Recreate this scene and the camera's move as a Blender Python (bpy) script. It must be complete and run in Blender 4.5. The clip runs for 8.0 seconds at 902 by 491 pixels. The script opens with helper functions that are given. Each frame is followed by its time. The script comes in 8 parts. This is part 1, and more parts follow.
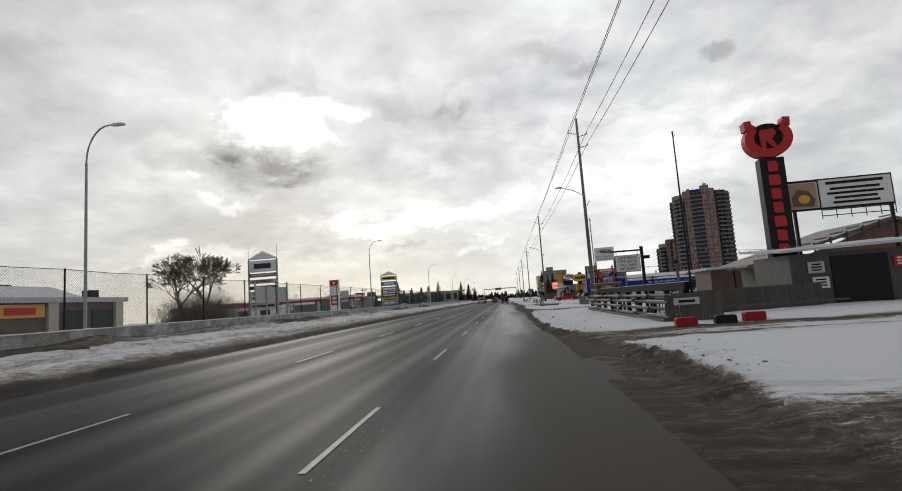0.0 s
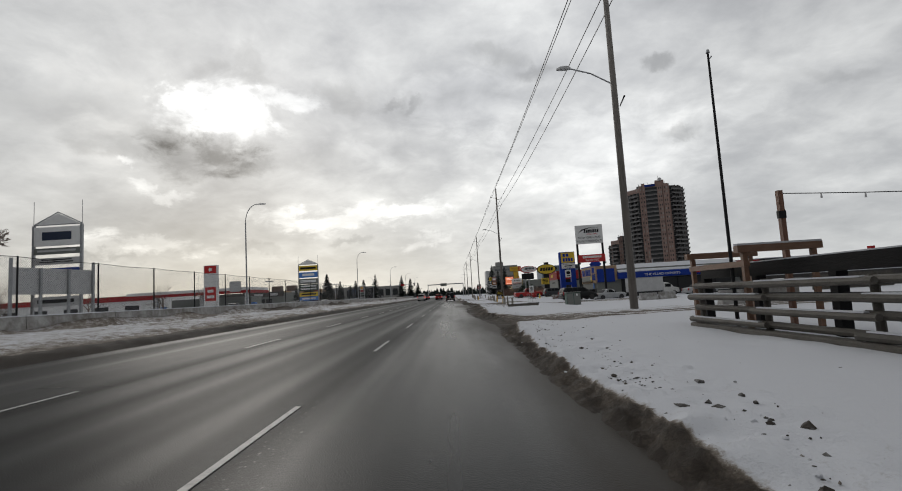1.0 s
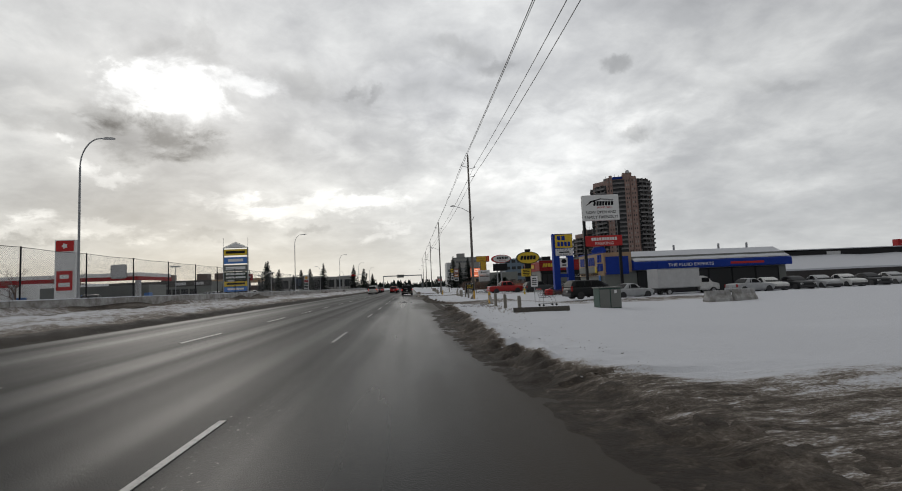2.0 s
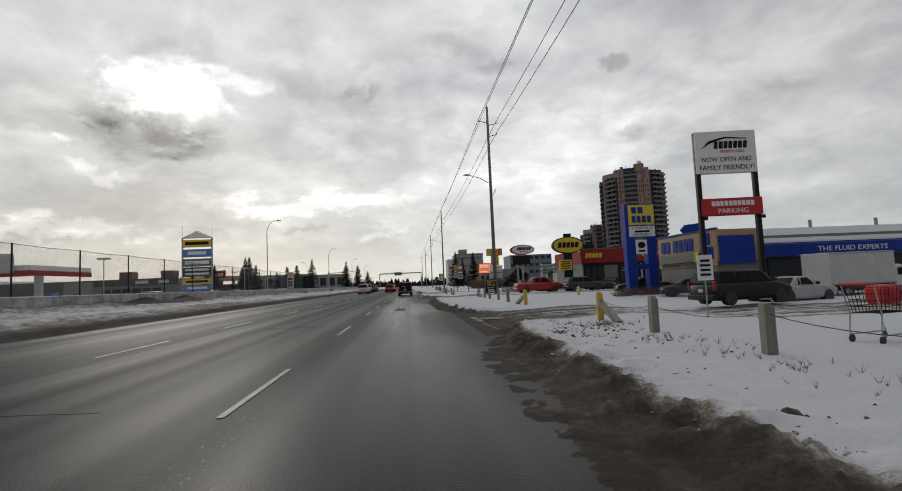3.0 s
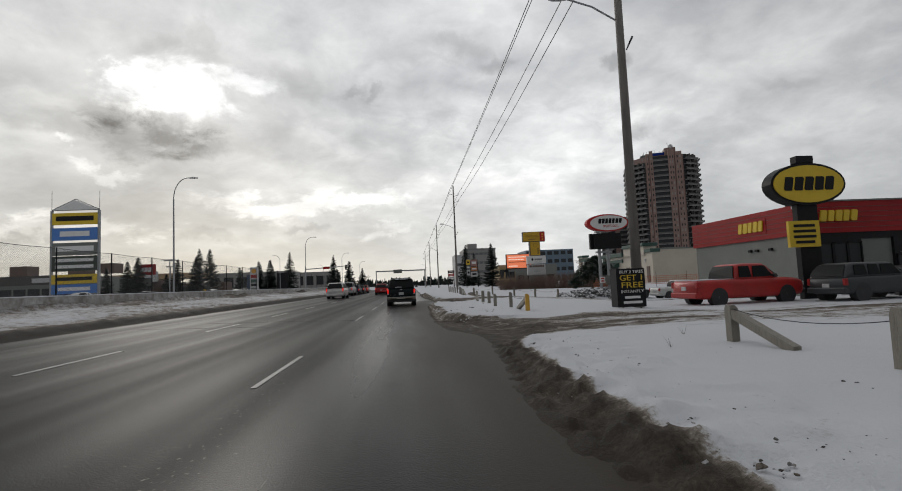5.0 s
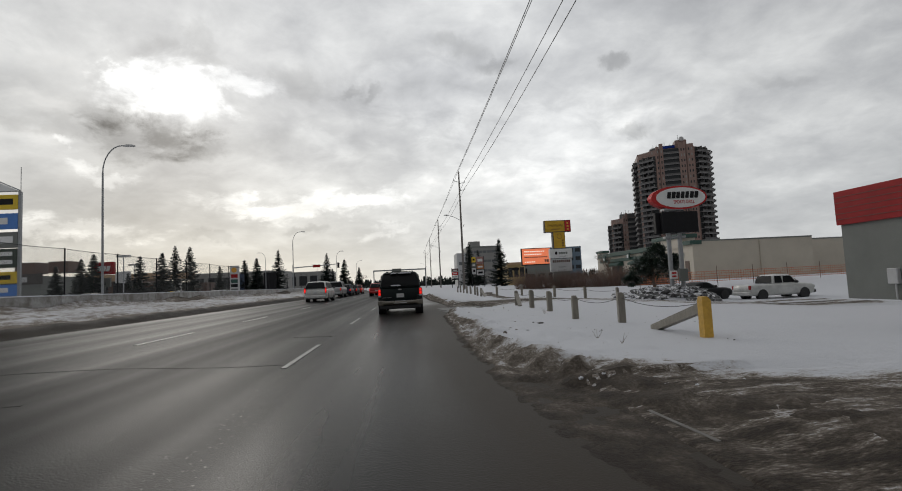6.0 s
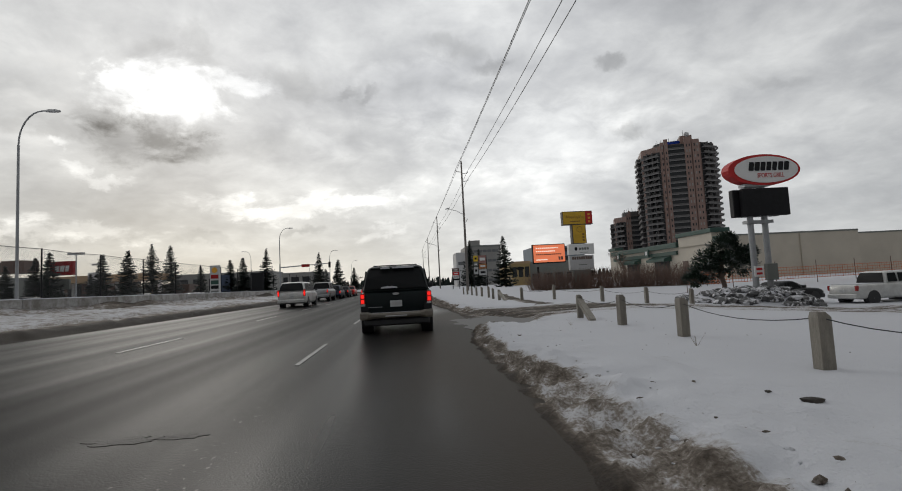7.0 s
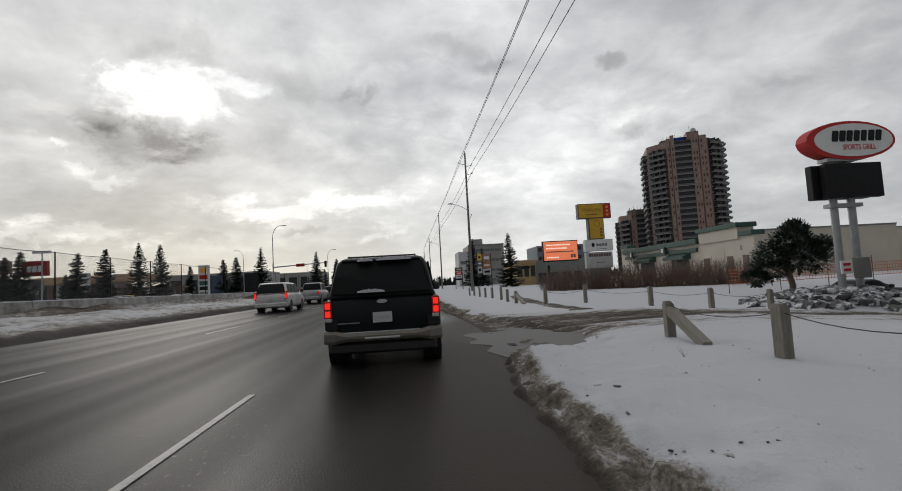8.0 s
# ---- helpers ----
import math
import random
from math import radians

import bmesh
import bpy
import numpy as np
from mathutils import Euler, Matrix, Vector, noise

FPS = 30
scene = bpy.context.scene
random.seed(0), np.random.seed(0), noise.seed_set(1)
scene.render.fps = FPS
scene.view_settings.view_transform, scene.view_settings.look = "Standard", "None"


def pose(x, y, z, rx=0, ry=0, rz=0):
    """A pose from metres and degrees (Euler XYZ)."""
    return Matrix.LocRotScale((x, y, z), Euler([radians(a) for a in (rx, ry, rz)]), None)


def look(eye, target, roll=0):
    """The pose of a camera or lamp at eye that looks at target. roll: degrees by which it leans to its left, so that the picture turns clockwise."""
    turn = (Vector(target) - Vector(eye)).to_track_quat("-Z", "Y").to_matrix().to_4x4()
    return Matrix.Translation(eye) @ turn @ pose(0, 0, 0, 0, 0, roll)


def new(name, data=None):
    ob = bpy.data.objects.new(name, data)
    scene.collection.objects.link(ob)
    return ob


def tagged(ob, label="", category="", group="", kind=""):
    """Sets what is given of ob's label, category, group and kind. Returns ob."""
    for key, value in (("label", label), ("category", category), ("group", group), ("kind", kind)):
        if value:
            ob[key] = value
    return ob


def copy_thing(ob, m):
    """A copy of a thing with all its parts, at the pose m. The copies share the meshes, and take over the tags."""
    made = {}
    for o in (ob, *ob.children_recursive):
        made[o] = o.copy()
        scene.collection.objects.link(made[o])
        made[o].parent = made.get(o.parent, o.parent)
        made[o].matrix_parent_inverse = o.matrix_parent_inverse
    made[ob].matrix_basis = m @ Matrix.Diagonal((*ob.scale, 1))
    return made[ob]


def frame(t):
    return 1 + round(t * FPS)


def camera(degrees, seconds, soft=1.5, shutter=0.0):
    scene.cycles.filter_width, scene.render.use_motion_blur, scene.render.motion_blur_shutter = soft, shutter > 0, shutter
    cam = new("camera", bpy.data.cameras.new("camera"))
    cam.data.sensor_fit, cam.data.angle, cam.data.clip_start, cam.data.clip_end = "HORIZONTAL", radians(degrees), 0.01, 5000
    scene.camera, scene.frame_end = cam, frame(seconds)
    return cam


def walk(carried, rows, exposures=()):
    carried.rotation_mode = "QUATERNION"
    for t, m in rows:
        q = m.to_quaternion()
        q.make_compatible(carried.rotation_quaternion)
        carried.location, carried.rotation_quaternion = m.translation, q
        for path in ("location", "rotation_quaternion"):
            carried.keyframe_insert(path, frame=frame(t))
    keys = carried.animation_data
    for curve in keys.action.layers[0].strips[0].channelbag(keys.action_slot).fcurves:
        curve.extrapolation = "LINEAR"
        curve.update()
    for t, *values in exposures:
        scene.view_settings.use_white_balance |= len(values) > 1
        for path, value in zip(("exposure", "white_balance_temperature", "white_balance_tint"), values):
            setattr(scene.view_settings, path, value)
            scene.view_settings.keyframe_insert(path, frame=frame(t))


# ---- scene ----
cam = camera(83.4, 8.0, soft=1.0, shutter=0.0)
PATH = [
    (0, (0.167, -15.075, 1.736), (-0.035, -13.098, 1.954), -4.1),
    (0.3, (0.298, -4.011, 1.537), (0.162, -2.027, 1.749), -3.9),
    (0.5, (0.265, 1.798, 1.604), (0.171, 3.785, 1.812), -3.6),
    (0.8, (0.231, 9.789, 1.474), (0.195, 11.779, 1.674), -3.5),
    (1, (0.129, 15.314, 1.485), (0.133, 17.305, 1.677), -3.4),
    (1.5, (0.236, 26.286, 1.605), (0.368, 28.274, 1.773), -2.4),
    (2.8, (-0.071, 52.443, 1.389), (0.105, 54.429, 1.54), -2.4),
    (3, (-0.024, 56.632, 1.398), (0.149, 58.618, 1.548), -2.5),
    (3.5, (0.094, 66.127, 1.486), (0.257, 68.115, 1.63), -2.5),
    (4, (-0.02, 75.505, 1.602), (0.149, 77.492, 1.747), -2.5),
    (4.5, (0.128, 84.385, 1.551), (0.295, 86.373, 1.698), -2.3),
    (5.8, (0.169, 102.592, 1.267), (0.333, 104.58, 1.416), -2.9),
    (6, (-0.055, 104.777, 1.274), (0.114, 106.764, 1.423), -2.8),
    (6.5, (-0.239, 109.566, 1.27), (-0.065, 111.553, 1.42), -2.9),
    (7, (-0.183, 113.383, 1.305), (-0.002, 115.369, 1.456), -3.0),
    (7.5, (-0.122, 116.415, 1.321), (0.059, 118.401, 1.473), -3.1),
    (8, (-0.037, 118.67, 1.343), (0.139, 120.657, 1.494), -3.2),
]
walk(cam, [(t, look(e, g, r)) for t, e, g, r in PATH], [(0.0, 0.20), (0.5, 0.10), (1.0, 0.0), (8.0, 0.0)])

# ---- sky, sun and exposure ----
CROSSFALL = 0.028            # the carriageway falls to its kerb side
SUN_AZ, SUN_EL = radians(-24), radians(21)   # behind broken cloud, ahead and to one side
SUN_DIR = Vector((math.sin(SUN_AZ) * math.cos(SUN_EL), math.cos(SUN_AZ) * math.cos(SUN_EL), math.sin(SUN_EL)))
scene.view_settings.exposure = 0.0
CLOUD_OFF = (3.1, 1.7, 0)


def make_world():
    w = bpy.data.worlds.new("winter_sky")
    scene.world = w
    w.use_nodes = True
    n, l = w.node_tree.nodes, w.node_tree.links
    n.clear()
    out, bg = n.new("ShaderNodeOutputWorld"), n.new("ShaderNodeBackground")
    sky = n.new("ShaderNodeTexSky")
    sky.sky_type, sky.sun_disc, sky.sun_elevation, sky.sun_rotation = "NISHITA", False, SUN_EL, SUN_AZ
    tc = n.new("ShaderNodeTexCoord")
    sep = n.new("ShaderNodeSeparateXYZ")
    l.new(tc.outputs["Generated"], sep.inputs[0])

    def mth(op, a, b=None, clamp=False):
        m = n.new("ShaderNodeMath")
        m.operation, m.use_clamp = op, clamp
        for k, v in enumerate((a, b)):
            if v is None:
                continue
            if isinstance(v, (int, float)):
                m.inputs[k].default_value = v
            else:
                l.new(v, m.inputs[k])
        return m.outputs[0]

    up = mth("MAXIMUM", sep.outputs[2], 0.0)
    den = mth("ADD", up, 0.30)
    comb = n.new("ShaderNodeCombineXYZ")
    l.new(mth("DIVIDE", sep.outputs[0], den), comb.inputs[0])
    l.new(mth("DIVIDE", sep.outputs[1], den), comb.inputs[1])

    def clouds(scale, detail, rough, dist, off):
        mp = n.new("ShaderNodeMapping")
        mp.inputs["Location"].default_value = off
        l.new(comb.outputs[0], mp.inputs[0])
        t = n.new("ShaderNodeTexNoise")
        t.inputs["Scale"].default_value, t.inputs["Detail"].default_value = scale, detail
        t.inputs["Roughness"].default_value, t.inputs["Distortion"].default_value = rough, dist
        l.new(mp.outputs[0], t.inputs["Vector"])
        return t.outputs[0]

    big = clouds(1.5, 3, 0.45, 0.2, CLOUD_OFF)
    mid = clouds(4.2, 8, 0.55, 0.35, (7.3, 2.2, 0))
    fine_cloud = clouds(9.0, 7, 0.6, 0.3, (1.3, 9.2, 0))
    mix = mth("ADD", mth("ADD", mth("MULTIPLY", big, 0.5), mth("MULTIPLY", mid, 0.3)), mth("MULTIPLY", fine_cloud, 0.2))
    ramp = n.new("ShaderNodeValToRGB")
    e = ramp.color_ramp.elements
    e[0].position, e[0].color = 0.36, (0.44, 0.45, 0.465, 1)
    e[1].position, e[1].color = 0.64, (0.95, 0.955, 0.945, 1)
    for q, c in ((0.43, (0.52, 0.53, 0.545, 1)), (0.48, (0.60, 0.61, 0.62, 1)), (0.53, (0.69, 0.70, 0.705, 1)), (0.58, (0.79, 0.80, 0.80, 1))):
        x = e.new(q)
        x.color = c
    l.new(mix, ramp.inputs[0])
    # the hidden sun thins the cloud round it
    dot = n.new("ShaderNodeVectorMath")
    dot.operation = "DOT_PRODUCT"
    l.new(tc.outputs["Generated"], dot.inputs[0])
    dot.inputs[1].default_value = SUN_DIR
    cosine = mth("MAXIMUM", dot.outputs["Value"], 0.0)
    ragged = mth("ADD", cosine, mth("MULTIPLY", mth("SUBTRACT", mid, 0.5), 0.012))

    def soft(v, lo, hi):
        r = n.new("ShaderNodeMapRange")
        r.interpolation_type = "SMOOTHSTEP"
        r.inputs[1].default_value, r.inputs[2].default_value = lo, hi
        l.new(v, r.inputs[0])
        return r.outputs[0]

    # the sky's directions, bent by noise, so that wisps and breaks have torn outlines
    nz = n.new("ShaderNodeTexNoise")
    nz.inputs["Scale"].default_value, nz.inputs["Detail"].default_value, nz.inputs["Roughness"].default_value = 7.0, 7, 0.62
    l.new(tc.outputs["Generated"], nz.inputs["Vector"])
    bent = tc.outputs["Generated"]
    for op, arg in (("SUBTRACT", None), ("SCALE", 0.13), ("ADD", None)):
        d = n.new("ShaderNodeVectorMath")
        d.operation = op
        if op == "SUBTRACT":
            l.new(nz.outputs["Color"], d.inputs[0])
            d.inputs[1].default_value = (0.5, 0.5, 0.5)
        elif op == "SCALE":
            l.new(bent, d.inputs[0])
            d.inputs["Scale"].default_value = arg
        else:
            l.new(bent, d.inputs[0])
            l.new(tc.outputs["Generated"], d.inputs[1])
        bent = d.outputs[0]
    gain = mth("ADD", mth("ADD", mth("MULTIPLY", soft(ragged, 0.9975, 0.9999), 0.25), 1.0), mth("MULTIPLY", mth("POWER", cosine, 60.0), 0.16))
    # single darker wisps and paler breaks in the cloud deck: azimuth, elevation, half width, half height in degrees, change
    wisps = ((-26.9, 15.7, 3.4, 2, -0.34), (-23.4, 16.2, 3.4, 2.1, -0.34), (-20.8, 14.6, 2.2, 1.3, -0.28), (-29.2, 17.5, 2.3, 1.6, -0.26), (-32.5, 15.5, 4.9, 1.1, -0.16), (-34.6, 18.1, 6, 3, -0.14), (-23.6, 23.6, 3.5, 1.3, -0.2), (-20.9, 25.3, 1.5, 0.8, -0.14),
            (-11.6, 22.5, 2.5, 1.9, -0.22), (-6.1, 21.4, 2.7, 0.6, -0.22), (-3.2, 20.6, 2.3, 0.5, -0.24), (6.4, 25.7, 3, 1.2, -0.2), (11.2, 24.4, 3.1, 0.9, -0.24), (24.2, 22.7, 1.6, 0.8, -0.3),
            (25.9, 15.3, 1.8, 0.8, -0.3), (39.2, 17.4, 3.8, 0.7, -0.12), (-10.7, 6.3, 2, 0.6, -0.24), (-20.7, 5.8, 2.8, 0.5, -0.16), (-16.7, 15, 4.8, 1.1, -0.1), (-35.3, 5.2, 4.5, 0.5, -0.18))
    breaks = ((-26.2, 20.6, 3.9, 2.3, 0.75), (-22.0, 19.2, 3.2, 1.9, 0.6), (-17.6, 21.9, 3.4, 1.1, 0.4), (-28.6, 21.6, 1.8, 1.2, 0.4), (-29.4, 12.4, 2.4, 0.6, 0.34), (-32.6, 14.1, 1.1, 0.4, 0.3),
            (-17.4, 9.3, 4.2, 1, 0.26), (-10.3, 9.1, 6.9, 1.3, 0.34), (-3.4, 9.2, 4.5, 0.9, 0.18), (-2.2, 5.8, 1.9, 0.7, 0.22), (-30.4, 6.7, 4.8, 0.7, 0.3), (-34.5, 5.9, 3.5, 0.7, 0.3),
            (1.8, 20.7, 7.1, 2.6, 0.1), (17.2, 14.7, 10.9, 3.8, 0.08), (-8.8, 16, 3.8, 0.9, 0.08))
    torn = mth("ADD", mth("MULTIPLY", mth("SUBTRACT", fine_cloud, 0.5), 2.6), 1.4)
    for az, el, ra, re, amount in wisps + breaks:
        a, h = radians(az), radians(el)
        v = bent
        for op, arg in (("SUBTRACT", (math.sin(a) * math.cos(h), math.cos(a) * math.cos(h), math.sin(h))), ("MULTIPLY", (1 / radians(ra), 1 / radians(ra), 1 / radians(re))), ("LENGTH", None)):
            d = n.new("ShaderNodeVectorMath")
            d.operation = op
            l.new(v, d.inputs[0])
            if arg:
                d.inputs[1].default_value = arg
            v = d.outputs["Value" if op == "LENGTH" else 0]
        gain = mth("ADD", gain, mth("MULTIPLY", soft(mth("SUBTRACT", torn, v), 0.0, 1.0), amount))
    # the deck is uneven from side to side
    side = n.new("ShaderNodeValToRGB")
    side.color_ramp.interpolation = "EASE"
    g = side.color_ramp.elements
    g[0].position, g[0].color = 0.0, (0.80, 0.80, 0.80, 1)
    g[1].position, g[1].color = 1.0, (0.80, 0.80, 0.80, 1)
    for q, c in ((0.24, 0.84), (0.43, 1.05), (0.62, 1.12), (0.80, 0.90)):
        g.new(q).color = (c, c, c, 1)
    l.new(mth("ADD", mth("MULTIPLY", sep.outputs[0], 0.5), 0.5), side.inputs[0])
    gain = mth("MULTIPLY", gain, side.outputs[0])
    # the deck is thicker, and so darker, away from the sun
    gain = mth("MULTIPLY", gain, mth("ADD", mth("MULTIPLY", soft(dot.outputs["Value"], -0.45, 0.45), 0.56), 0.44))
    # paler air low over the horizon, warm on the sun's side
    low = mth("POWER", mth("SUBTRACT", 1.0, up, True), 7.5)
    warm = n.new("ShaderNodeMixRGB")
    tone = n.new("ShaderNodeMixRGB")
    tone.inputs[1].default_value, tone.inputs[2].default_value = (0.66, 0.68, 0.69, 1), (1.02, 0.91, 0.67, 1)
    l.new(mth("POWER", cosine, 7.0), tone.inputs[0])
    l.new(tone.outputs[0], warm.inputs[2])
    l.new(mth("MULTIPLY", low, 0.7), warm.inputs[0])
    l.new(ramp.outputs[0], warm.inputs[1])
    sc = n.new("ShaderNodeVectorMath")
    sc.operation = "SCALE"
    l.new(warm.outputs[0], sc.inputs[0])
    l.new(gain, sc.inputs["Scale"])
    dim = n.new("ShaderNodeVectorMath")
    dim.operation = "SCALE"
    l.new(sky.outputs[0], dim.inputs[0])
    dim.inputs["Scale"].default_value = 0.06
    both = n.new("ShaderNodeMixRGB")
    both.inputs[0].default_value = 0.95
    l.new(dim.outputs[0], both.inputs[1])
    l.new(sc.outputs[0], both.inputs[2])
    l.new(both.outputs[0], bg.inputs[0])
    bg.inputs[1].default_value = 1.0
    l.new(bg.outputs[0], out.inputs[0])


make_world()
sun_data = bpy.data.lights.new("sun", "SUN")
sun_data.energy, sun_data.angle, sun_data.color = 0.4, radians(20), (1.0, 0.95, 0.88)
sun = new("sun", sun_data)
sun.matrix_world = look(SUN_DIR * 100, (0, 0, 0))


# ---- materials ----
def material(name, base, rough=0.7, metal=0.0, vary=0.15, scale=3.0, fine=40.0, bump=0.15, tint=None, spec=0.5, stretch=(1, 1, 1), each=0.0, coat=0.0, edges=(0.35, 0.7)):
    """Base colour, broken up by large stains and fine grain, with a little relief. tint: the stains' colour; each: spread between objects."""
    m = bpy.data.materials.new(name)
    m.use_nodes = True
    n, l = m.node_tree.nodes, m.node_tree.links
    b = n["Principled BSDF"]
    b.inputs["Metallic"].default_value = metal
    b.inputs["Specular IOR Level"].default_value = spec
    b.inputs["Coat Weight"].default_value = coat
    tc, mp = n.new("ShaderNodeTexCoord"), n.new("ShaderNodeMapping")
    mp.inputs["Scale"].default_value = stretch
    geo = n.new("ShaderNodeNewGeometry")
    l.new(geo.outputs["Position"], mp.inputs[0])
    big, small = n.new("ShaderNodeTexNoise"), n.new("ShaderNodeTexNoise")
    big.inputs["Scale"].default_value, big.inputs["Detail"].default_value = scale, 5
    big.inputs["Roughness"].default_value = 0.6
    small.inputs["Scale"].default_value, small.inputs["Detail"].default_value = fine, 3
    l.new(mp.outputs[0], big.inputs["Vector"])
    l.new(mp.outputs[0], small.inputs["Vector"])
    ramp = n.new("ShaderNodeMapRange")
    ramp.inputs[1].default_value, ramp.inputs[2].default_value = edges
    l.new(big.outputs[0], ramp.inputs[0])
    mix = n.new("ShaderNodeMixRGB")
    mix.inputs[1].default_value = (*base, 1)
    mix.inputs[2].default_value = (*(tint or tuple(c * (1 - vary) for c in base)), 1)
    l.new(ramp.outputs[0], mix.inputs[0])
    hsv = n.new("ShaderNodeHueSaturation")
    v = n.new("ShaderNodeMapRange")
    v.inputs[3].default_value, v.inputs[4].default_value = 1 - vary * 0.6, 1 + vary * 0.6
    l.new(small.outputs[0], v.inputs[0])
    if each:
        info, add = n.new("ShaderNodeObjectInfo"), n.new("ShaderNodeMath")
        add.operation = "MULTIPLY_ADD"
        l.new(info.outputs["Random"], add.inputs[0])
        add.inputs[1].default_value = each
        l.new(v.outputs[0], add.inputs[2])
        l.new(add.outputs[0], hsv.inputs["Value"])
    else:
        l.new(v.outputs[0], hsv.inputs["Value"])
    l.new(mix.outputs[0], hsv.inputs["Color"])
    l.new(hsv.outputs[0], b.inputs["Base Color"])
    r = n.new("ShaderNodeMapRange")
    r.inputs[3].default_value, r.inputs[4].default_value = max(rough - 0.12, 0.02), min(rough + 0.12, 1)
    l.new(big.outputs[0], r.inputs[0])
    if bump:
        bp, ad = n.new("ShaderNodeBump"), n.new("ShaderNodeMath")
        ad.operation = "MULTIPLY_ADD"
        l.new(big.outputs[0], ad.inputs[0])
        ad.inputs[1].default_value = 1.5
        l.new(small.outputs[0], ad.inputs[2])
        bp.inputs["Strength"].default_value, bp.inputs["Distance"].default_value = bump, 0.03
        l.new(ad.outputs[0], bp.inputs["Height"])
        l.new(bp.outputs[0], b.inputs["Normal"])
    return m


def glow(name, colour, strength):
    m = material(name, colour, 0.4, bump=0)
    b = m.node_tree.nodes["Principled BSDF"]
    b.inputs["Emission Color"].default_value = (*colour, 1)
    b.inputs["Emission Strength"].default_value = strength
    return m


def asphalt_material():
    """Wet winter asphalt: dark wheel tracks, paler salt-dried strips along the lanes, fine grain."""
    m = bpy.data.materials.new("wet_asphalt")
    m.use_nodes = True
    n, l = m.node_tree.nodes, m.node_tree.links
    b = n["Principled BSDF"]
    geo = n.new("ShaderNodeNewGeometry")

    def tex(scale, detail, stretch):
        mp, t = n.new("ShaderNodeMapping"), n.new("ShaderNodeTexNoise")
        mp.inputs["Scale"].default_value = stretch
        t.inputs["Scale"].default_value, t.inputs["Detail"].default_value = scale, detail
        l.new(geo.outputs["Position"], mp.inputs[0])
        l.new(mp.outputs[0], t.inputs["Vector"])
        return t.outputs[0]

    lanes, blot, grain = tex(0.85, 2, (1, 0.003, 1)), tex(0.45, 6, (1, 0.10, 1)), tex(60, 2, (1, 1, 1))
    a = n.new("ShaderNodeMath")
    a.operation = "MULTIPLY_ADD"
    l.new(blot, a.inputs[0])
    a.inputs[1].default_value = 0.35
    l.new(lanes, a.inputs[2])
    ramp = n.new("ShaderNodeValToRGB")
    e = ramp.color_ramp.elements
    e[0].position, e[0].color = 0.50, (0.014, 0.0145, 0.0145, 1)
    e[1].position, e[1].color = 0.88, (0.025, 0.026, 0.0255, 1)
    l.new(a.outputs[0], ramp.inputs[0])
    mul = n.new("ShaderNodeMixRGB")
    mul.blend_type, mul.inputs[0].default_value = "MULTIPLY", 0.6
    l.new(ramp.outputs[0], mul.inputs[1])
    l.new(grain, mul.inputs[2])
    # the kerb lane is wet from wheel spray, the lanes beyond it are drying
    sep = n.new("ShaderNodeSeparateXYZ")
    l.new(geo.outputs["Position"], sep.inputs[0])
    wob = n.new("ShaderNodeMath")
    wob.operation = "MULTIPLY_ADD"
    l.new(blot, wob.inputs[0])
    wob.inputs[1].default_value = 2.4
    l.new(sep.outputs[0], wob.inputs[2])
    wet = n.new("ShaderNodeMapRange")
    wet.interpolation_type = "SMOOTHSTEP"
    wet.inputs[1].default_value, wet.inputs[2].default_value = -1.6, 1.6
    l.new(wob.outputs[0], wet.inputs[0])
    dry = n.new("ShaderNodeMapRange")
    dry.inputs[1].default_value, dry.inputs[2].default_value = 0.50, 0.88
    dry.inputs[3].default_value, dry.inputs[4].default_value = 0.55, 0.35
    l.new(a.outputs[0], dry.inputs[0])
    r = n.new("ShaderNodeMix")
    damp = n.new("ShaderNodeMapRange")
    damp.inputs[1].default_value, damp.inputs[2].default_value, damp.inputs[3].default_value, damp.inputs[4].default_value = 0.50, 0.88, 0.32, 0.18
    l.new(a.outputs[0], damp.inputs[0])
    l.new(damp.outputs[0], r.inputs[3])
    l.new(wet.outputs[0], r.inputs[0])
    l.new(dry.outputs[0], r.inputs[2])
    sp = n.new("ShaderNodeMapRange")
    sp.inputs[3].default_value, sp.inputs[4].default_value = 0.023, 0.085
    l.new(wet.outputs[0], sp.inputs[0])
    l.new(r.outputs[0], b.inputs["Roughness"])
    dk = n.new("ShaderNodeMixRGB")
    dk.blend_type, dk.inputs[2].default_value = "MULTIPLY", (0.44, 0.44, 0.435, 1)
    l.new(wet.outputs[0], dk.inputs[0])
    l.new(mul.outputs[0], dk.inputs[1])
    # salt and thrown slush dried along the lane line
    off = n.new("ShaderNodeMath")
    off.operation = "ADD"
    l.new(sep.outputs[0], off.inputs[0])
    off.inputs[1].default_value = 1.75
    dist = n.new("ShaderNodeMath")
    dist.operation = "ABSOLUTE"
    l.new(off.outputs[0], dist.inputs[0])
    near = n.new("ShaderNodeMapRange")
    near.interpolation_type = "SMOOTHSTEP"
    near.inputs[1].default_value, near.inputs[2].default_value, near.inputs[3].default_value, near.inputs[4].default_value = 0.05, 0.60, 0.09, 0.0
    l.new(dist.outputs[0], near.inputs[0])
    fleck = tex(22, 6, (1, 0.6, 1))
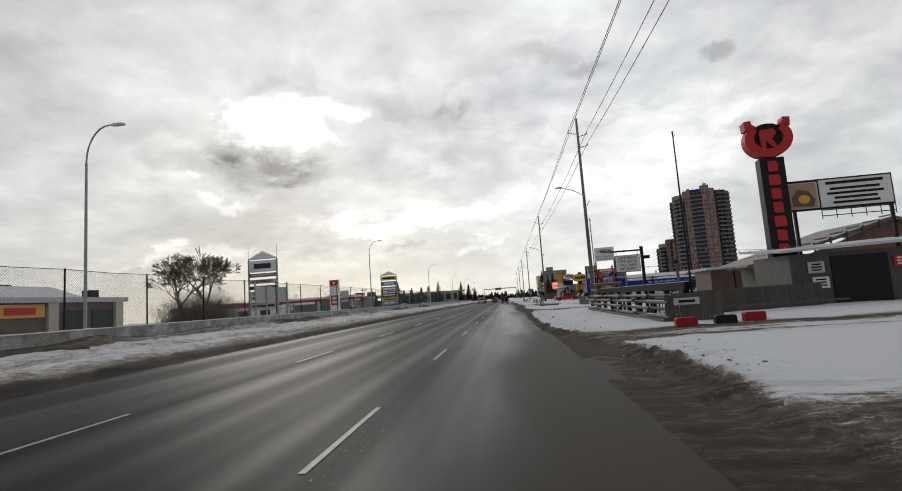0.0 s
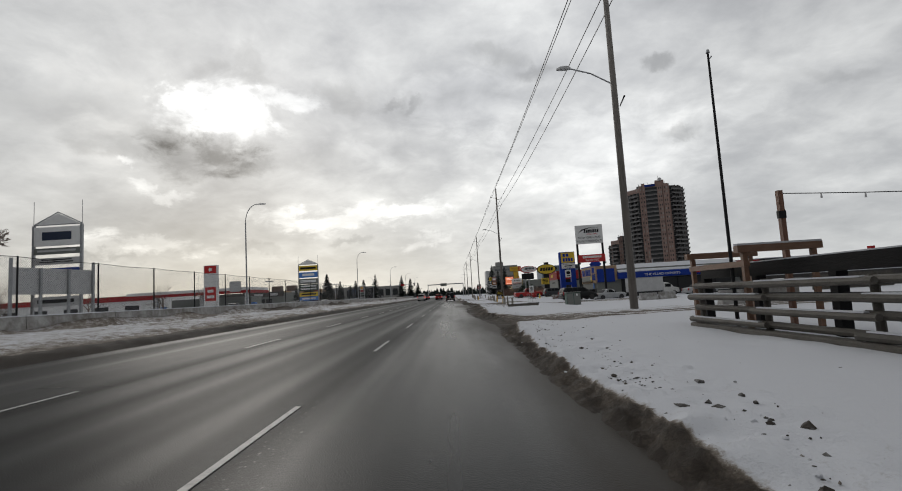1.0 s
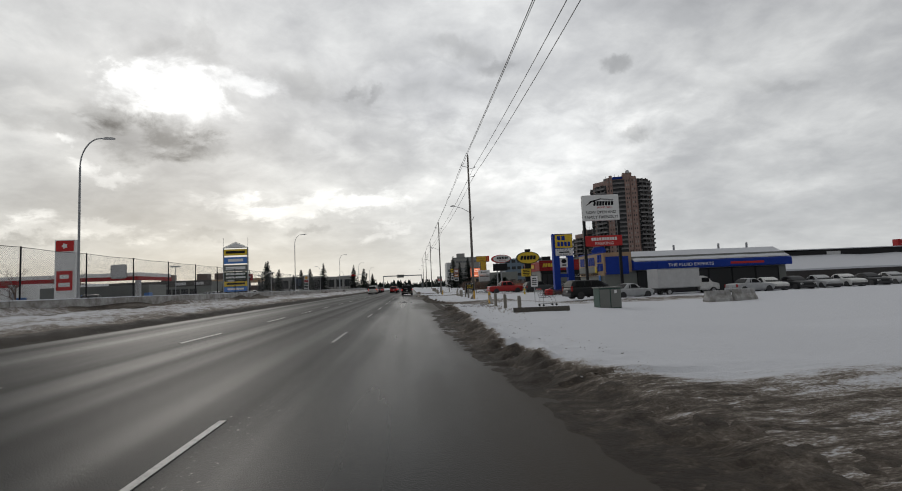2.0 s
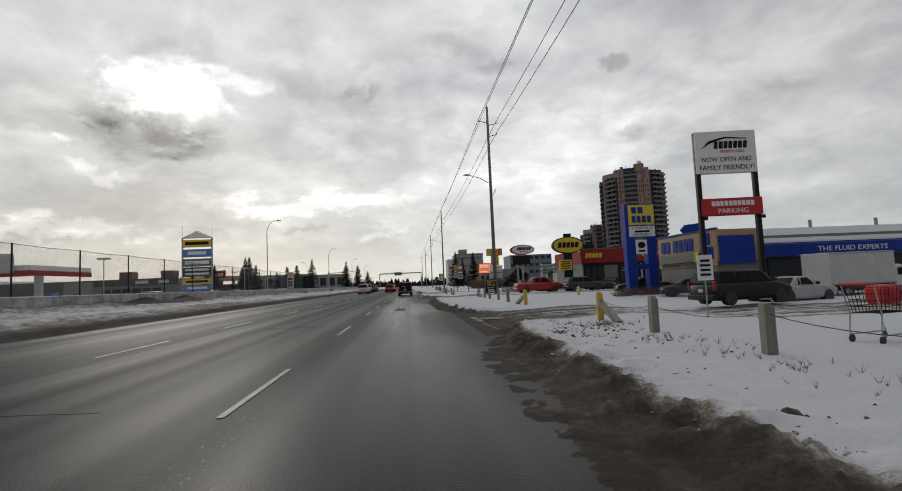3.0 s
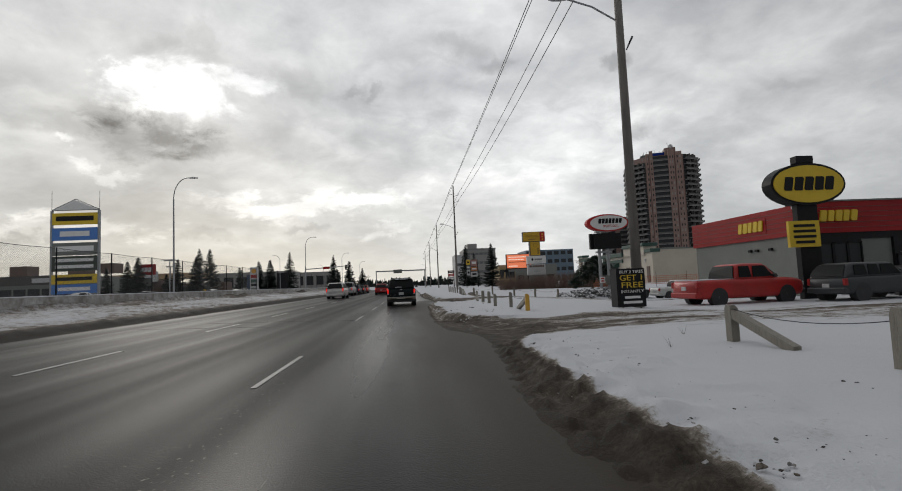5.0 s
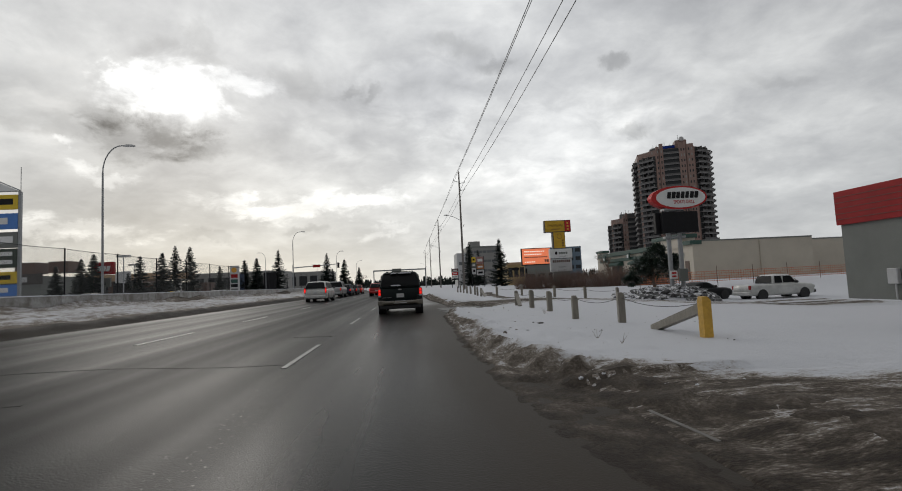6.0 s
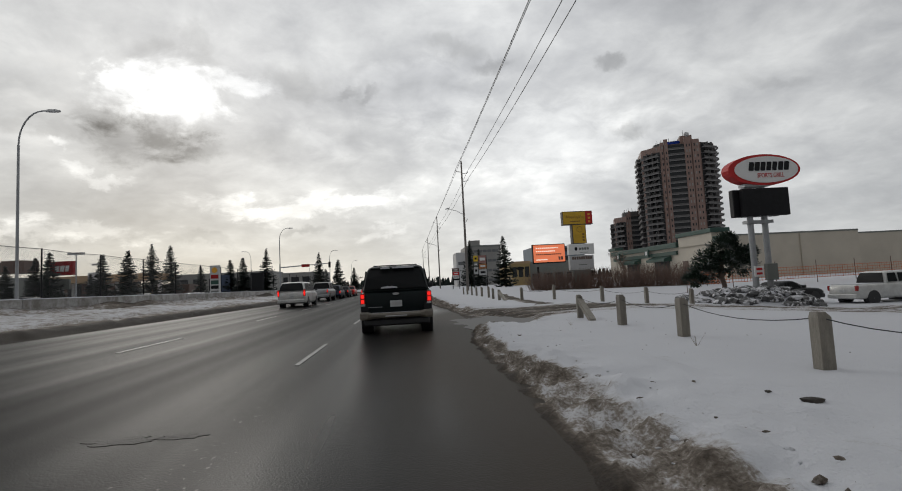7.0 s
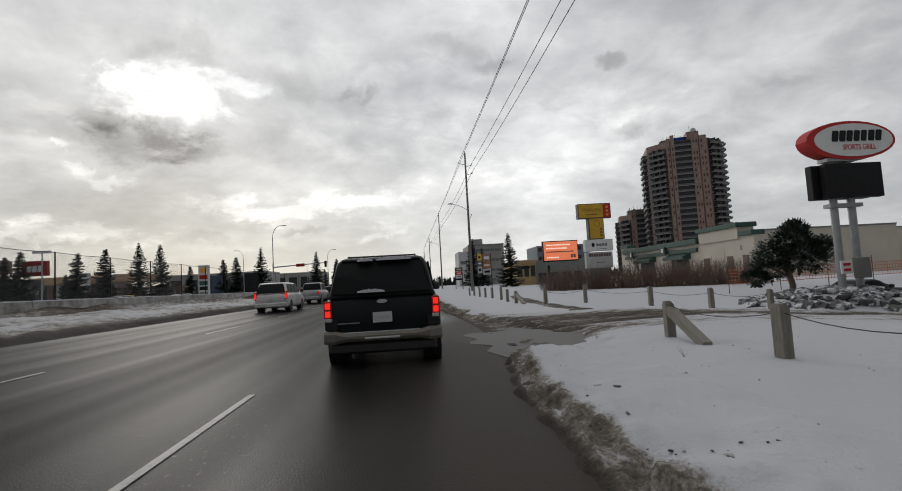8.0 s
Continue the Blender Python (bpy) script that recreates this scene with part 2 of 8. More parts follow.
    fsum = n.new("ShaderNodeMath")
    fsum.operation = "ADD"
    l.new(fleck, fsum.inputs[0])
    l.new(near.outputs[0], fsum.inputs[1])
    salt = n.new("ShaderNodeMapRange")
    salt.inputs[1].default_value, salt.inputs[2].default_value = 0.71, 0.82
    l.new(fsum.outputs[0], salt.inputs[0])
    sm = n.new("ShaderNodeMixRGB")
    sm.inputs[2].default_value = (0.14, 0.138, 0.13, 1)
    l.new(salt.outputs[0], sm.inputs[0])
    l.new(dk.outputs[0], sm.inputs[1])
    # mud carried on to the kerb edge
    mv = n.new("ShaderNodeMath")
    mv.operation = "MULTIPLY_ADD"
    l.new(tex(1.1, 8, (1, 0.16, 1)), mv.inputs[0])
    mv.inputs[1].default_value = 1.5
    l.new(sep.outputs[0], mv.inputs[2])
    mud = n.new("ShaderNodeMapRange")
    mud.interpolation_type = "SMOOTHSTEP"
    mud.inputs[1].default_value, mud.inputs[2].default_value = 1.2, 3.0
    carried = n.new("ShaderNodeAttribute")
    carried.attribute_name = "mud"
    near_drive = n.new("ShaderNodeMath")
    near_drive.operation = "ADD"
    l.new(mv.outputs[0], near_drive.inputs[0])
    l.new(carried.outputs["Fac"], near_drive.inputs[1])
    l.new(near_drive.outputs[0], mud.inputs[0])
    mm = n.new("ShaderNodeMixRGB")
    mm.inputs[2].default_value = (0.048, 0.041, 0.034, 1)
    l.new(mud.outputs[0], mm.inputs[0])
    l.new(sm.outputs[0], mm.inputs[1])
    l.new(mm.outputs[0], b.inputs["Base Color"])
    sp2 = n.new("ShaderNodeMix")
    l.new(mud.outputs[0], sp2.inputs[0])
    l.new(sp.outputs[0], sp2.inputs[2])
    sp2.inputs[3].default_value = 0.035
    matt = n.new("ShaderNodeMix")
    l.new(mud.outputs[0], matt.inputs[0])
    l.new(r.outputs[0], matt.inputs[2])
    matt.inputs[3].default_value = 0.5
    l.new(matt.outputs[0], b.inputs["Roughness"])
    l.new(sp2.outputs[0], b.inputs["Specular IOR Level"])
    bp = n.new("ShaderNodeBump")
    bp.inputs["Strength"].default_value, bp.inputs["Distance"].default_value = 0.28, 0.010
    l.new(grain, bp.inputs["Height"])
    l.new(bp.outputs[0], b.inputs["Normal"])
    return m


ASPHALT = asphalt_material()


def verge_material(name, stretch, rag=1.7, speck=1.0, grit_share=0.42):
    """Snow that turns to brown slush where the mesh says so ("dirt", 0 to 1), with ragged, speckled edges."""
    m = bpy.data.materials.new(name)
    m.use_nodes = True
    n, l = m.node_tree.nodes, m.node_tree.links
    b = n["Principled BSDF"]
    geo, at = n.new("ShaderNodeNewGeometry"), n.new("ShaderNodeAttribute")
    at.attribute_name = "dirt"
    mp = n.new("ShaderNodeMapping")
    mp.inputs["Scale"].default_value = stretch
    l.new(geo.outputs["Position"], mp.inputs[0])

    def tex(scale, detail, rough, v=None):
        t = n.new("ShaderNodeTexNoise")
        t.inputs["Scale"].default_value, t.inputs["Detail"].default_value, t.inputs["Roughness"].default_value = scale, detail, rough
        l.new(v or mp.outputs[0], t.inputs["Vector"])
        return t.outputs[0]

    def mth(op, a, c):
        k = n.new("ShaderNodeMath")
        k.operation = op
        for q, v in enumerate((a, c)):
            if isinstance(v, (int, float)):
                k.inputs[q].default_value = v
            else:
                l.new(v, k.inputs[q])
        return k.outputs[0]

    lump, grit = tex(3.2, 8, 0.7), tex(30, 4, 0.65)
    dot = n.new("ShaderNodeMapRange")
    dot.inputs[1].default_value, dot.inputs[2].default_value, dot.inputs[4].default_value = 0.69, 0.76, grit_share
    l.new(tex(17, 3, 0.6, geo.outputs["Position"]), dot.inputs[0])
    f = mth("ADD", mth("ADD", at.outputs["Fac"], dot.outputs[0]), mth("ADD", mth("MULTIPLY", mth("SUBTRACT", lump, 0.5), rag), mth("MULTIPLY", mth("SUBTRACT", grit, 0.5), speck)))
    ramp = n.new("ShaderNodeValToRGB")
    e = ramp.color_ramp.elements
    e[0].position, e[0].color = 0.16, (0.56, 0.57, 0.60, 1)
    e[1].position, e[1].color = 0.95, (0.034, 0.028, 0.023, 1)
    for q, c in ((0.33, (0.45, 0.445, 0.45, 1)), (0.46, (0.23, 0.205, 0.18, 1)), (0.58, (0.125, 0.106, 0.088, 1)), (0.74, (0.064, 0.053, 0.043, 1))):
        x = e.new(q)
        x.color = c
    l.new(f, ramp.inputs[0])
    l.new(ramp.outputs[0], b.inputs["Base Color"])
    r = n.new("ShaderNodeMapRange")
    r.inputs[1].default_value, r.inputs[2].default_value, r.inputs[3].default_value, r.inputs[4].default_value = 0.2, 1.1, 0.85, 0.65
    l.new(f, r.inputs[0])
    l.new(r.outputs[0], b.inputs["Roughness"])
    b.inputs["Specular IOR Level"].default_value = 0.08
    bp = n.new("ShaderNodeBump")
    bp.inputs["Strength"].default_value, bp.inputs["Distance"].default_value = 0.8, 0.06
    l.new(mth("ADD", lump, mth("MULTIPLY", grit, 0.35)), bp.inputs["Height"])
    l.new(bp.outputs[0], b.inputs["Normal"])
    return m


SNOW = verge_material("trodden_snow", (1, 1, 1), 0.55, 0.24, 0.38)
SLUSH = verge_material("ploughed_slush", (1, 0.8, 1), 1.25, 0.55)
RUTS = verge_material("driven_slush", (0.55, 1.5, 1))
MEDIANSNOW = verge_material("pitted_median_snow", (1, 0.55, 1), 0.95, 0.6)
CLOD = material("dirty_ice", (0.055, 0.048, 0.042), 0.8, vary=0.4, scale=9, fine=30, bump=0.6, tint=(0.28, 0.28, 0.28), edges=(0.5, 0.75), spec=0.1)
LINE = material("worn_road_paint", (0.22, 0.22, 0.21), 0.6, vary=0.3, scale=6, fine=50, bump=0.1, tint=(0.12, 0.12, 0.12), edges=(0.48, 0.7))
CONCRETE = material("snowy_concrete", (0.16, 0.148, 0.13), 0.85, vary=0.45, scale=1.4, fine=9, bump=0.5, tint=(0.42, 0.42, 0.42), each=0.12)
POLEWOOD = material("weathered_pole_wood", (0.20, 0.18, 0.16), 0.85, vary=0.3, scale=2, fine=30, bump=0.4, stretch=(6, 6, 0.5))
RAILWOOD = material("grey_weathered_timber", (0.10, 0.092, 0.08), 0.85, vary=0.35, scale=3, fine=25, bump=0.5, stretch=(3, 1, 3), each=0.25, spec=0.15)
POSTWOOD = material("pale_weathered_timber", (0.22, 0.20, 0.165), 0.85, vary=0.3, scale=5, fine=30, bump=0.5, stretch=(4, 4, 0.8), each=0.2)
ORANGEWOOD = material("orange_stained_timber", (0.17, 0.088, 0.05), 0.7, vary=0.3, scale=3, fine=30, bump=0.3, stretch=(1, 1, 4))
YELLOWWOOD = material("yellow_painted_timber", (0.62, 0.36, 0.05), 0.7, vary=0.3, scale=4, fine=20, bump=0.3)
GALV = material("galvanised_steel", (0.36, 0.37, 0.38), 0.45, 0.7, vary=0.15, scale=4, fine=40, bump=0.05)
WIREMESH = material("chain_link_wire", (0.12, 0.12, 0.12), 0.5, 0.6, vary=0.1, bump=0)
BLACK = material("black_painted_steel", (0.014, 0.014, 0.016), 0.6, spec=0.2, vary=0.3, scale=5, fine=30, bump=0.1)
BOARDBLACK = material("black_stained_board", (0.016, 0.016, 0.017), 0.9, vary=0.4, scale=2, fine=20, bump=0.3, spec=0.05, stretch=(1, 0.3, 4))
CABLE = material("black_cable", (0.02, 0.02, 0.022), 0.6, vary=0.1, bump=0)
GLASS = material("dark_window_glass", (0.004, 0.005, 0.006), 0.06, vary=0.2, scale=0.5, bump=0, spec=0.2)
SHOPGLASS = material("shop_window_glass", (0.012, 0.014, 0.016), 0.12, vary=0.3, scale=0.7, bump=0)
WHITE = material("white_sign_face", (0.74, 0.74, 0.73), 0.5, vary=0.08, scale=2, fine=20, bump=0.03)
GREYW = material("grey_white_panel", (0.50, 0.50, 0.50), 0.6, vary=0.15, scale=2, fine=20, bump=0.05)
RED = material("red_painted_panel", (0.34, 0.018, 0.02), 0.55, spec=0.2, vary=0.2, scale=1.2, fine=20, bump=0.08)
SIGNRED = material("red_sign_face", (0.50, 0.032, 0.032), 0.5, spec=0.25, vary=0.12, scale=2, bump=0.03)
BLUE = material("blue_painted_panel", (0.008, 0.040, 0.30), 0.5, spec=0.2, vary=0.2, scale=1.2, fine=20, bump=0.08)
LBLUE = material("light_blue_sign_face", (0.08, 0.22, 0.58), 0.45, vary=0.12, scale=2, bump=0.03)
YELLOW = material("yellow_sign_face", (0.72, 0.50, 0.03), 0.45, vary=0.12, scale=2, bump=0.03)
GREEN = material("dark_green_panel", (0.024, 0.072, 0.056), 0.6, vary=0.2, scale=2, bump=0.05)
DKSIGN = material("dark_green_sign_face", (0.03, 0.045, 0.03), 0.5, vary=0.2, bump=0.03)
TAN = material("tan_painted_stucco", (0.40, 0.27, 0.155), 0.8, vary=0.12, scale=1, fine=30, bump=0.15)
BEIGE = material("beige_stucco", (0.52, 0.47, 0.39), 0.85, vary=0.12, scale=0.4, fine=20, bump=0.15)
GREYWALL = material("grey_green_block_wall", (0.17, 0.18, 0.165), 0.85, vary=0.15, scale=0.8, fine=20, bump=0.2)
ORANGESIGN = material("orange_sign_band", (0.72, 0.36, 0.04), 0.5, vary=0.15, scale=2, bump=0.03)
BROWNWALL = material("brown_brick_wall", (0.13, 0.08, 0.062), 0.85, vary=0.25, scale=1.5, fine=20, bump=0.25)
DARKWALL = material("dark_timber_wall", (0.075, 0.066, 0.06), 0.8, vary=0.35, scale=2, fine=20, bump=0.4, stretch=(4, 4, 0.6))
RUSTWALL = material("rust_brown_plank_wall", (0.19, 0.09, 0.055), 0.8, vary=0.35, scale=2, fine=20, bump=0.4, stretch=(5, 5, 0.5))
DULLBLUE = material("dull_blue_board", (0.05, 0.075, 0.13), 0.6, vary=0.25, scale=1, bump=0.05)
TOWERDARK = material("dark_balcony_front", (0.105, 0.10, 0.098), 0.6, vary=0.25, scale=0.5, fine=5, bump=0.05)
TOWERWALL = material("brown_brick_tower_wall", (0.25, 0.162, 0.135), 0.85, vary=0.2, scale=0.25, fine=3, bump=0.1)
TOWERGREY = material("grey_balcony_concrete", (0.25, 0.24, 0.235), 0.8, vary=0.15, scale=0.5, fine=5, bump=0.05)
FARWALL = material("pale_grey_far_wall", (0.25, 0.245, 0.232), 0.85, vary=0.12, scale=0.2, fine=3, bump=0.05)
BARK = material("bare_bark", (0.17, 0.115, 0.085), 0.9, vary=0.3, scale=4, fine=30, bump=0.3)
TWIG = material("reddish_bare_twigs", (0.17, 0.105, 0.078), 0.9, vary=0.3, scale=3, bump=0)
NEEDLES = material("dark_spruce_needles", (0.012, 0.020, 0.015), 0.8, vary=0.4, scale=1.7, fine=12, bump=0, tint=(0.075, 0.085, 0.085), edges=(0.5, 0.78), spec=0.2)
JUNIPER = material("snow_dusted_needles", (0.025, 0.045, 0.028), 0.8, vary=0.4, scale=2.0, fine=9, bump=0, tint=(0.34, 0.36, 0.37), edges=(0.55, 0.67))
DRYGRASS = material("dry_grass", (0.20, 0.16, 0.10), 0.9, vary=0.3, bump=0)
RUBBER = material("tyre_rubber", (0.016, 0.016, 0.016), 0.85, vary=0.2, scale=6, bump=0.1)
RIM = material("alloy_wheel", (0.40, 0.40, 0.41), 0.4, 0.7, vary=0.15, bump=0)
TRIMDARK = material("dark_plastic_trim", (0.025, 0.025, 0.027), 0.6, vary=0.2, bump=0.05)
LAMPRED = glow("lit_tail_lamp", (0.95, 0.018, 0.012), 0.95)
REDLENS = material("red_tail_lens", (0.35, 0.015, 0.015), 0.25, vary=0.1, bump=0)
PLATE = material("number_plate_white", (0.55, 0.56, 0.56), 0.4, vary=0.1, bump=0)
LEDSCREEN = glow("orange_led_screen", (0.85, 0.22, 0.10), 0.55)
LEDTEXT = glow("white_led_text", (0.95, 0.72, 0.62), 0.8)


def carpaint(name, base, rough=0.32):
    return material(name, base, rough, 0.1, vary=0.25, scale=1.2, fine=14, bump=0.02, tint=tuple(min(1, c * 0.6 + 0.05 * min(1, c * 8)) for c in base), coat=0.3 if max(base) > 0.15 else 0.12, spec=0.5 if max(base) > 0.15 else 0.3)


P_GREEN = material("dark_green_car_paint", (0.0035, 0.009, 0.0095), 0.26, 0.0, vary=0.2, scale=1.5, fine=14, bump=0.02, tint=(0.006, 0.009, 0.0095), spec=0.2)
P_WHITE, P_SILVER = carpaint("white_car_paint", (0.66, 0.66, 0.64)), carpaint("silver_car_paint", (0.40, 0.41, 0.42))
P_RED, P_DARK, P_GREY = carpaint("red_car_paint", (0.42, 0.014, 0.012)), carpaint("near_black_car_paint", (0.012, 0.013, 0.015)), carpaint("grey_car_paint", (0.05, 0.054, 0.057))
P_GOLD, P_BLUE = carpaint("beige_bumper_paint", (0.16, 0.14, 0.11), 0.45), carpaint("dark_blue_car_paint", (0.02, 0.03, 0.06))


# ---- mesh helpers ----
def box(bm, x0, x1, y0, y1, z0, z1, bevel=0.0):
    geo = bmesh.ops.create_cube(bm, size=1.0)
    for v in geo["verts"]:
        v.co = Vector(((x0 + x1) / 2 + v.co.x * (x1 - x0), (y0 + y1) / 2 + v.co.y * (y1 - y0), (z0 + z1) / 2 + v.co.z * (z1 - z0)))
    if bevel:
        edges = {e for v in geo["verts"] for e in v.link_edges}
        bmesh.ops.bevel(bm, geom=list(edges), offset=bevel, segments=1, affect="EDGES")
    return bm


def tube(bm, a, b, r0, r1=None, sides=8):
    """A tapered round bar from a to b."""
    a, b = Vector(a), Vector(b)
    r1 = r0 if r1 is None else r1
    q = (b - a).to_track_quat("Z", "Y")
    rings = []
    for p, r in ((a, r0), (b, r1)):
        rings.append([bm.verts.new(p + q @ Vector((r * math.cos(k * math.tau / sides), r * math.sin(k * math.tau / sides), 0))) for k in range(sides)])
    for k in range(sides):
        bm.faces.new((rings[0][k], rings[0][(k + 1) % sides], rings[1][(k + 1) % sides], rings[1][k]))
    bm.faces.new(rings[0][::-1])
    bm.faces.new(rings[1])
    return bm


def pipe(bm, pts, r, sides=8):
    """One unbroken round bar along the points."""
    p = [Vector(q) for q in pts]
    rings = []
    for k, c in enumerate(p):
        d = (p[min(k + 1, len(p) - 1)] - p[max(k - 1, 0)]).normalized()
        side = d.cross(Vector((0, 0, 1)) if abs(d.z) < 0.95 else Vector((0, 1, 0))).normalized()
        up = side.cross(d)
        rings.append([c + (side * math.cos(a) + up * math.sin(a)) * r for a in [i * math.tau / sides for i in range(sides)]])
    return loft(bm, rings)


def prism(bm, outline, y0, y1):
    """A flat shape, given as (x, z) points, made thick from y0 to y1."""
    f = [bm.verts.new((x, y0, z)) for x, z in outline]
    k = [bm.verts.new((x, y1, z)) for x, z in outline]
    bm.faces.new(f)
    bm.faces.new(k[::-1])
    for i in range(len(f)):
        j = (i + 1) % len(f)
        bm.faces.new((f[j], f[i], k[i], k[j]))
    bmesh.ops.recalc_face_normals(bm, faces=bm.faces)
    return bm


def loft(bm, rings, cap=True):
    """A skin over rings of points that all have the same count."""
    vs = [[bm.verts.new(p) for p in ring] for ring in rings]
    n = len(vs[0])
    for a, b in zip(vs, vs[1:]):
        for k in range(n):
            bm.faces.new((a[k], a[(k + 1) % n], b[(k + 1) % n], b[k]))
    if cap:
        bm.faces.new(vs[0][::-1])
        bm.faces.new(vs[-1])
    bmesh.ops.recalc_face_normals(bm, faces=bm.faces)
    return bm


def mesh_from(bm, name, mat, smooth=False):
    me = bpy.data.meshes.new(name)
    bm.to_mesh(me)
    bm.free()
    me.materials.append(mat)
    if smooth:
        for p in me.polygons:
            p.use_smooth = True
    return me


def part(name, bm, mat, parent, label="", smooth=False):
    ob = new(name, mesh_from(bm, name, mat, smooth))
    ob.parent = parent
    return tagged(ob, label)


def share(name, me, parent, x=0, y=0, z=0, rz=0):
    """One more piece on a mesh that others use too."""
    ob = new(name, me)
    ob.parent = parent
    ob.matrix_basis = pose(x, y, z, 0, 0, rz)
    return ob


def thing(name, label, category, x=0, y=0, z=0, rz=0, group="", kind=""):
    ob = new(name)
    ob.empty_display_size = 0.2
    ob.matrix_basis = pose(x, y, z, 0, 0, rz)
    return tagged(ob, label, category, group, kind)


def solid(name, bm, mat, label, category, group="", kind="", smooth=False):
    return tagged(new(name, mesh_from(bm, name, mat, smooth)), label, category, group, kind)


def B(*a, **k):
    return box(bmesh.new(), *a, **k)


def lettering(text, parent, mat, x, y, z, height, name="lettering", rz=0, width=None, depth=0.02):
    """Raised writing that faces -y, its foot at z and its middle at x."""
    cu = bpy.data.curves.new(name, "FONT")
    cu.body, cu.size, cu.align_x, cu.extrude = text, height / 0.72, "CENTER", depth / 2
    tmp = new(name, cu)
    me = bpy.data.meshes.new_from_object(tmp.evaluated_get(bpy.context.evaluated_depsgraph_get()))
    bpy.data.objects.remove(tmp)
    bpy.data.curves.remove(cu)
    me.materials.clear()
    me.materials.append(mat)
    ob = new(name, me)
    ob.parent = parent
    s = 1.0
    if width:
        s = width / max(ob.dimensions.x, 0.01)
    ob.matrix_basis = Matrix.Translation((x, y, z)) @ Matrix.Rotation(radians(rz), 4, "Z") @ Matrix.Rotation(radians(90), 4, "X") @ Matrix.Diagonal((s, 1, 1, 1))
    return ob


def bars(parent, mat, x0, x1, y, z0, z1, rows, seed=0, name="unreadable_line"):
    """Writing that cannot be read: rows of plain bars on a face towards -y."""
    rnd = random.Random(seed)
    h = (z1 - z0) / rows
    for k in range(rows):
        w = (x1 - x0) * rnd.uniform(0.72, 1.0)
        c = (x0 + x1) / 2
        part(name, B(c - w / 2, c + w / 2, y - 0.02, y, z1 - (k + 0.75) * h, z1 - (k + 0.25) * h), mat, parent)


def wobble(x, y, f=1.0, s=0.0):
    return noise.noise(Vector((x * f, y * f, s)))


def blocks(parent, mat, x0, x1, y, z0, z1, n, slant=0.0, depth=0.03, seed=0, name="name_block"):
    """A brand name drawn as a row of plain slanted blocks on a face towards -y."""
    rn = random.Random(seed)
    w = (x1 - x0) / n
    h = z1 - z0
    for k in range(n):
        a, b = x0 + (k + 0.08) * w, x0 + (k + rn.uniform(0.80, 0.92)) * w
        c = 0.12 * h
        o = [(a + c, z0), (b, z0), (b, z1 - c), (b - c, z1), (a, z1), (a, z0 + c)]
        part(name, prism(bmesh.new(), [(px + slant * (pz - z0), pz) for px, pz in o], y - depth, y), mat, parent)


# ---- ground, road and kerb sides ----
DRIVES = ((-17.0, -7.2), (1.8, 6.4), (37.6, 43.0), (73.0, 80.0), (104.8, 110.2), (129.8, 136.2))   # driveways that cross the verge (from y, to y)


def in_drive(y, pad=0.0):
    return any(a - pad < y < b + pad for a, b in DRIVES)


def smooth01(t):
    t = min(max(t, 0.0), 1.0)
    return t * t * (3 - 2 * t)


def run(y, table):
    """A value along the road, eased between (y, value) pairs."""
    for (a, u), (b, v) in zip(table, table[1:]):
        if y < b:
            return u + (v - u) * smooth01((y - a) / (b - a))
    return table[-1][1]


INNER = ((-40, 2.3), (0, 2.3), (15, 1.75), (32, 1.75), (38, 2.0), (44, 1.5), (57, 1.05), (66, 1.2), (72, 2.5), (80, 2.4), (86, 1.5), (98, 1.5), (105, 2.0), (109, 1.0), (114, 1.0), (119, 1.1), (124, 1.2), (127, 1.5), (129, 2.3), (137, 2.0), (150, 1.4))
OUTER = ((-40, 4.5), (0, 4.2), (10, 2.6), (20, 2.2), (32, 2.5), (40, 3.4), (48, 2.7), (58, 2.95), (68, 3.1), (76, 4.2), (85, 2.6), (92, 2.4), (102, 2.6), (107, 4.2), (111, 2.6), (114, 1.9), (119, 2.0), (124, 1.7), (127, 1.9), (132, 4.0), (140, 2.6), (150, 2.4))


def inner_edge(y):
    return run(y, INNER) + 0.12 * wobble(0, y, 0.22, 8) + 0.07 * wobble(0, y, 0.5, 1) + 0.05 * wobble(0, y, 1.6, 2)


def outer_edge(y):
    return run(y, OUTER) + 0.22 * wobble(0, y, 0.4, 5) + 0.16 * wobble(0, y, 1.3, 6)


PUDDLES = ((2.75, 130.6, 1.05, 2.0, -0.055), (3.3, 76.6, 0.5, 0.45, -0.05))   # middle, radii, water level


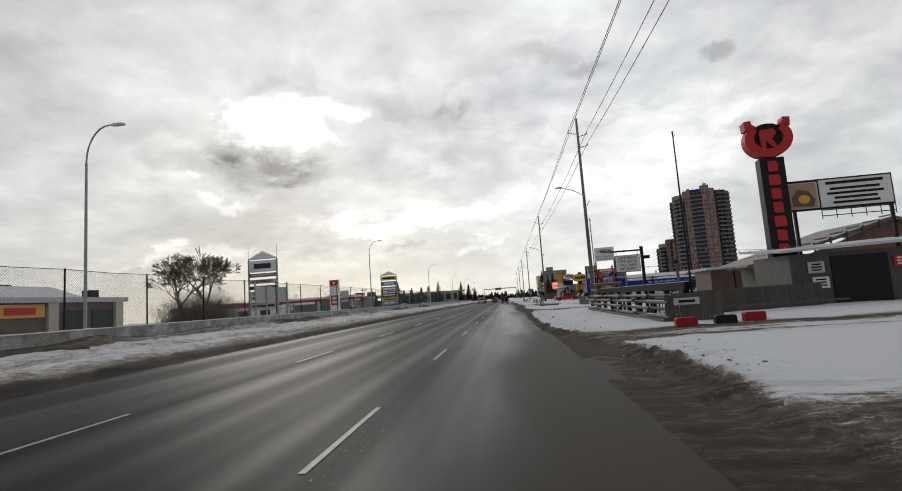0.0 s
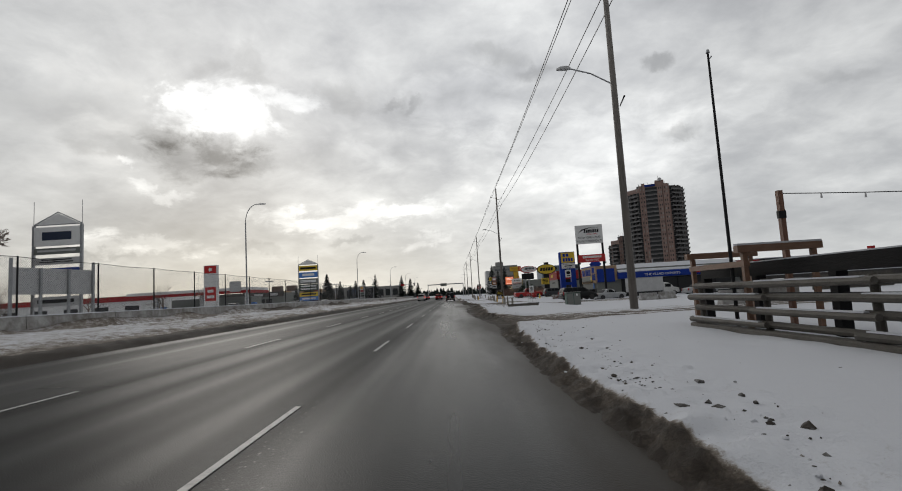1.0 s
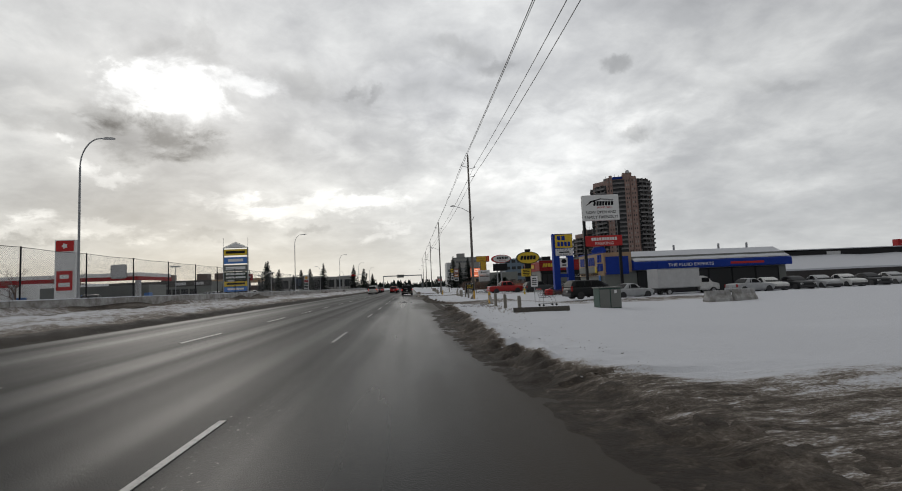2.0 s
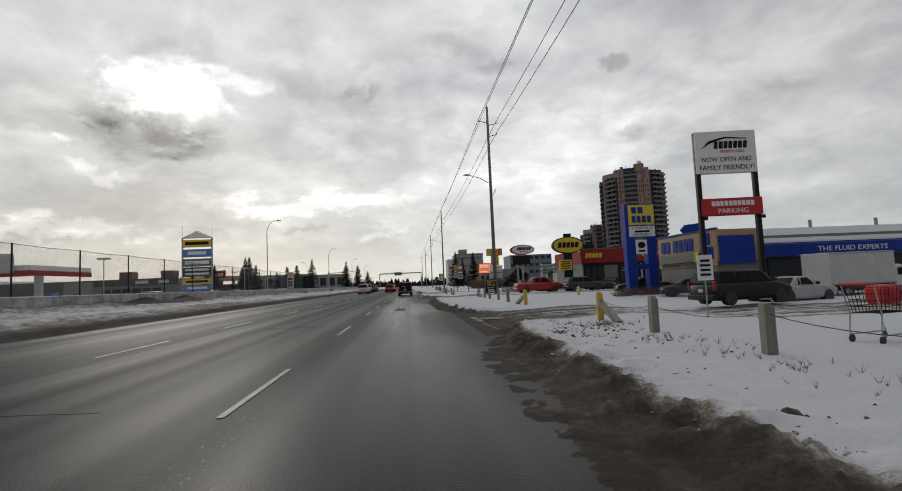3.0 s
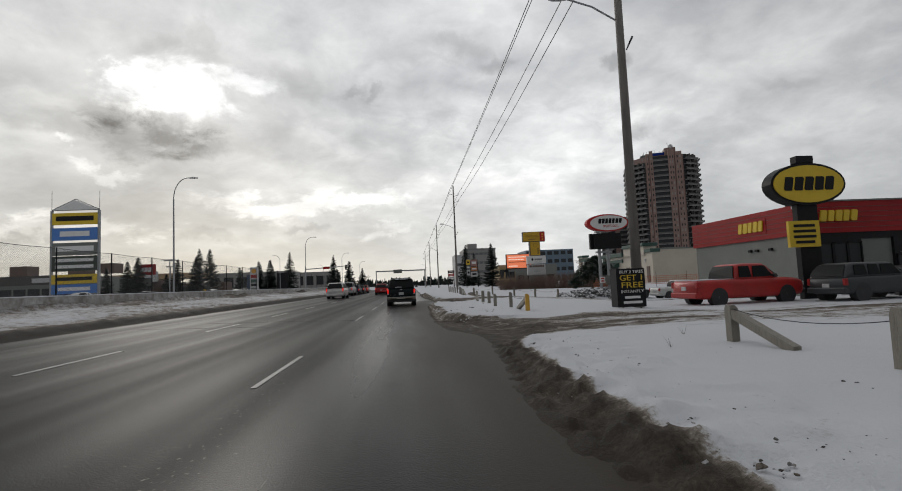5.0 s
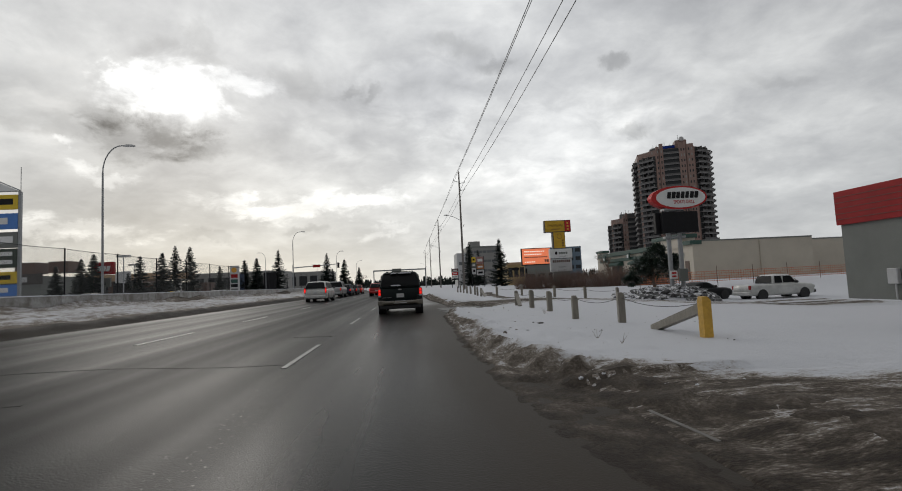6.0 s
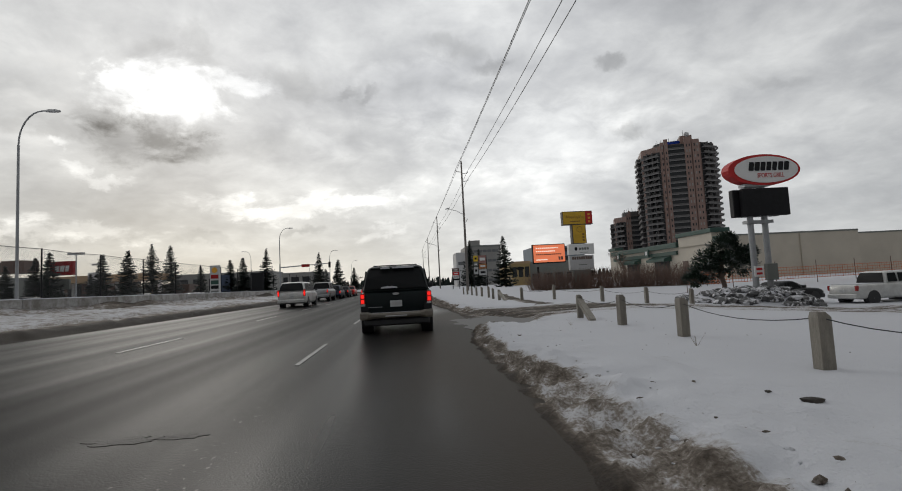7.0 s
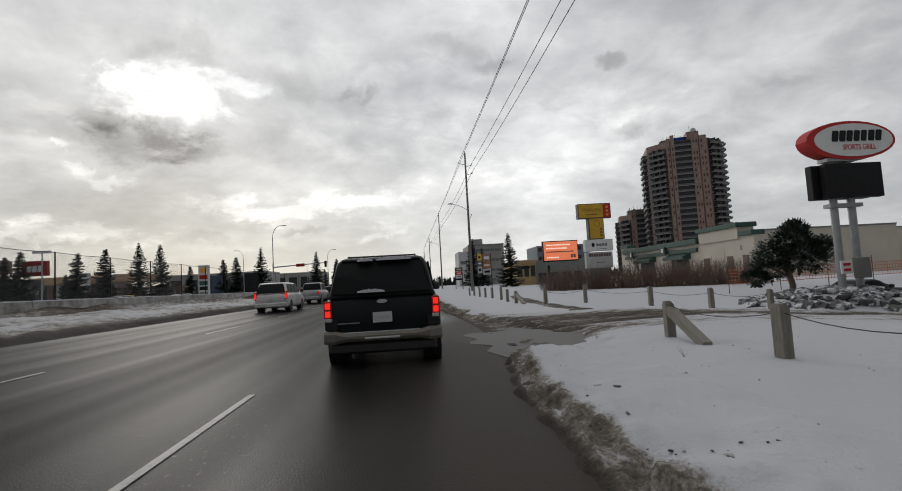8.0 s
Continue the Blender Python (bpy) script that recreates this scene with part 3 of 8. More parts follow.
def ground_height(x, y):
    """The lie of the land: a road bed, a raised snowy verge on each side, lots that lie a little lower."""
    if x >= 0.8:
        a = inner_edge(y)
        z = -0.20 + 0.33 * smooth01((x - a + 0.25) / max(0.5, outer_edge(y) - a + 0.35))
        dip = run(y, ((46, 0.0), (54, 0.42), (88, 0.42), (99, 0.14), (150, 0.12))) * smooth01((x - 7.5) / 5.5)
        slope = smooth01((y - 114) / 12) * (1 - smooth01((y - 146) / 14)) * min(1.0, 0.075 * max(0.0, x - 8.0))
        island = smooth01(1.6 - math.hypot((x - 17.4) / 2.6, (y - 138.6) / 1.7))
        z -= max(dip, slope) * (1 - island)
        if in_drive(y, 0.6):
            z -= 0.07 * smooth01((7 - x) / 3)
        z += 0.05 * wobble(x, y, 0.45) + 0.025 * wobble(x, y, 1.6, 3)
        if x < 5 and not in_drive(y, 0.4):
            z += 0.07 * max(0, wobble(x, y, 0.9, 7)) * smooth01((5 - x) / 2)
        for cx, cy, rx, ry, level in PUDDLES:
            if abs(x - cx) < 2 * rx and abs(y - cy) < 2 * ry:
                r = math.hypot((x - cx) / rx, (y - cy) / ry) + 0.45 * wobble(x, y, 0.8, 17) + 0.2 * wobble(x, y, 2.5, 18)
                k = smooth01((1.75 - r) / 0.9)
                z = z * (1 - k) + (level - 0.05 + 0.05 * wobble(x, y, 1.8, 19)) * k
        return z
    if x > -11.4:
        return -CROSSFALL * x - 0.14
    z = 0.24 + 0.30 * smooth01((-11.4 - x) / 1.6) + 0.35 * smooth01((-14.5 - x) / 4)
    return z + 0.05 * wobble(x, y, 0.5) + 0.03 * wobble(x, y, 1.4, 5)


def drive_dirt(x, y):
    """How much a place is driven: 1 in the middle of a driveway, 0 outside it."""
    best = 0.0
    for a, b in DRIVES:
        flare = 2.4 * smooth01((4.6 - x) / 3.4)
        half = (b - a) / 2 + flare
        t = abs(y - (a + b) / 2 - 0.35 * wobble(x, a, 0.5, 40)) / half
        best = max(best, smooth01((1.06 - t) / 0.32))
    return best * smooth01((26 - x) / 6)


def verge_dirt(x, y):
    a, b = inner_edge(y), outer_edge(y)
    k = (x - a) / max(0.4, b - a - 0.15)
    late = smooth01((y - 104) / 10)
    mud = 0.95 - 0.12 * smooth01(k * 2) - 0.83 * smooth01((k - 0.70) / 0.42)
    lumpy = 0.95 - 0.40 * smooth01(k / 0.25) - 0.55 * smooth01((k - 0.75) / 0.55)
    return mud + (lumpy - mud) * late


def ground_sheet(x, y):
    """The ground under the slush lies a little deeper than the slush itself."""
    z = ground_height(x, y)
    if -18.7 < x < -11.4:
        return z - 0.12
    if x > 0.8 and y < 166:
        z -= 0.16 * smooth01((outer_edge(y) + 1.35 - x) / 0.3)
        if 1.2 < x < 25 and drive_dirt(x, y) > 0.12:
            z -= 0.10
    return z


def sheet(name, xs, ys, height):
    verts = [(x, y, height(x, y)) for y in ys for x in xs]
    n = len(xs)
    faces = [(j * n + i, j * n + i + 1, (j + 1) * n + i + 1, (j + 1) * n + i) for j in range(len(ys) - 1) for i in range(n - 1)]
    me = bpy.data.meshes.new(name)
    me.from_pydata(verts, [], faces)
    for p in me.polygons:
        p.use_smooth = True
    return me


def steps(*runs):
    out = []
    for a, b, d in runs:
        k = max(1, round((b - a) / d))
        out += [a + (b - a) * i / k for i in range(k)]
    return out + [runs[-1][1]]


gx = steps((-2500, -400, 500), (-400, -60, 40), (-60, -20, 4), (-20, -11.4, 0.4), (-11.4, 0.8, 3.0), (0.8, 7.5, 0.2), (7.5, 30, 1.2), (30, 90, 10), (90, 400, 60), (400, 2500, 500))
gy = steps((-400, -60, 60), (-60, -16, 6), (-16, 140, 0.3), (140, 200, 2), (200, 500, 20), (500, 3500, 500))
me = sheet("ground", gx, gy, ground_sheet)
me.materials.append(SNOW)
ground = tagged(new("ground", me), "snow-covered open ground with trodden patches", "ground", kind="structure")

me = sheet("road", steps((-11.4, 3.2, 0.6)), steps((-300, -20, 20), (-20, 160, 1), (160, 900, 20)), lambda x, y: -CROSSFALL * x)
me.materials.append(ASPHALT)
# mud that wheels carry out of the driveways
at = me.attributes.new("mud", "FLOAT", "POINT")
at.data.foreach_set("value", [max(amount * smooth01((reach - abs(v.co.y - cy)) / reach * 1.5) for cy, reach, amount in ((-7, 16, 1.5), (4, 9, 0.8), (40, 8, 0.6), (76, 9, 0.6), (111, 22, 1.2), (126, 14, 1.5))) for v in me.vertices])
road = tagged(new("road", me), "wet dark asphalt road with salt-pale wheel tracks", "road", kind="structure")
dash = mesh_from(B(-0.042, 0.042, -1.6, 1.6, -0.004, 0.006), "lane_dash", LINE)
for lx, ys in ((-2.1, (-18, -8.2, 1.5, 11.2, 20.9, 30.9, 40.8, 52.3, 64.0, 73.1, 83.0, 90.4, 101.3, 114.7, 123.9, 133.2, 142, 151, 160, 169, 178, 187, 196, 205)),
               (-6.5, (-18.5, -8.3, 2.0, 12.4, 22.7, 33.1, 43.4, 53.0, 62.0, 69.4, 76.6, 85.4, 93.9, 103.0, 111.0, 118.9, 126.7, 137, 146, 155, 164, 173, 182))):
    for y in ys:
        d = share("lane_dash", dash, road, lx, y, -CROSSFALL * lx + 0.004)
        d.rotation_euler[1] = math.atan(CROSSFALL)


def lay(name, verts, faces, dirt, mat):
    me = bpy.data.meshes.new(name)
    me.from_pydata(verts, [], faces)
    me.materials.append(mat)
    at = me.attributes.new("dirt", "FLOAT", "POINT")
    at.data.foreach_set("value", dirt)
    me.polygons.foreach_set("use_smooth", [True] * len(me.polygons))
    return new(name, me)


def grid_faces(nx, ny):
    return [(j * (nx + 1) + i, j * (nx + 1) + i + 1, (j + 1) * (nx + 1) + i + 1, (j + 1) * (nx + 1) + i) for j in range(ny) for i in range(nx)]


def lumps(x, y, s):
    """Frozen chunks: sharp-topped at two sizes."""
    return wobble(x, y, 2.2, s) + 0.75 * abs(wobble(x, y, 5.0, s + 9)) + 0.55 * abs(wobble(x, y, 10.5, s + 4)) - 0.25


# the ploughed bank on the kerb side
ny, nx = 1900, 44
verts, dirt = [], []
for j in range(ny + 1):
    y = -22 + 187 * j / ny
    a, b = inner_edge(y) - 0.1, outer_edge(y) + 1.6
    flat = 0.45 if in_drive(y, 1.0) else 1.0
    for i in range(nx + 1):
        t = i / nx
        x = a + (b - a) * t
        k = verge_dirt(x, y)
        hump = smooth01(t / 0.10) * smooth01((1 - t) / 0.10)
        base = max(ground_height(x, y), -CROSSFALL * x)
        bank = math.exp(-((x - outer_edge(y) + 0.45) / 0.55) ** 2)
        verts.append((x, y, base - 0.015 + hump * (0.02 + flat * ((0.035 + 0.12 * bank) * lumps(x, y, 3.0) + 0.05 * bank))))
        dirt.append(max(k, 0.74 * drive_dirt(x, y) if x < 9 else 0) + 0.2 * wobble(x, y, 0.35, 60))
tagged(lay("slush_bank", verts, grid_faces(nx, ny), dirt, SLUSH), "brown slush ploughed against the snowy road edge", "slush", kind="stuff")

# the median side: wet black slush at the road, then grey pitted snow up to the barrier
ny, nx = 800, 60
verts, dirt = [], []
for j in range(ny + 1):
    y = -22 + 262 * j / ny
    a, b = -10.95 + 0.25 * wobble(0, y, 0.25, 11), -18.95
    for i in range(nx + 1):
        t = i / nx
        x = a + (b - a) * t ** 1.15
        d = -11 - x
        k = 1.1 * smooth01((0.62 + 0.25 * wobble(0, y, 0.2, 44) - d) / 0.45) + 0.24 * smooth01((1.7 - d) / 1.2) + 0.33 + 0.20 * wobble(x, y * 0.35, 0.6, 45)
        k += 0.95 * math.exp(-((d - 3.1 - 0.5 * wobble(0, y, 0.12, 46)) / 0.11) ** 2) * smooth01(wobble(3, y, 0.1, 47) * 3 + 1.4)
        base = max(ground_height(x, y), -CROSSFALL * x) if x < -11.4 else -CROSSFALL * x
        edge = smooth01(t / 0.05)
        lip = smooth01((d + 0.05) / 0.55) * (1 - smooth01((d - 1.6) / 2.4))
        verts.append((x, y, base - 0.015 + edge * (0.03 + 0.05 * lumps(x, y, 8.0)) + lip * (0.24 + 0.06 * wobble(0, y, 0.6, 48))))
        dirt.append(min(k, 1.15))
tagged(lay("median_slush", verts, [f[::-1] for f in grid_faces(nx, ny)], dirt, MEDIANSNOW), "dark slush and pitted grey snow along the median", "slush", kind="stuff")

for k, (a, b) in enumerate(DRIVES):
    nx, ny = 110, int((b - a + 5) / 0.10)
    verts, dirt = [], []
    for j in range(ny + 1):
        for i in range(nx + 1):
            x = 2.0 + (1 - math.cos(i / nx * math.pi / 2)) * 24
            flare = 2.4 * smooth01((4.6 - x) / 3.4)
            t = 2 * j / ny - 1
            y = (a + b) / 2 + t * ((b - a) / 2 + flare) * 1.22 + 0.35 * wobble(x, a, 0.5, 40)
            rut = 0.05 * abs(wobble(x * 0.16, y * 1.5, 1, 30 + k)) + 0.018 * abs(wobble(x * 0.6, y * 3, 1, 31)) + 0.012 * wobble(x, y, 5, 32)
            edge = smooth01((1 - abs(t)) / 0.12) * smooth01(i / 6)
            verts.append((x, y, (max(ground_height(x, y), -CROSSFALL * x) if x < 4 else ground_height(x, y)) - 0.03 + edge * (0.035 + rut)))
            d = smooth01((0.92 - abs(t)) / 0.30)
            streak = 0.62 * wobble(x * 0.05, y * 1.1, 1, 50 + k) + 0.25 * wobble(x * 0.1, y * 2.6, 1, 57 + k)
            dirt.append(max(verge_dirt(x, y) if x < 5 else 0, d * (0.62 - 0.18 * smooth01((x - 4) / 6) + streak * smooth01((x - 3) / 4))))
    tagged(lay("driveway", verts, grid_faces(nx, ny), dirt, RUTS), "rutted brown slush on a driveway entrance", "driveway", kind="structure")

# a trodden footway between the verge and the lots
verts, dirt = [], []
for j in range(121):
    t = j / 120
    y = 135.6 + 24 * t
    cx = 6.25 + 2.3 * t * t + 0.15 * wobble(0, y, 0.35, 71)
    for i in range(9):
        x = cx + (i / 8 - 0.5) * 1.3
        edge = math.sin(math.pi * i / 8) * smooth01(min(t, 1 - t) / 0.06)
        verts.append((x, y, ground_height(x, y) - 0.04 + 0.075 * edge + 0.012 * wobble(x, y, 2.5, 72)))
        dirt.append(0.72 * edge ** 0.6 + 0.18 * wobble(x, y * 0.4, 0.9, 73))
tagged(lay("footway", verts, grid_faces(8, 120), dirt, RUTS), "trodden slushy footway through the snow", "path", kind="structure")

# gutter strips, puddles, patches and tarred cracks
GUTTERC = material("wet_gutter_concrete", (0.15, 0.142, 0.13), 0.6, vary=0.25, scale=1.5, fine=25, bump=0.2, spec=0.12, tint=(0.10, 0.09, 0.08), edges=(0.55, 0.7))
for y0, y1, gx0, gx1 in ((71.6, 77.8, 2.66, 2.48), (108.6, 111.6, 2.25, 2.0)):
    bm = bmesh.new()
    rings = []
    for k in range(25):
        y = y0 + (y1 - y0) * k / 24
        x = gx0 + (gx1 - gx0) * k / 24
        w = 0.035 + 0.20 * smooth01((k - 11) / 7) + 0.02 * wobble(0, y, 1.5)
        z = -CROSSFALL * x + 0.026
        rings.append([(x, y, z - 0.1), (x + w, y, z - 0.1), (x + w, y, z + 0.004), (x, y, z)])
    loft(bm, rings)
    solid("gutter_strip", bm, GUTTERC, "pale wet concrete gutter at a driveway mouth", "gutter", kind="structure")
WATER = material("meltwater", (0.03, 0.027, 0.023), 0.10, vary=0.2, scale=1.5, bump=0.02, spec=0.35)
WETPATCH = material("wet_road_patch", (0.014, 0.014, 0.014), 0.6, vary=0.3, scale=4, bump=0.3, spec=0.08)


def patch(name, cx, cy, rx, ry, m, label, category, seed, lift=0.004, zf=None):
    bm = bmesh.new()
    n = 40
    ring_ = []
    for k in range(n):
        a = k * math.tau / n
        s = 1 + 0.55 * wobble(math.cos(a) * 2, math.sin(a) * 2, 1, seed) + 0.25 * wobble(math.cos(a) * 6, math.sin(a) * 6, 1, seed + 3)
        x, y = cx + rx * s * math.cos(a), cy + ry * s * math.sin(a)
        ring_.append((x, y, (-CROSSFALL * x if zf is None else zf) + lift))
    f = bm.faces.new([bm.verts.new(v) for v in ring_])
    e = bmesh.ops.extrude_face_region(bm, geom=[f])
    for v in e["geom"]:
        if isinstance(v, bmesh.types.BMVert):
            v.co.z -= 0.03
    bmesh.ops.recalc_face_normals(bm, faces=bm.faces)
    return solid(name, bm, m, label, category, kind="structure")


for k, (cx, cy, rx, ry, level) in enumerate(PUDDLES):
    patch("puddle", cx, cy, rx * 1.35, ry * 1.35, WATER, "meltwater puddle at a driveway mouth", "puddle", 3 + k, 0.02, level)
patch("road_patch", -0.55, 86.5, 0.32, 1.7, WETPATCH, "dark wet patch on the asphalt", "road patch", 21)
for k, (dx, dy, rx, ry) in enumerate(((0, 0, 0.3, 0.12), (0.5, 0.05, 0.22, 0.09))):
    patch("road_patch", -2.75 + dx, 118.2 + dy, rx, ry, WETPATCH, "broken dark pothole beside the lane line", "road patch", 27 + k)
for k, (x0, x1, y) in enumerate(((-7.6, -6.2, 24.8), (-5.4, -3.6, 62.9), (-6.8, -5.6, 13.5), (-9.5, -4.5, 111.0), (-5.0, -3.1, 74.6), (-8.0, -2.0, 113.4))):
    bm = bmesh.new()
    loft(bm, [[(x, y + 0.3 * wobble(x, k, 0.9), -CROSSFALL * x - 0.02), (x, y + 0.03 + 0.3 * wobble(x, k, 0.9), -CROSSFALL * x - 0.02), (x, y + 0.03 + 0.3 * wobble(x, k, 0.9), -CROSSFALL * x + 0.004), (x, y + 0.3 * wobble(x, k, 0.9), -CROSSFALL * x + 0.004)] for x in [x0 + (x1 - x0) * i / 16 for i in range(17)]])
    solid("tarred_crack", bm, WETPATCH, "thin dark crack across the asphalt", "crack", kind="structure")

# dirty lumps of ice thrown on the verge, and dry stalks
rnd = random.Random(4)
ball = bmesh.new()
bmesh.ops.create_icosphere(ball, subdivisions=1, radius=1.0)
BALL_V, BALL_F = [v.co.copy() for v in ball.verts], [[v.index for v in f.verts] for f in ball.faces]
ball.free()


def clods(name, spots, mat, label):
    """Irregular frozen lumps: rows of (x, y, size)."""
    verts, faces = [], []
    for x, y, s in spots:
        z = ground_height(x, y)
        i, a = len(verts), rnd.uniform(0, math.tau)
        sx, sy, sz = rnd.uniform(0.7, 1.4), rnd.uniform(0.6, 1.1), rnd.uniform(0.35, 0.75)
        for v in BALL_V:
            q = v * (1 + 1.1 * wobble(v.x + x, v.y + y, 1.9, v.z * 1.7))
            px, py = q.x * sx, q.y * sy
            verts.append((x + s * (px * math.cos(a) - py * math.sin(a)), y + s * (px * math.sin(a) + py * math.cos(a)), z + s * (q.z * sz + 0.12)))
        faces += [[i + k for k in f] for f in BALL_F]
    me = bpy.data.meshes.new(name)
    me.from_pydata(verts, [], faces)
    me.materials.append(mat)
    return tagged(new(name, me), label, "ice lumps", kind="stuff")


spots = []
for k in range(3600):
    y = rnd.uniform(-6, 133)
    x = outer_edge(y) - 0.1 + abs(rnd.gauss(0, 0.5)) + (rnd.uniform(0, 3) if rnd.random() < 0.08 else 0)
    far = y > 104
    if not in_drive(y, 1.2) and x < 7 and not (far and rnd.random() < 0.7):
        spots.append((x, y, (0.007 + 0.019 * rnd.random() ** 2.6) * (0.6 if far else 1)))
for k in range(330):   # a scatter of larger frozen lumps before the oil-change pylon
    y, x = rnd.gauss(69.3, 1.9), 3.3 + abs(rnd.gauss(0, 1.0))
    if y < 72.6:
        spots.append((x, y, 0.014 + 0.034 * rnd.random() ** 2.2))
for k in range(420):   # and along the saloon's verge
    y = rnd.uniform(-5, 37)
    spots.append((outer_edge(y) - 0.1 + abs(rnd.gauss(0, 0.6)), y, 0.012 + 0.045 * rnd.random() ** 2.5))
for k in range(60):
    y, x = rnd.uniform(112, 127), rnd.uniform(2.8, 6.5)
    spots.append((x, y, rnd.uniform(0.007, 0.015)))
chunks = []
for k in range(3600):   # broken slush along the ploughed edge
    y = rnd.uniform(-6, 134)
    x = outer_edge(y) - 0.25 + rnd.gauss(0, 0.33)
    if not in_drive(y, -0.3) and x > inner_edge(y) + 0.1:
        chunks.append((x, y, 0.011 + 0.028 * rnd.random() ** 2.2))
for a, b in DRIVES:
    for k in range(90):
        y = rnd.choice((a, b)) + rnd.gauss(0, 0.7)
        chunks.append((2.3 + abs(rnd.gauss(0, 0.5)), y, 0.010 + 0.02 * rnd.random() ** 2.2))
ob = clods("slush_chunks", chunks, SLUSH, "broken lumps of brown and grey slush")
at = ob.data.attributes.new("dirt", "FLOAT", "POINT")
at.data.foreach_set("value", [(0.12, 0.30, 0.45, 0.62)[(k // len(BALL_V)) % 4] for k in range(len(ob.data.vertices))])
spots += [(3.2, 117.5, 0.08), (2.52, 20.86, 0.11), (2.78, 20.66, 0.07), (3.33, 22.21, 0.06), (3.41, 21.35, 0.05), (3.69, 28.68, 0.06), (3.14, 19.83, 0.08), (4.86, 20.39, 0.06), (4.25, 13.15, 0.06), (3.19, 60.84, 0.07), (3.13, 117.92, 0.03), (3.85, 115.05, 0.03)]
clods("ice_clods", spots, CLOD, "dirty lumps of ice on the snowy verge")
verts, faces = [], []
for k in range(240):
    y, x = rnd.uniform(55, 131), rnd.uniform(3.2, 7.5)
    if in_drive(y, 0.5):
        continue
    if rnd.random() < 0.5:
        y, x = rnd.gauss(70.5, 1.2), rnd.gauss(4.6, 0.8)
    if k % 5 == 0:
        y, x = rnd.gauss(69.5, 0.2), rnd.gauss(5.0, 0.15)
    elif k > 70:
        y, x = rnd.uniform(58.5, 67), 4.9 + rnd.gauss(0, 0.35)
    z = ground_height(x, y)
    for b in range(5):
        a, h, w = rnd.uniform(0, math.tau), rnd.uniform(0.06, 0.22) * (0.6 if k > 70 else 1), 0.005
        dx, dy = math.cos(a) * h * 0.7, math.sin(a) * h * 0.7
        i = len(verts)
        verts += [(x - w, y, z - 0.02), (x + w, y, z - 0.02), (x + dx, y + dy, z + h)]
        faces.append((i, i + 1, i + 2))
me = bpy.data.meshes.new("dry_grass")
me.from_pydata(verts, [], faces)
me.materials.append(DRYGRASS)
tagged(new("dry_grass", me), "dry grass stalks through thin snow", "grass", kind="stuff")

# ---- median barrier, fence and street lamps ----
barrier = thing("median_barrier", "low concrete median barrier with snow along it", "barrier", kind="structure")
seg = bmesh.new()
loft(seg, [[(-0.30, y, 0.0), (0.30, y, 0.0), (0.27, y, 0.18), (0.13, y, 0.42), (0.10, y, 1.0), (-0.10, y, 1.0), (-0.13, y, 0.42), (-0.27, y, 0.18)] for y in (0.0, 5.96)])
seg = mesh_from(seg, "concrete_segment", CONCRETE)
cap = bmesh.new()
loft(cap, [[(-0.13, y, 1.0), (0.13, y, 1.0), (0.10, y, 1.05 + 0.02 * wobble(y, 0, 1)), (-0.09, y, 1.05 + 0.03 * wobble(y, 3, 1))] for y in [0.02 + 0.25 * i for i in range(24)]])
cap = mesh_from(cap, "snow_cap", SNOW)
for k in range(50):
    y = -40 + 6 * k
    share("concrete_segment", seg, barrier, -19.0, y, 0.62)
    share("snow_cap", cap, barrier, -19.0, y, 0.621)
drift = [[(-18.95, y, 0.5), (-17.2 + 0.5 * wobble(0, y, 0.3, 2), y, 0.6), (-18.3, y, 0.95 + 0.25 * wobble(2, y, 0.25)), (-18.85, y, 1.2 + 0.3 * wobble(5, y, 0.33))] for y in [-40 + 0.7 * i for i in range(380)]]
bm = bmesh.new()
loft(bm, drift)
dr = solid("snow_drift", bm, MEDIANSNOW, "grey snow drifted against the concrete barrier", "snow drift", kind="stuff", smooth=True)
at = dr.data.attributes.new("dirt", "FLOAT", "POINT")
at.data.foreach_set("value", [0.40 + 0.35 * smooth01(wobble(v.co.x, v.co.y, 0.09, 71) * 3 + 0.2) for v in dr.data.vertices])
FX = -24.5
fence = thing("chain_link_fence", "tall chain-link fence on steel posts above a service road", "fence", kind="structure")
post = bmesh.new()
tube(post, (0, 0, 0.3), (0, 0, 5.12), 0.055, 0.05, 8)
post = mesh_from(post, "fence_post", BLACK)
posts = [-22 + 6.6 * k for k in range(42)]
for y in posts:
    share("fence_post", post, fence, FX, y, 0)
bm = bmesh.new()
for a, b in zip(posts, posts[1:]):
    tube(bm, (FX, a, 5.08), (FX, (a + b) / 2, 5.02), 0.02, 0.02, 5)
    tube(bm, (FX, (a + b) / 2, 5.02), (FX, b, 5.08), 0.02, 0.02, 5)
part("top_rail", bm, BLACK, fence)
verts, faces = [], []
y0, y1, z0, z1, w = posts[0], 175, 0.8, 5.05, 0.008
d = z1 - z0
k, gap = y0 - d, 0.15
while k < y1:
    for sgn in (0, 1):
        a, b = (k, k + d) if sgn else (k + d, k)
        i = len(verts)
        verts += [(FX, a - w, z0), (FX, a + w, z0), (FX, b + w, z1), (FX, b - w, z1)]
        faces.append((i, i + 1, i + 2, i + 3))
    k += gap
me = bpy.data.meshes.new("wire_mesh")
me.from_pydata(verts, [], faces)
me.materials.append(WIREMESH)
ob = new("wire_mesh", me)
ob.parent = fence


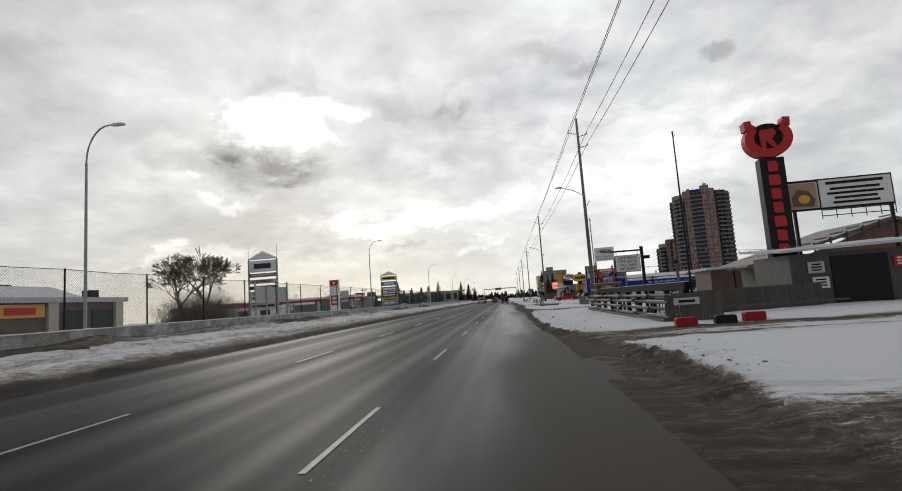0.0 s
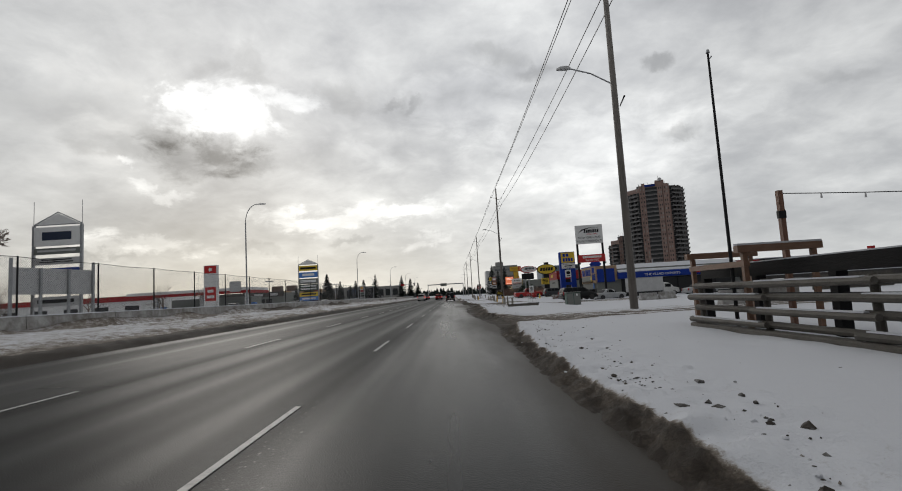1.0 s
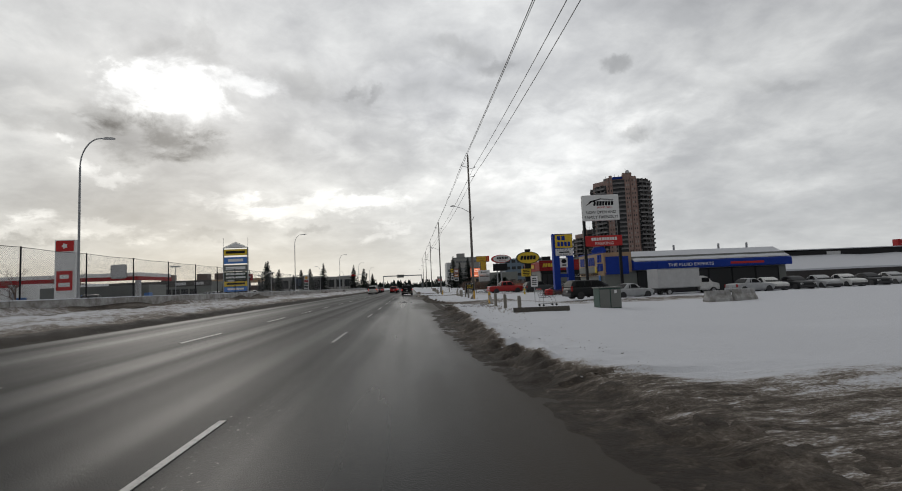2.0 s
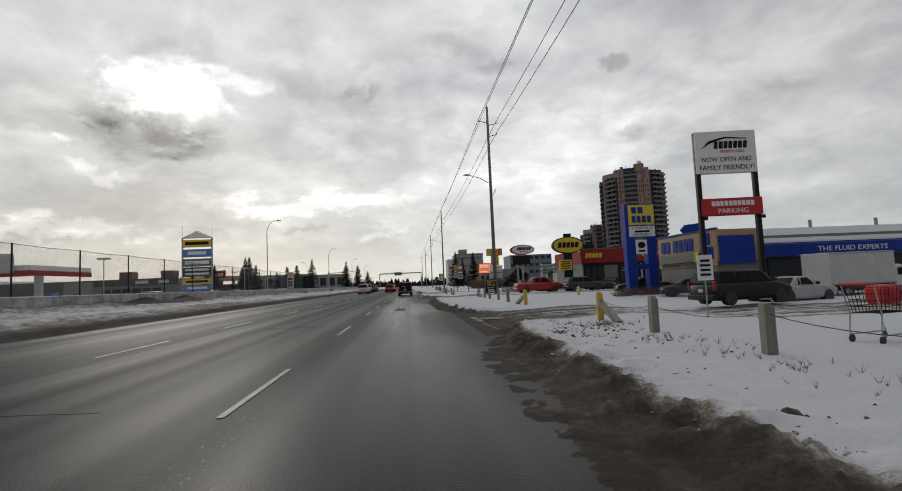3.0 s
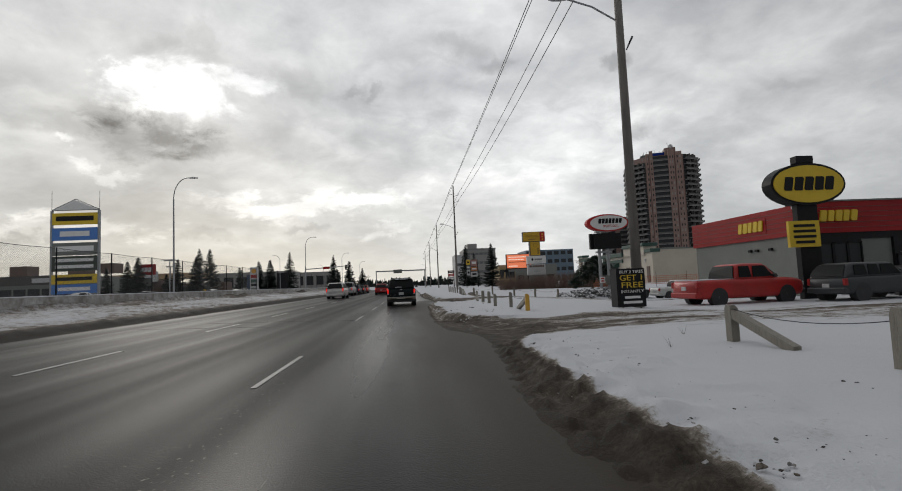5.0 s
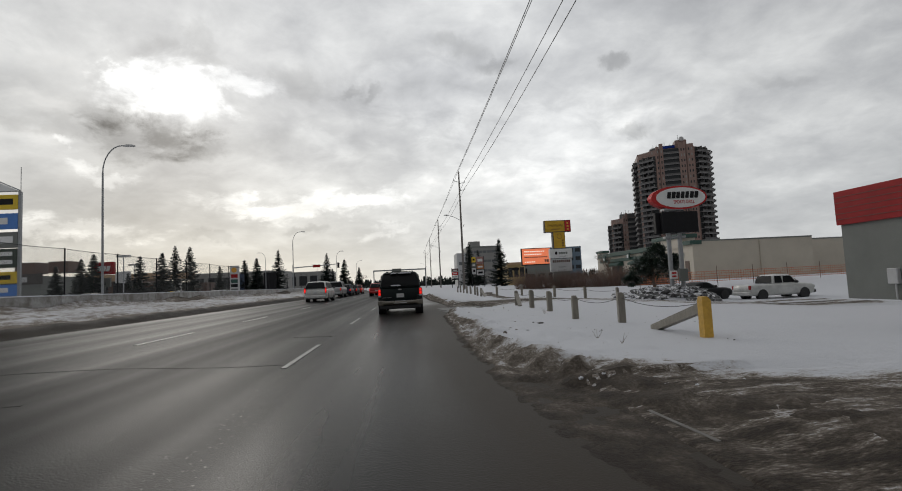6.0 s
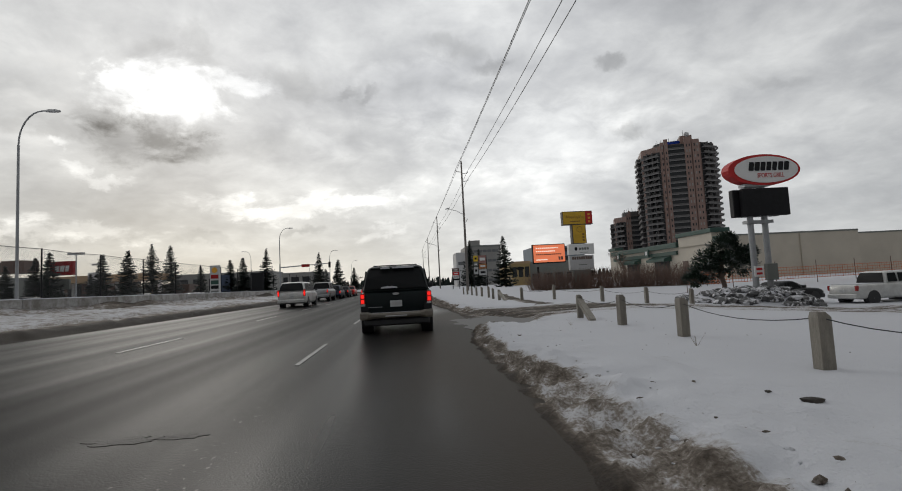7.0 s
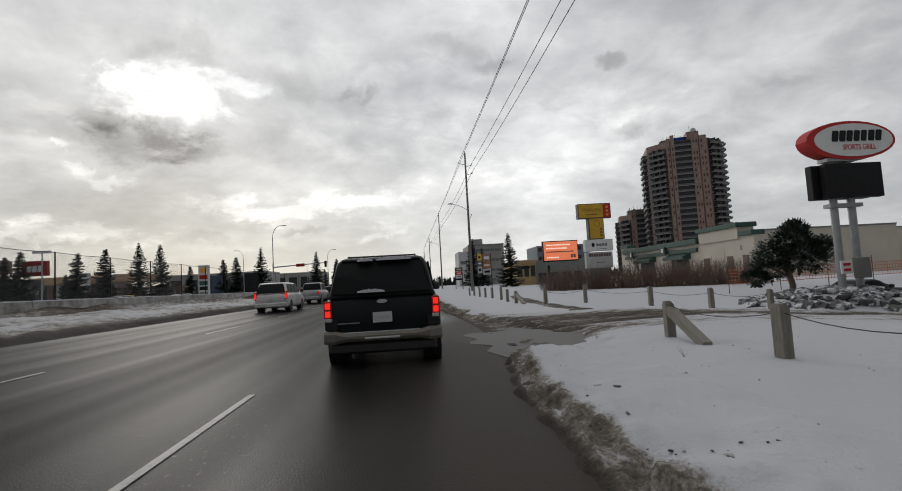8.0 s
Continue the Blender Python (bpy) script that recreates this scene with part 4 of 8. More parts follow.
def street_lamp(x, y):
    t = thing("street_lamp", "grey steel street lamp with a curved arm", "street lamp", x, y, 0.6, group="median street lamps")
    bm = bmesh.new()
    tube(bm, (0, 0, 0), (0, 0, 0.5), 0.16, 0.13, 10)
    tube(bm, (0, 0, 0.5), (0, 0, 10.95), 0.10, 0.07, 10)
    part("pole", bm, GALV, t)
    pts = [(1.45 * (1 - math.cos(a)), 0, 10.95 + 2.2 * math.sin(a)) for a in [i * math.pi / 16 for i in range(9)]]
    part("arm", pipe(bmesh.new(), pts + [(2.0, 0, 13.15)], 0.05, 8), GALV, t)
    bm = bmesh.new()
    loft(bm, [[(px, -h, 13.08), (px, h, 13.08), (px, h * 0.6, 13.08 + tz), (px, -h * 0.6, 13.08 + tz)] for px, h, tz in ((1.6, 0.06, 0.1), (1.85, 0.16, 0.15), (2.3, 0.17, 0.13), (2.5, 0.08, 0.08))])
    part("lamp_head", bm, GREYW, t)
    return t


lamp = street_lamp(-24.3, 12.2)
for x, y in ((-24.4, 75.9), (-24.4, 147.3), (-23.4, 209.7), (-23.0, 268.5), (-23.0, 330)):
    copy_thing(lamp, pose(x, y, 0.6 if y < 200 else 0.1))
for x, y in ((-31.9, 220.8), (-31.5, 282.0)):     # those of the other carriageway face away
    copy_thing(lamp, pose(x, y, 0.4, 0, 0, 180)).scale = (0.74, 0.74, 0.74)

# ---- utility poles and overhead wires ----
PX = 9.7


def utility_pole(y, lamp_arm=True):
    t = thing("utility_pole", "tall weathered wooden utility pole with insulators", "utility pole", PX, y, 0.05, group="roadside utility poles")
    part("shaft", tube(bmesh.new(), (0, 0, -0.3), (0, 0, 21.4), 0.22, 0.13, 12), POLEWOOD, t, smooth=True)
    for sx, z in ((-1, 19.65), (1, 19.35), (1, 18.05)):
        bm = bmesh.new()
        tube(bm, (0, 0, z - 0.1), (sx * 1.0, 0, z + 0.12), 0.045, 0.035, 6)
        br = part("bracket_arm", bm, BLACK, t)
        bm = bmesh.new()
        tube(bm, (sx * 1.0, 0, z + 0.1), (sx * 1.0, 0, z + 0.42), 0.06, 0.04, 8)
        part("insulator", bm, GREYW, br)
    bm = bmesh.new()
    tube(bm, (0, 0, 21.35), (0, 0, 21.75), 0.05, 0.035, 8)
    part("insulator", bm, GREYW, t)
    bm = bmesh.new()
    tube(bm, (0.24, 0, 11.2), (0.55, 0, 11.8), 0.03, 0.05, 6)
    part("cable_hook", bm, BLACK, t)
    if lamp_arm:
        bm = bmesh.new()
        pipe(bm, [(-0.18, 0, 12.55), (-1.2, 0, 13.15), (-2.5, 0, 13.55)], 0.04, 8)
        arm = part("lamp_arm", bm, GALV, t)
        bm = bmesh.new()
        loft(bm, [[(px, -h, 13.47), (px, h, 13.47), (px, h * 0.5, 13.47 + tz), (px, -h * 0.5, 13.47 + tz)] for px, h, tz in ((-2.3, 0.06, 0.1), (-2.55, 0.15, 0.2), (-2.9, 0.16, 0.16), (-3.1, 0.07, 0.07))])
        part("lamp_head", bm, GREYW, arm)
    return t


POLES = (-28.4, 42.4, 112.95, 195.5, 264, 332, 400)
up = utility_pole(POLES[1])
for y in POLES[:1] + POLES[2:]:
    copy_thing(up, pose(PX, y, 0.05))
wires = thing("overhead_wires", "black overhead cables sagging between wooden poles", "cables")
for dx, z, sag in ((0.0, 21.75, 0.2), (-1.0, 20.1, 0.4), (1.0, 19.8, 0.55), (1.0, 18.5, 0.7)):
    for a, b in zip(POLES, POLES[1:]):
        pts = [(PX + dx, a + (b - a) * i / 14, z - sag * 4 * (i / 14) * (1 - i / 14)) for i in range(15)]
        part("cable", pipe(bmesh.new(), pts, 0.032, 5), CABLE, wires)


# ---- trees and bushes ----
def leaf_mesh(name, tufts, mat):
    """Many small pointed leaves: rows of (place, way, length, width)."""
    verts, faces = [], []
    for p, d, ln, w in tufts:
        side = d.cross(Vector((0, 0, 1)))
        side = side.normalized() * w if side.length > 1e-3 else Vector((w, 0, 0))
        i = len(verts)
        verts += [p - side * 0.5, p + d * ln * 0.5 - side + Vector((0, 0, -w * 0.3)), p + d * ln, p + d * ln * 0.5 + side + Vector((0, 0, -w * 0.3))]
        faces.append((i, i + 1, i + 2, i + 3))
    me = bpy.data.meshes.new(name)
    me.from_pydata(verts, [], faces)
    me.materials.append(mat)
    return me


def spruce(height, seed):
    rn = random.Random(seed)
    t = thing("spruce_tree", "dark narrow spruce tree with snow-dusted boughs", "tree", group="roadside spruces")
    part("trunk", tube(bmesh.new(), (0, 0, -0.2), (0, 0, height * 0.97), height * 0.014, 0.02, 7), BARK, t)
    tufts = []
    z = height * 0.07
    while z < height * 0.99:
        f = 1 - z / height
        whorl = height * 0.285 * f ** 0.90 * rn.uniform(0.8, 1.12) + 0.12
        for k in range(rn.randint(10, 13)):
            a = rn.uniform(0, math.tau)
            r = whorl * rn.uniform(0.6, 1.1)
            out = Vector((math.cos(a), math.sin(a), 0))
            side = Vector((-out.y, out.x, 0))
            n = max(3, int(r / 0.14))
            dz = rn.uniform(-0.028, 0.028) * height
            for i in range(n):
                u = (i + 0.8) / n
                p = Vector((0, 0, z + dz)) + out * r * u + Vector((0, 0, -0.38 * r * u + 0.34 * r * u ** 3))
                for s in (-1, 1):
                    d = (out * rn.uniform(0.5, 0.9) + side * s * rn.uniform(0.4, 0.9) + Vector((0, 0, rn.uniform(-0.7, -0.1)))).normalized()
                    tufts.append((p, d, (0.24 + 0.45 * f) * rn.uniform(0.6, 1.0), rn.uniform(0.10, 0.17) + 0.07 * f))
        z += height * rn.uniform(0.030, 0.046) * (0.55 + 0.6 * f)
    ob = new("crown", leaf_mesh("crown", tufts, NEEDLES))
    ob.parent = t
    return t


DRYLEAF = material("withered_leaves", (0.12, 0.075, 0.045), 0.9, vary=0.4, scale=2, bump=0)


def bare_tree(x, y, z, height, seed, spread=0.55, depth=6, least=0.012, stems=4, leaves=0):
    rn = random.Random(seed)
    t = thing("bare_tree", "bare winter tree with brown spreading twigs", "tree", x, y, z)
    trunk, twigs, tufts = bmesh.new(), bmesh.new(), []

    def grow(p, d, ln, r, lev):
        q = p + d * ln
        r = max(r, least)
        tube(trunk if lev < 2 else twigs, p, q, r, max(r * 0.68, least * 0.7), 6 if lev < 2 else 4 if lev < 4 else 3)
        if leaves and lev >= depth - 2:
            for k in range(leaves):
                tufts.append((p + (q - p) * rn.random(), Vector((rn.gauss(0, 1), rn.gauss(0, 1), rn.gauss(0, 1))).normalized(), rn.uniform(0.10, 0.22), rn.uniform(0.04, 0.08)))
        if lev >= depth:
            return
        for k in range(rn.choice((2, 3, 3)) if lev else stems):
            v = (d + Vector((rn.gauss(0, spread), rn.gauss(0, spread), rn.gauss(0.05, 0.28)))).normalized()
            if not lev and stems > 4:
                a = k * math.tau / stems + rn.uniform(-0.3, 0.3)
                tilt = (0.12, 0.75, 0.35, 0.95)[k % 4]
                v = Vector((math.cos(a) * tilt, math.sin(a) * tilt, 1)).normalized()
            grow(q if k else p + d * ln * rn.uniform(0.6, 1), v, ln * (rn.uniform(0.62, 0.84) if lev or stems < 5 else 3.0), r * rn.uniform(0.5, 0.68), lev + 1)

    grow(Vector((0, 0, -0.2)), Vector((0, 0, 1)), height * (0.23 if stems < 5 else 0.075), height * 0.02, 0)
    part("trunk", trunk, BARK, t)
    part("crown", twigs, BARK, t)
    if tufts:
        ob = new("withered_leaves", leaf_mesh("withered_leaves", tufts, DRYLEAF))
        ob.parent = t
        tagged(ob, "clinging brown leaves", kind="stuff")
    return t


def bush(name, label, x, y, z, w, h, seed, n=260, mat=None, dp=None):
    rn = random.Random(seed)
    verts, faces = [], []
    dp = dp or w
    for k in range(n):
        bx, by = rn.uniform(-w / 2, w / 2), rn.uniform(-dp / 2, dp / 2)
        p = Vector((bx * 0.7, by * 0.7, 0))
        d = Vector((bx / w * 0.9 + rn.gauss(0, 0.25), by / dp * 0.9 + rn.gauss(0, 0.25), 1)).normalized()
        hh = h * rn.uniform(0.55, 1.0)
        for i in range(3):
            q = p + d * hh / 3
            side = Vector((rn.uniform(-1, 1), rn.uniform(-1, 1), 0)).normalized() * (0.014 - 0.003 * i)
            j = len(verts)
            verts += [p - side, p + side, q + side * 0.6, q - side * 0.6]
            faces.append((j, j + 1, j + 2, j + 3))
            p = q
            d = (d + Vector((rn.gauss(0, 0.25), rn.gauss(0, 0.25), 0.05))).normalized()
    me = bpy.data.meshes.new(name)
    me.from_pydata(verts, [], faces)
    me.materials.append(mat or TWIG)
    ob = tagged(new(name, me), label, "bush")
    ob.matrix_basis = pose(x, y, z)
    return ob


trees = [spruce(11.8, 1), spruce(9.0, 2), spruce(12.4, 3)]
spots = [(-50.0, 218.0, 2, 0.95), (-53.8, 234.5, 0, 1.10), (-37.3, 184.8, 1, 0.86), (-40.4, 184.6, 1, 0.82), (-47.0, 184.6, 1, 0.88), (-48.8, 184.7, 1, 0.81), (-40.3, 216.8, 1, 0.78), (-42.8, 241.0, 1, 1.08), (-38.6, 237.0, 1, 1.09), (-33.8, 239.5, 2, 0.95),
         (-23.4, 252.0, 2, 0.90), (-21.0, 272.0, 1, 1.16), (-19.5, 305.0, 1, 1.0), (-30.0, 306.0, 1, 1.0), (-51.6, 183.5, 1, 0.7), (-43.6, 187.5, 1, 0.55),
         (22.3, 228.0, 0, 0.98), (21.0, 279.0, 2, 1.22), (24.5, 283.0, 0, 1.05), (27, 360, 2, 1.1)]
for i, (x, y, k, s) in enumerate(spots):
    src = trees[int(k)]
    t = copy_thing(src, pose(x, y, 0.1 if x > 0 else 0.4, 0, 0, i * 47))
    t.scale = (s, s, s)
for t in trees:
    for c in list(t.children):
        bpy.data.objects.remove(c)
    bpy.data.objects.remove(t)
bare_tree(-48.6, 63.5, 0.6, 16.0, 5, 0.42, 7, 0.025, 4, 4)
bare_tree(-54.0, 64.6, 0.6, 15.5, 11, 0.48, 7, 0.025, 4, 4)
for k in range(6):
    bush("bare_thicket", "dense brown thicket under a bare tree", -54.2 + 1.75 * k, 63.0 + 0.8 * (k % 2), 0.5, 3.8, 4.4 + 2.6 * math.sin(math.pi * (k + 0.5) / 6), 120 + k, 700, BARK)
bare_tree(-62.0, 102.0, 0.6, 8.5, 8, 0.6, 5)
bare_tree(-55.0, 112.0, 0.6, 8.0, 12, 0.6, 5)
bare_tree(-42.0, 104.0, 0.6, 8.0, 17, 0.6, 5)
bare_tree(40.5, 205.0, 0.0, 9.0, 21, 0.6, 5)
bare_tree(62.0, 150.0, 0.0, 9.5, 23, 0.6, 5)
bare_tree(-24, 345.0, 0.0, 12.0, 27, 0.6, 5)
for k in range(9):
    bush("bare_hedge", "reddish bare twig hedge behind the snowy verge", 15.5 + 1.55 * k + rnd.uniform(-0.4, 0.4), 172 - 1.6 * k, -0.1, 3.6, 2.5 + 0.4 * rnd.random(), 50 + k, 640)
for k in range(5):
    bush("bare_shrub", "small bare brown shrub under a pylon sign", 16.2 + 0.9 * k, 94.3 + 0.3 * (k % 2), -0.3, 1.5, 0.95, 80 + k, 240)
bush("bare_shrub", "small bare brown shrub in the snow", 19.5, 93.0, -0.3, 1.0, 0.8, 95, 120, DRYGRASS)


def juniper(x, y, z):
    rn = random.Random(31)
    t = thing("juniper_tree", "dense dark evergreen with a bent trunk and snow on it", "tree", x, y, z)
    t.scale = (1.16, 1.16, 1.16)
    bm = bmesh.new()
    pipe(bm, [(0, 0, -0.2), (0.08, 0, 0.6), (-0.05, 0.05, 1.2), (0.1, 0, 2.2)], 0.12, 8)
    tube(bm, (0, 0, 0.9), (-0.9, 0.2, 1.5), 0.07, 0.03, 6)
    tube(bm, (0, 0, 1.1), (0.9, -0.2, 1.9), 0.07, 0.03, 6)
    part("trunk", bm, BARK, t)
    tufts = []
    for cx, cy, cz, r in ((-0.9, 0, 1.35, 0.75), (-0.4, 0.3, 1.9, 0.8), (0.2, 0, 2.5, 0.75), (0.7, -0.2, 2.1, 0.8), (1.2, 0.1, 1.6, 0.7), (0.1, -0.3, 1.7, 0.8), (-1.4, 0.1, 1.0, 0.5), (1.5, 0, 2.2, 0.45), (0.5, 0.1, 2.9, 0.45)):
        for k in range(900):
            d = Vector((rn.gauss(0, 1), rn.gauss(0, 1), rn.gauss(0, 0.7))).normalized()
            p = Vector((cx, cy, cz)) + Vector((d.x, d.y, d.z * 0.7)) * r * rn.uniform(0.45, 1.05)
            tufts.append((p, (d + Vector((0, 0, 0.35))).normalized(), rn.uniform(0.10, 0.22), rn.uniform(0.035, 0.075)))
    ob = new("crown", leaf_mesh("crown", tufts, JUNIPER))
    ob.parent = t


juniper(18.1, 141.4, -0.3)


# ---- vehicles ----
def rounded(ring_, cut=0.07):
    """A closed outline whose corners are cut by at most the given length."""
    out = []
    n = len(ring_)
    for k in range(n):
        a, p, b = Vector(ring_[k - 1]), Vector(ring_[k]), Vector(ring_[(k + 1) % n])
        for q in (a, b):
            d = q - p
            out.append(p + d * min(0.3, cut / max(d.length, 1e-6)))
    return out


def skin(bm, rings, between=3, cut=0.07):
    """A smooth skin over cross-sections: corners rounded, and eased along y without overshoot."""
    rs = [rounded(r, cut) for r in rings]
    ys = [r[0].y for r in rs]
    m = len(rs[0])

    def slopes(v):
        d = [(b - a) / (y1 - y0) for a, b, y0, y1 in zip(v, v[1:], ys, ys[1:])]
        return [d[0]] + [0.0 if a * b <= 0 else 2 * a * b / (a + b) for a, b in zip(d, d[1:])] + [d[-1]]

    cols = [[[r[k][c] for r in rs] for c in (0, 2)] for k in range(m)]
    tang = [[slopes(v) for v in col] for col in cols]
    out = []
    for i in range(len(rs) - 1):
        h = ys[i + 1] - ys[i]
        for q in range(between):
            t = q / between
            w = (2 * t ** 3 - 3 * t * t + 1, t ** 3 - 2 * t * t + t, -2 * t ** 3 + 3 * t * t, t ** 3 - t * t)
            out.append([(*(w[0] * cols[k][0][i] + w[1] * h * tang[k][0][i] + w[2] * cols[k][0][i + 1] + w[3] * h * tang[k][0][i + 1],), ys[i] + h * t,
                         w[0] * cols[k][1][i] + w[1] * h * tang[k][1][i] + w[2] * cols[k][1][i + 1] + w[3] * h * tang[k][1][i + 1]) for k in range(m)])
    out.append([tuple(p) for p in rs[-1]])
    return loft(bm, out)


def wheel(parent, x, y, r, w, mats=True):
    bm = bmesh.new()
    prof = [(r * 0.62, -w / 2), (r * 0.94, -w / 2), (r, -w * 0.35), (r, w * 0.35), (r * 0.94, w / 2), (r * 0.62, w / 2)]
    n = 18
    rings = [[bm.verts.new((px, q * math.cos(k * math.tau / n), q * math.sin(k * math.tau / n))) for q, px in prof] for k in range(n)]
    for k in range(n):
        for i in range(len(prof) - 1):
            bm.faces.new((rings[k][i], rings[k][i + 1], rings[(k + 1) % n][i + 1], rings[(k + 1) % n][i]))
    t = part("tyre", bm, RUBBER, parent, smooth=True)
    t.matrix_basis = pose(x, y, r)
    bm = bmesh.new()
    tube(bm, (-w * 0.38, 0, 0), (w * 0.38, 0, 0), r * 0.63, r * 0.63, 14)
    for k in range(5):
        a = k * math.tau / 5
        for s in (-1, 1):
            tube(bm, (s * w * 0.38, 0, 0), (s * w * 0.42, r * 0.6 * math.cos(a), r * 0.6 * math.sin(a)), r * 0.1, r * 0.07, 5)
    rim = part("rim", bm, RIM, t)
    return t


def ring(w, y, z0, zb, tuck=0.9, crown=0.0):
    """Half-rounded cross-section of a lower body."""
    return [(-w * tuck, y, z0), (w * tuck, y, z0), (w, y, z0 + 0.16), (w, y, zb - 0.16), (w * 0.955, y, zb - 0.02), (w * 0.8, y, zb + crown), (-w * 0.8, y, zb + crown), (-w * 0.955, y, zb - 0.02), (-w, y, zb - 0.16), (-w, y, z0 + 0.16)]


def cab_ring(w, y, zb, zt):
    h = zt - zb
    return [(-w, y, zb), (w, y, zb), (w * 0.955, y, zb + h * 0.45), (w * 0.87, y, zb + h * 0.9), (w * 0.76, y, zt), (-w * 0.76, y, zt), (-w * 0.87, y, zb + h * 0.9), (-w * 0.955, y, zb + h * 0.45)]


def vehicle(name, label, category, paint, x, y, z, rz, L, W, H, kind, lit=False, s=1.0, group="", second=None, clear=None, belt=None, rake=None):
    """A road vehicle whose front points to its own +y, resting at z. kind: suv, van, sedan or pickup."""
    t = thing(name, label, category, x, y, z, rz, group)
    t.scale = (s, s, s)
    w, h = W / 2, H
    clear = clear or (0.30 if kind in ("suv", "pickup") else 0.2)
    belt = belt or h * {"suv": 0.63, "van": 0.62, "pickup": 0.62, "sedan": 0.65}[kind]
    r = 0.38 if kind in ("suv", "pickup") else 0.32
    f = L / 2
    hood = belt * (0.97 if kind != "van" else 0.88)
    hood_y = {"suv": 0.22, "van": 0.28, "sedan": 0.18, "pickup": 0.24}[kind] * L
    bm = bmesh.new()
    secs = [(w * 0.86, -f, clear + 0.15, belt - 0.10), (w * 0.97, -f + 0.12, clear + 0.06, belt - 0.03), (w, -f + 0.45, clear, belt), (w, 0, clear, belt), (w, hood_y, clear, belt),
            (w * 0.99, f - 0.55, clear, hood - 0.02), (w * 0.95, f - 0.15, clear + 0.05, hood - 0.12), (w * 0.82, f, clear + 0.16, hood - 0.25)]
    skin(bm, [ring(a, b, c, d, crown=0.02) for a, b, c, d in secs])
    body = part("body", bm, paint, t, smooth=True)
    # cabin
    back = {"suv": -f + 0.06, "van": -f + 0.06, "sedan": -f * 0.55, "pickup": -f * 0.30}[kind]
    slope = {"suv": 0.42, "van": 0.35, "sedan": 0.62, "pickup": 0.22}[kind]
    slope = rake or slope
    front_top, front_base = hood_y - 0.75, hood_y + 0.12
    if kind == "pickup":
        front_top = hood_y - 0.6
    if kind == "van":
        front_top = hood_y - 0.95
    cw = w * 0.955
    bm = bmesh.new()
    lofted = [(cw * 0.97, back, belt - 0.03, belt + 0.02), (cw * 0.95, back + slope * 0.55, belt - 0.03, belt + (h - belt) * 0.62), (cw * 0.94, back + slope, belt - 0.03, h - 0.05), (cw * 0.95, back + slope + 0.35, belt - 0.03, h), (cw * 0.95, front_top, belt - 0.03, h - 0.02), (cw * 0.97, front_base, belt - 0.03, belt + 0.02)]
    skin(bm, [cab_ring(a, b, c, d) for a, b, c, d in lofted], 3, 0.05)
    cab = part("cabin", bm, paint, t, smooth=True)
    # glass
    gh = h - belt

    def quad(pts, nm="window", m=GLASS, par=cab):
        bm = bmesh.new()
        vs = [bm.verts.new(p) for p in pts]
        bm.faces.new(vs)
        n = (Vector(pts[1]) - Vector(pts[0])).cross(Vector(pts[2]) - Vector(pts[0])).normalized()
        ex = bmesh.ops.extrude_face_region(bm, geom=list(bm.faces))
        for v in ex["geom"]:
            if isinstance(v, bmesh.types.BMVert):
                v.co += n * 0.02
        return part(nm, bm, m, par)

    def rear_pt(u, v):
        """On the sloping rear face: u across, v up."""
        yy = back + slope * v
        zz = belt + 0.02 + (h - 0.05 - belt) * (v if v < 0.5 else v) * 1.0
        return (u * cw * (0.95 - 0.13 * v), yy - 0.035 - 0.02 * (1 - abs(2 * v - 1)) - 0.06 * (0.5 - abs(v - 0.5)), zz)

    quad([rear_pt(-0.93, 0.03), rear_pt(0.93, 0.03), rear_pt(0.93, 0.5), rear_pt(0.86, 0.90), rear_pt(-0.86, 0.90), rear_pt(-0.93, 0.5)], "rear_window")
    for sx in (-1, 1):
        ys = [back + slope * 0.9 + 0.12, (back + slope + front_top) / 2 - 0.25, (back + slope + front_top) / 2 + 0.45, front_top + 0.2] if kind in ("suv", "van") else [back + slope * 0.9, (back + front_top) / 2 + 0.1, front_top + 0.1]
        for a, b in zip(ys, ys[1:]):
            za, zb2 = belt + gh * 0.1, belt + gh * 0.82
            q = [(sx * cw * 0.952, a + 0.04, za), (sx * cw * 0.952, b - 0.04 + (0.35 if b == ys[-1] else 0), za), (sx * cw * 0.862, b - 0.04 - 0.05, zb2), (sx * cw * 0.862, a + 0.10, zb2)]
            quad(q if sx > 0 else q[::-1], "side_window")
    quad([(-cw * 0.9, front_base + 0.02, belt + 0.07), (-cw * 0.78, front_top + 0.08, h - 0.1), (cw * 0.78, front_top + 0.08, h - 0.1), (cw * 0.9, front_base + 0.02, belt + 0.07)][::-1], "windscreen")
    # lamps, bumpers, plate, mirrors
    for sx in (-1, 1):
        rise = 0.18 if kind == "van" else 0.0
        tl = part("tail_lamp", B(sx * w * 0.905 - 0.065, sx * w * 0.905 + 0.065, -f - 0.02, -f + 0.16, belt - 0.36, belt - 0.06 + rise, bevel=0.015), REDLENS, t, "lit red tail lamp" if lit else "red tail lamp")
        if lit:
            for z in (belt - 0.335, belt - 0.20):
                part("bulb", B(sx * w * 0.905 - 0.05, sx * w * 0.905 + 0.05, -f - 0.026, -f, z, z + 0.115 + rise * 0.7, bevel=0.012), LAMPRED, tl)
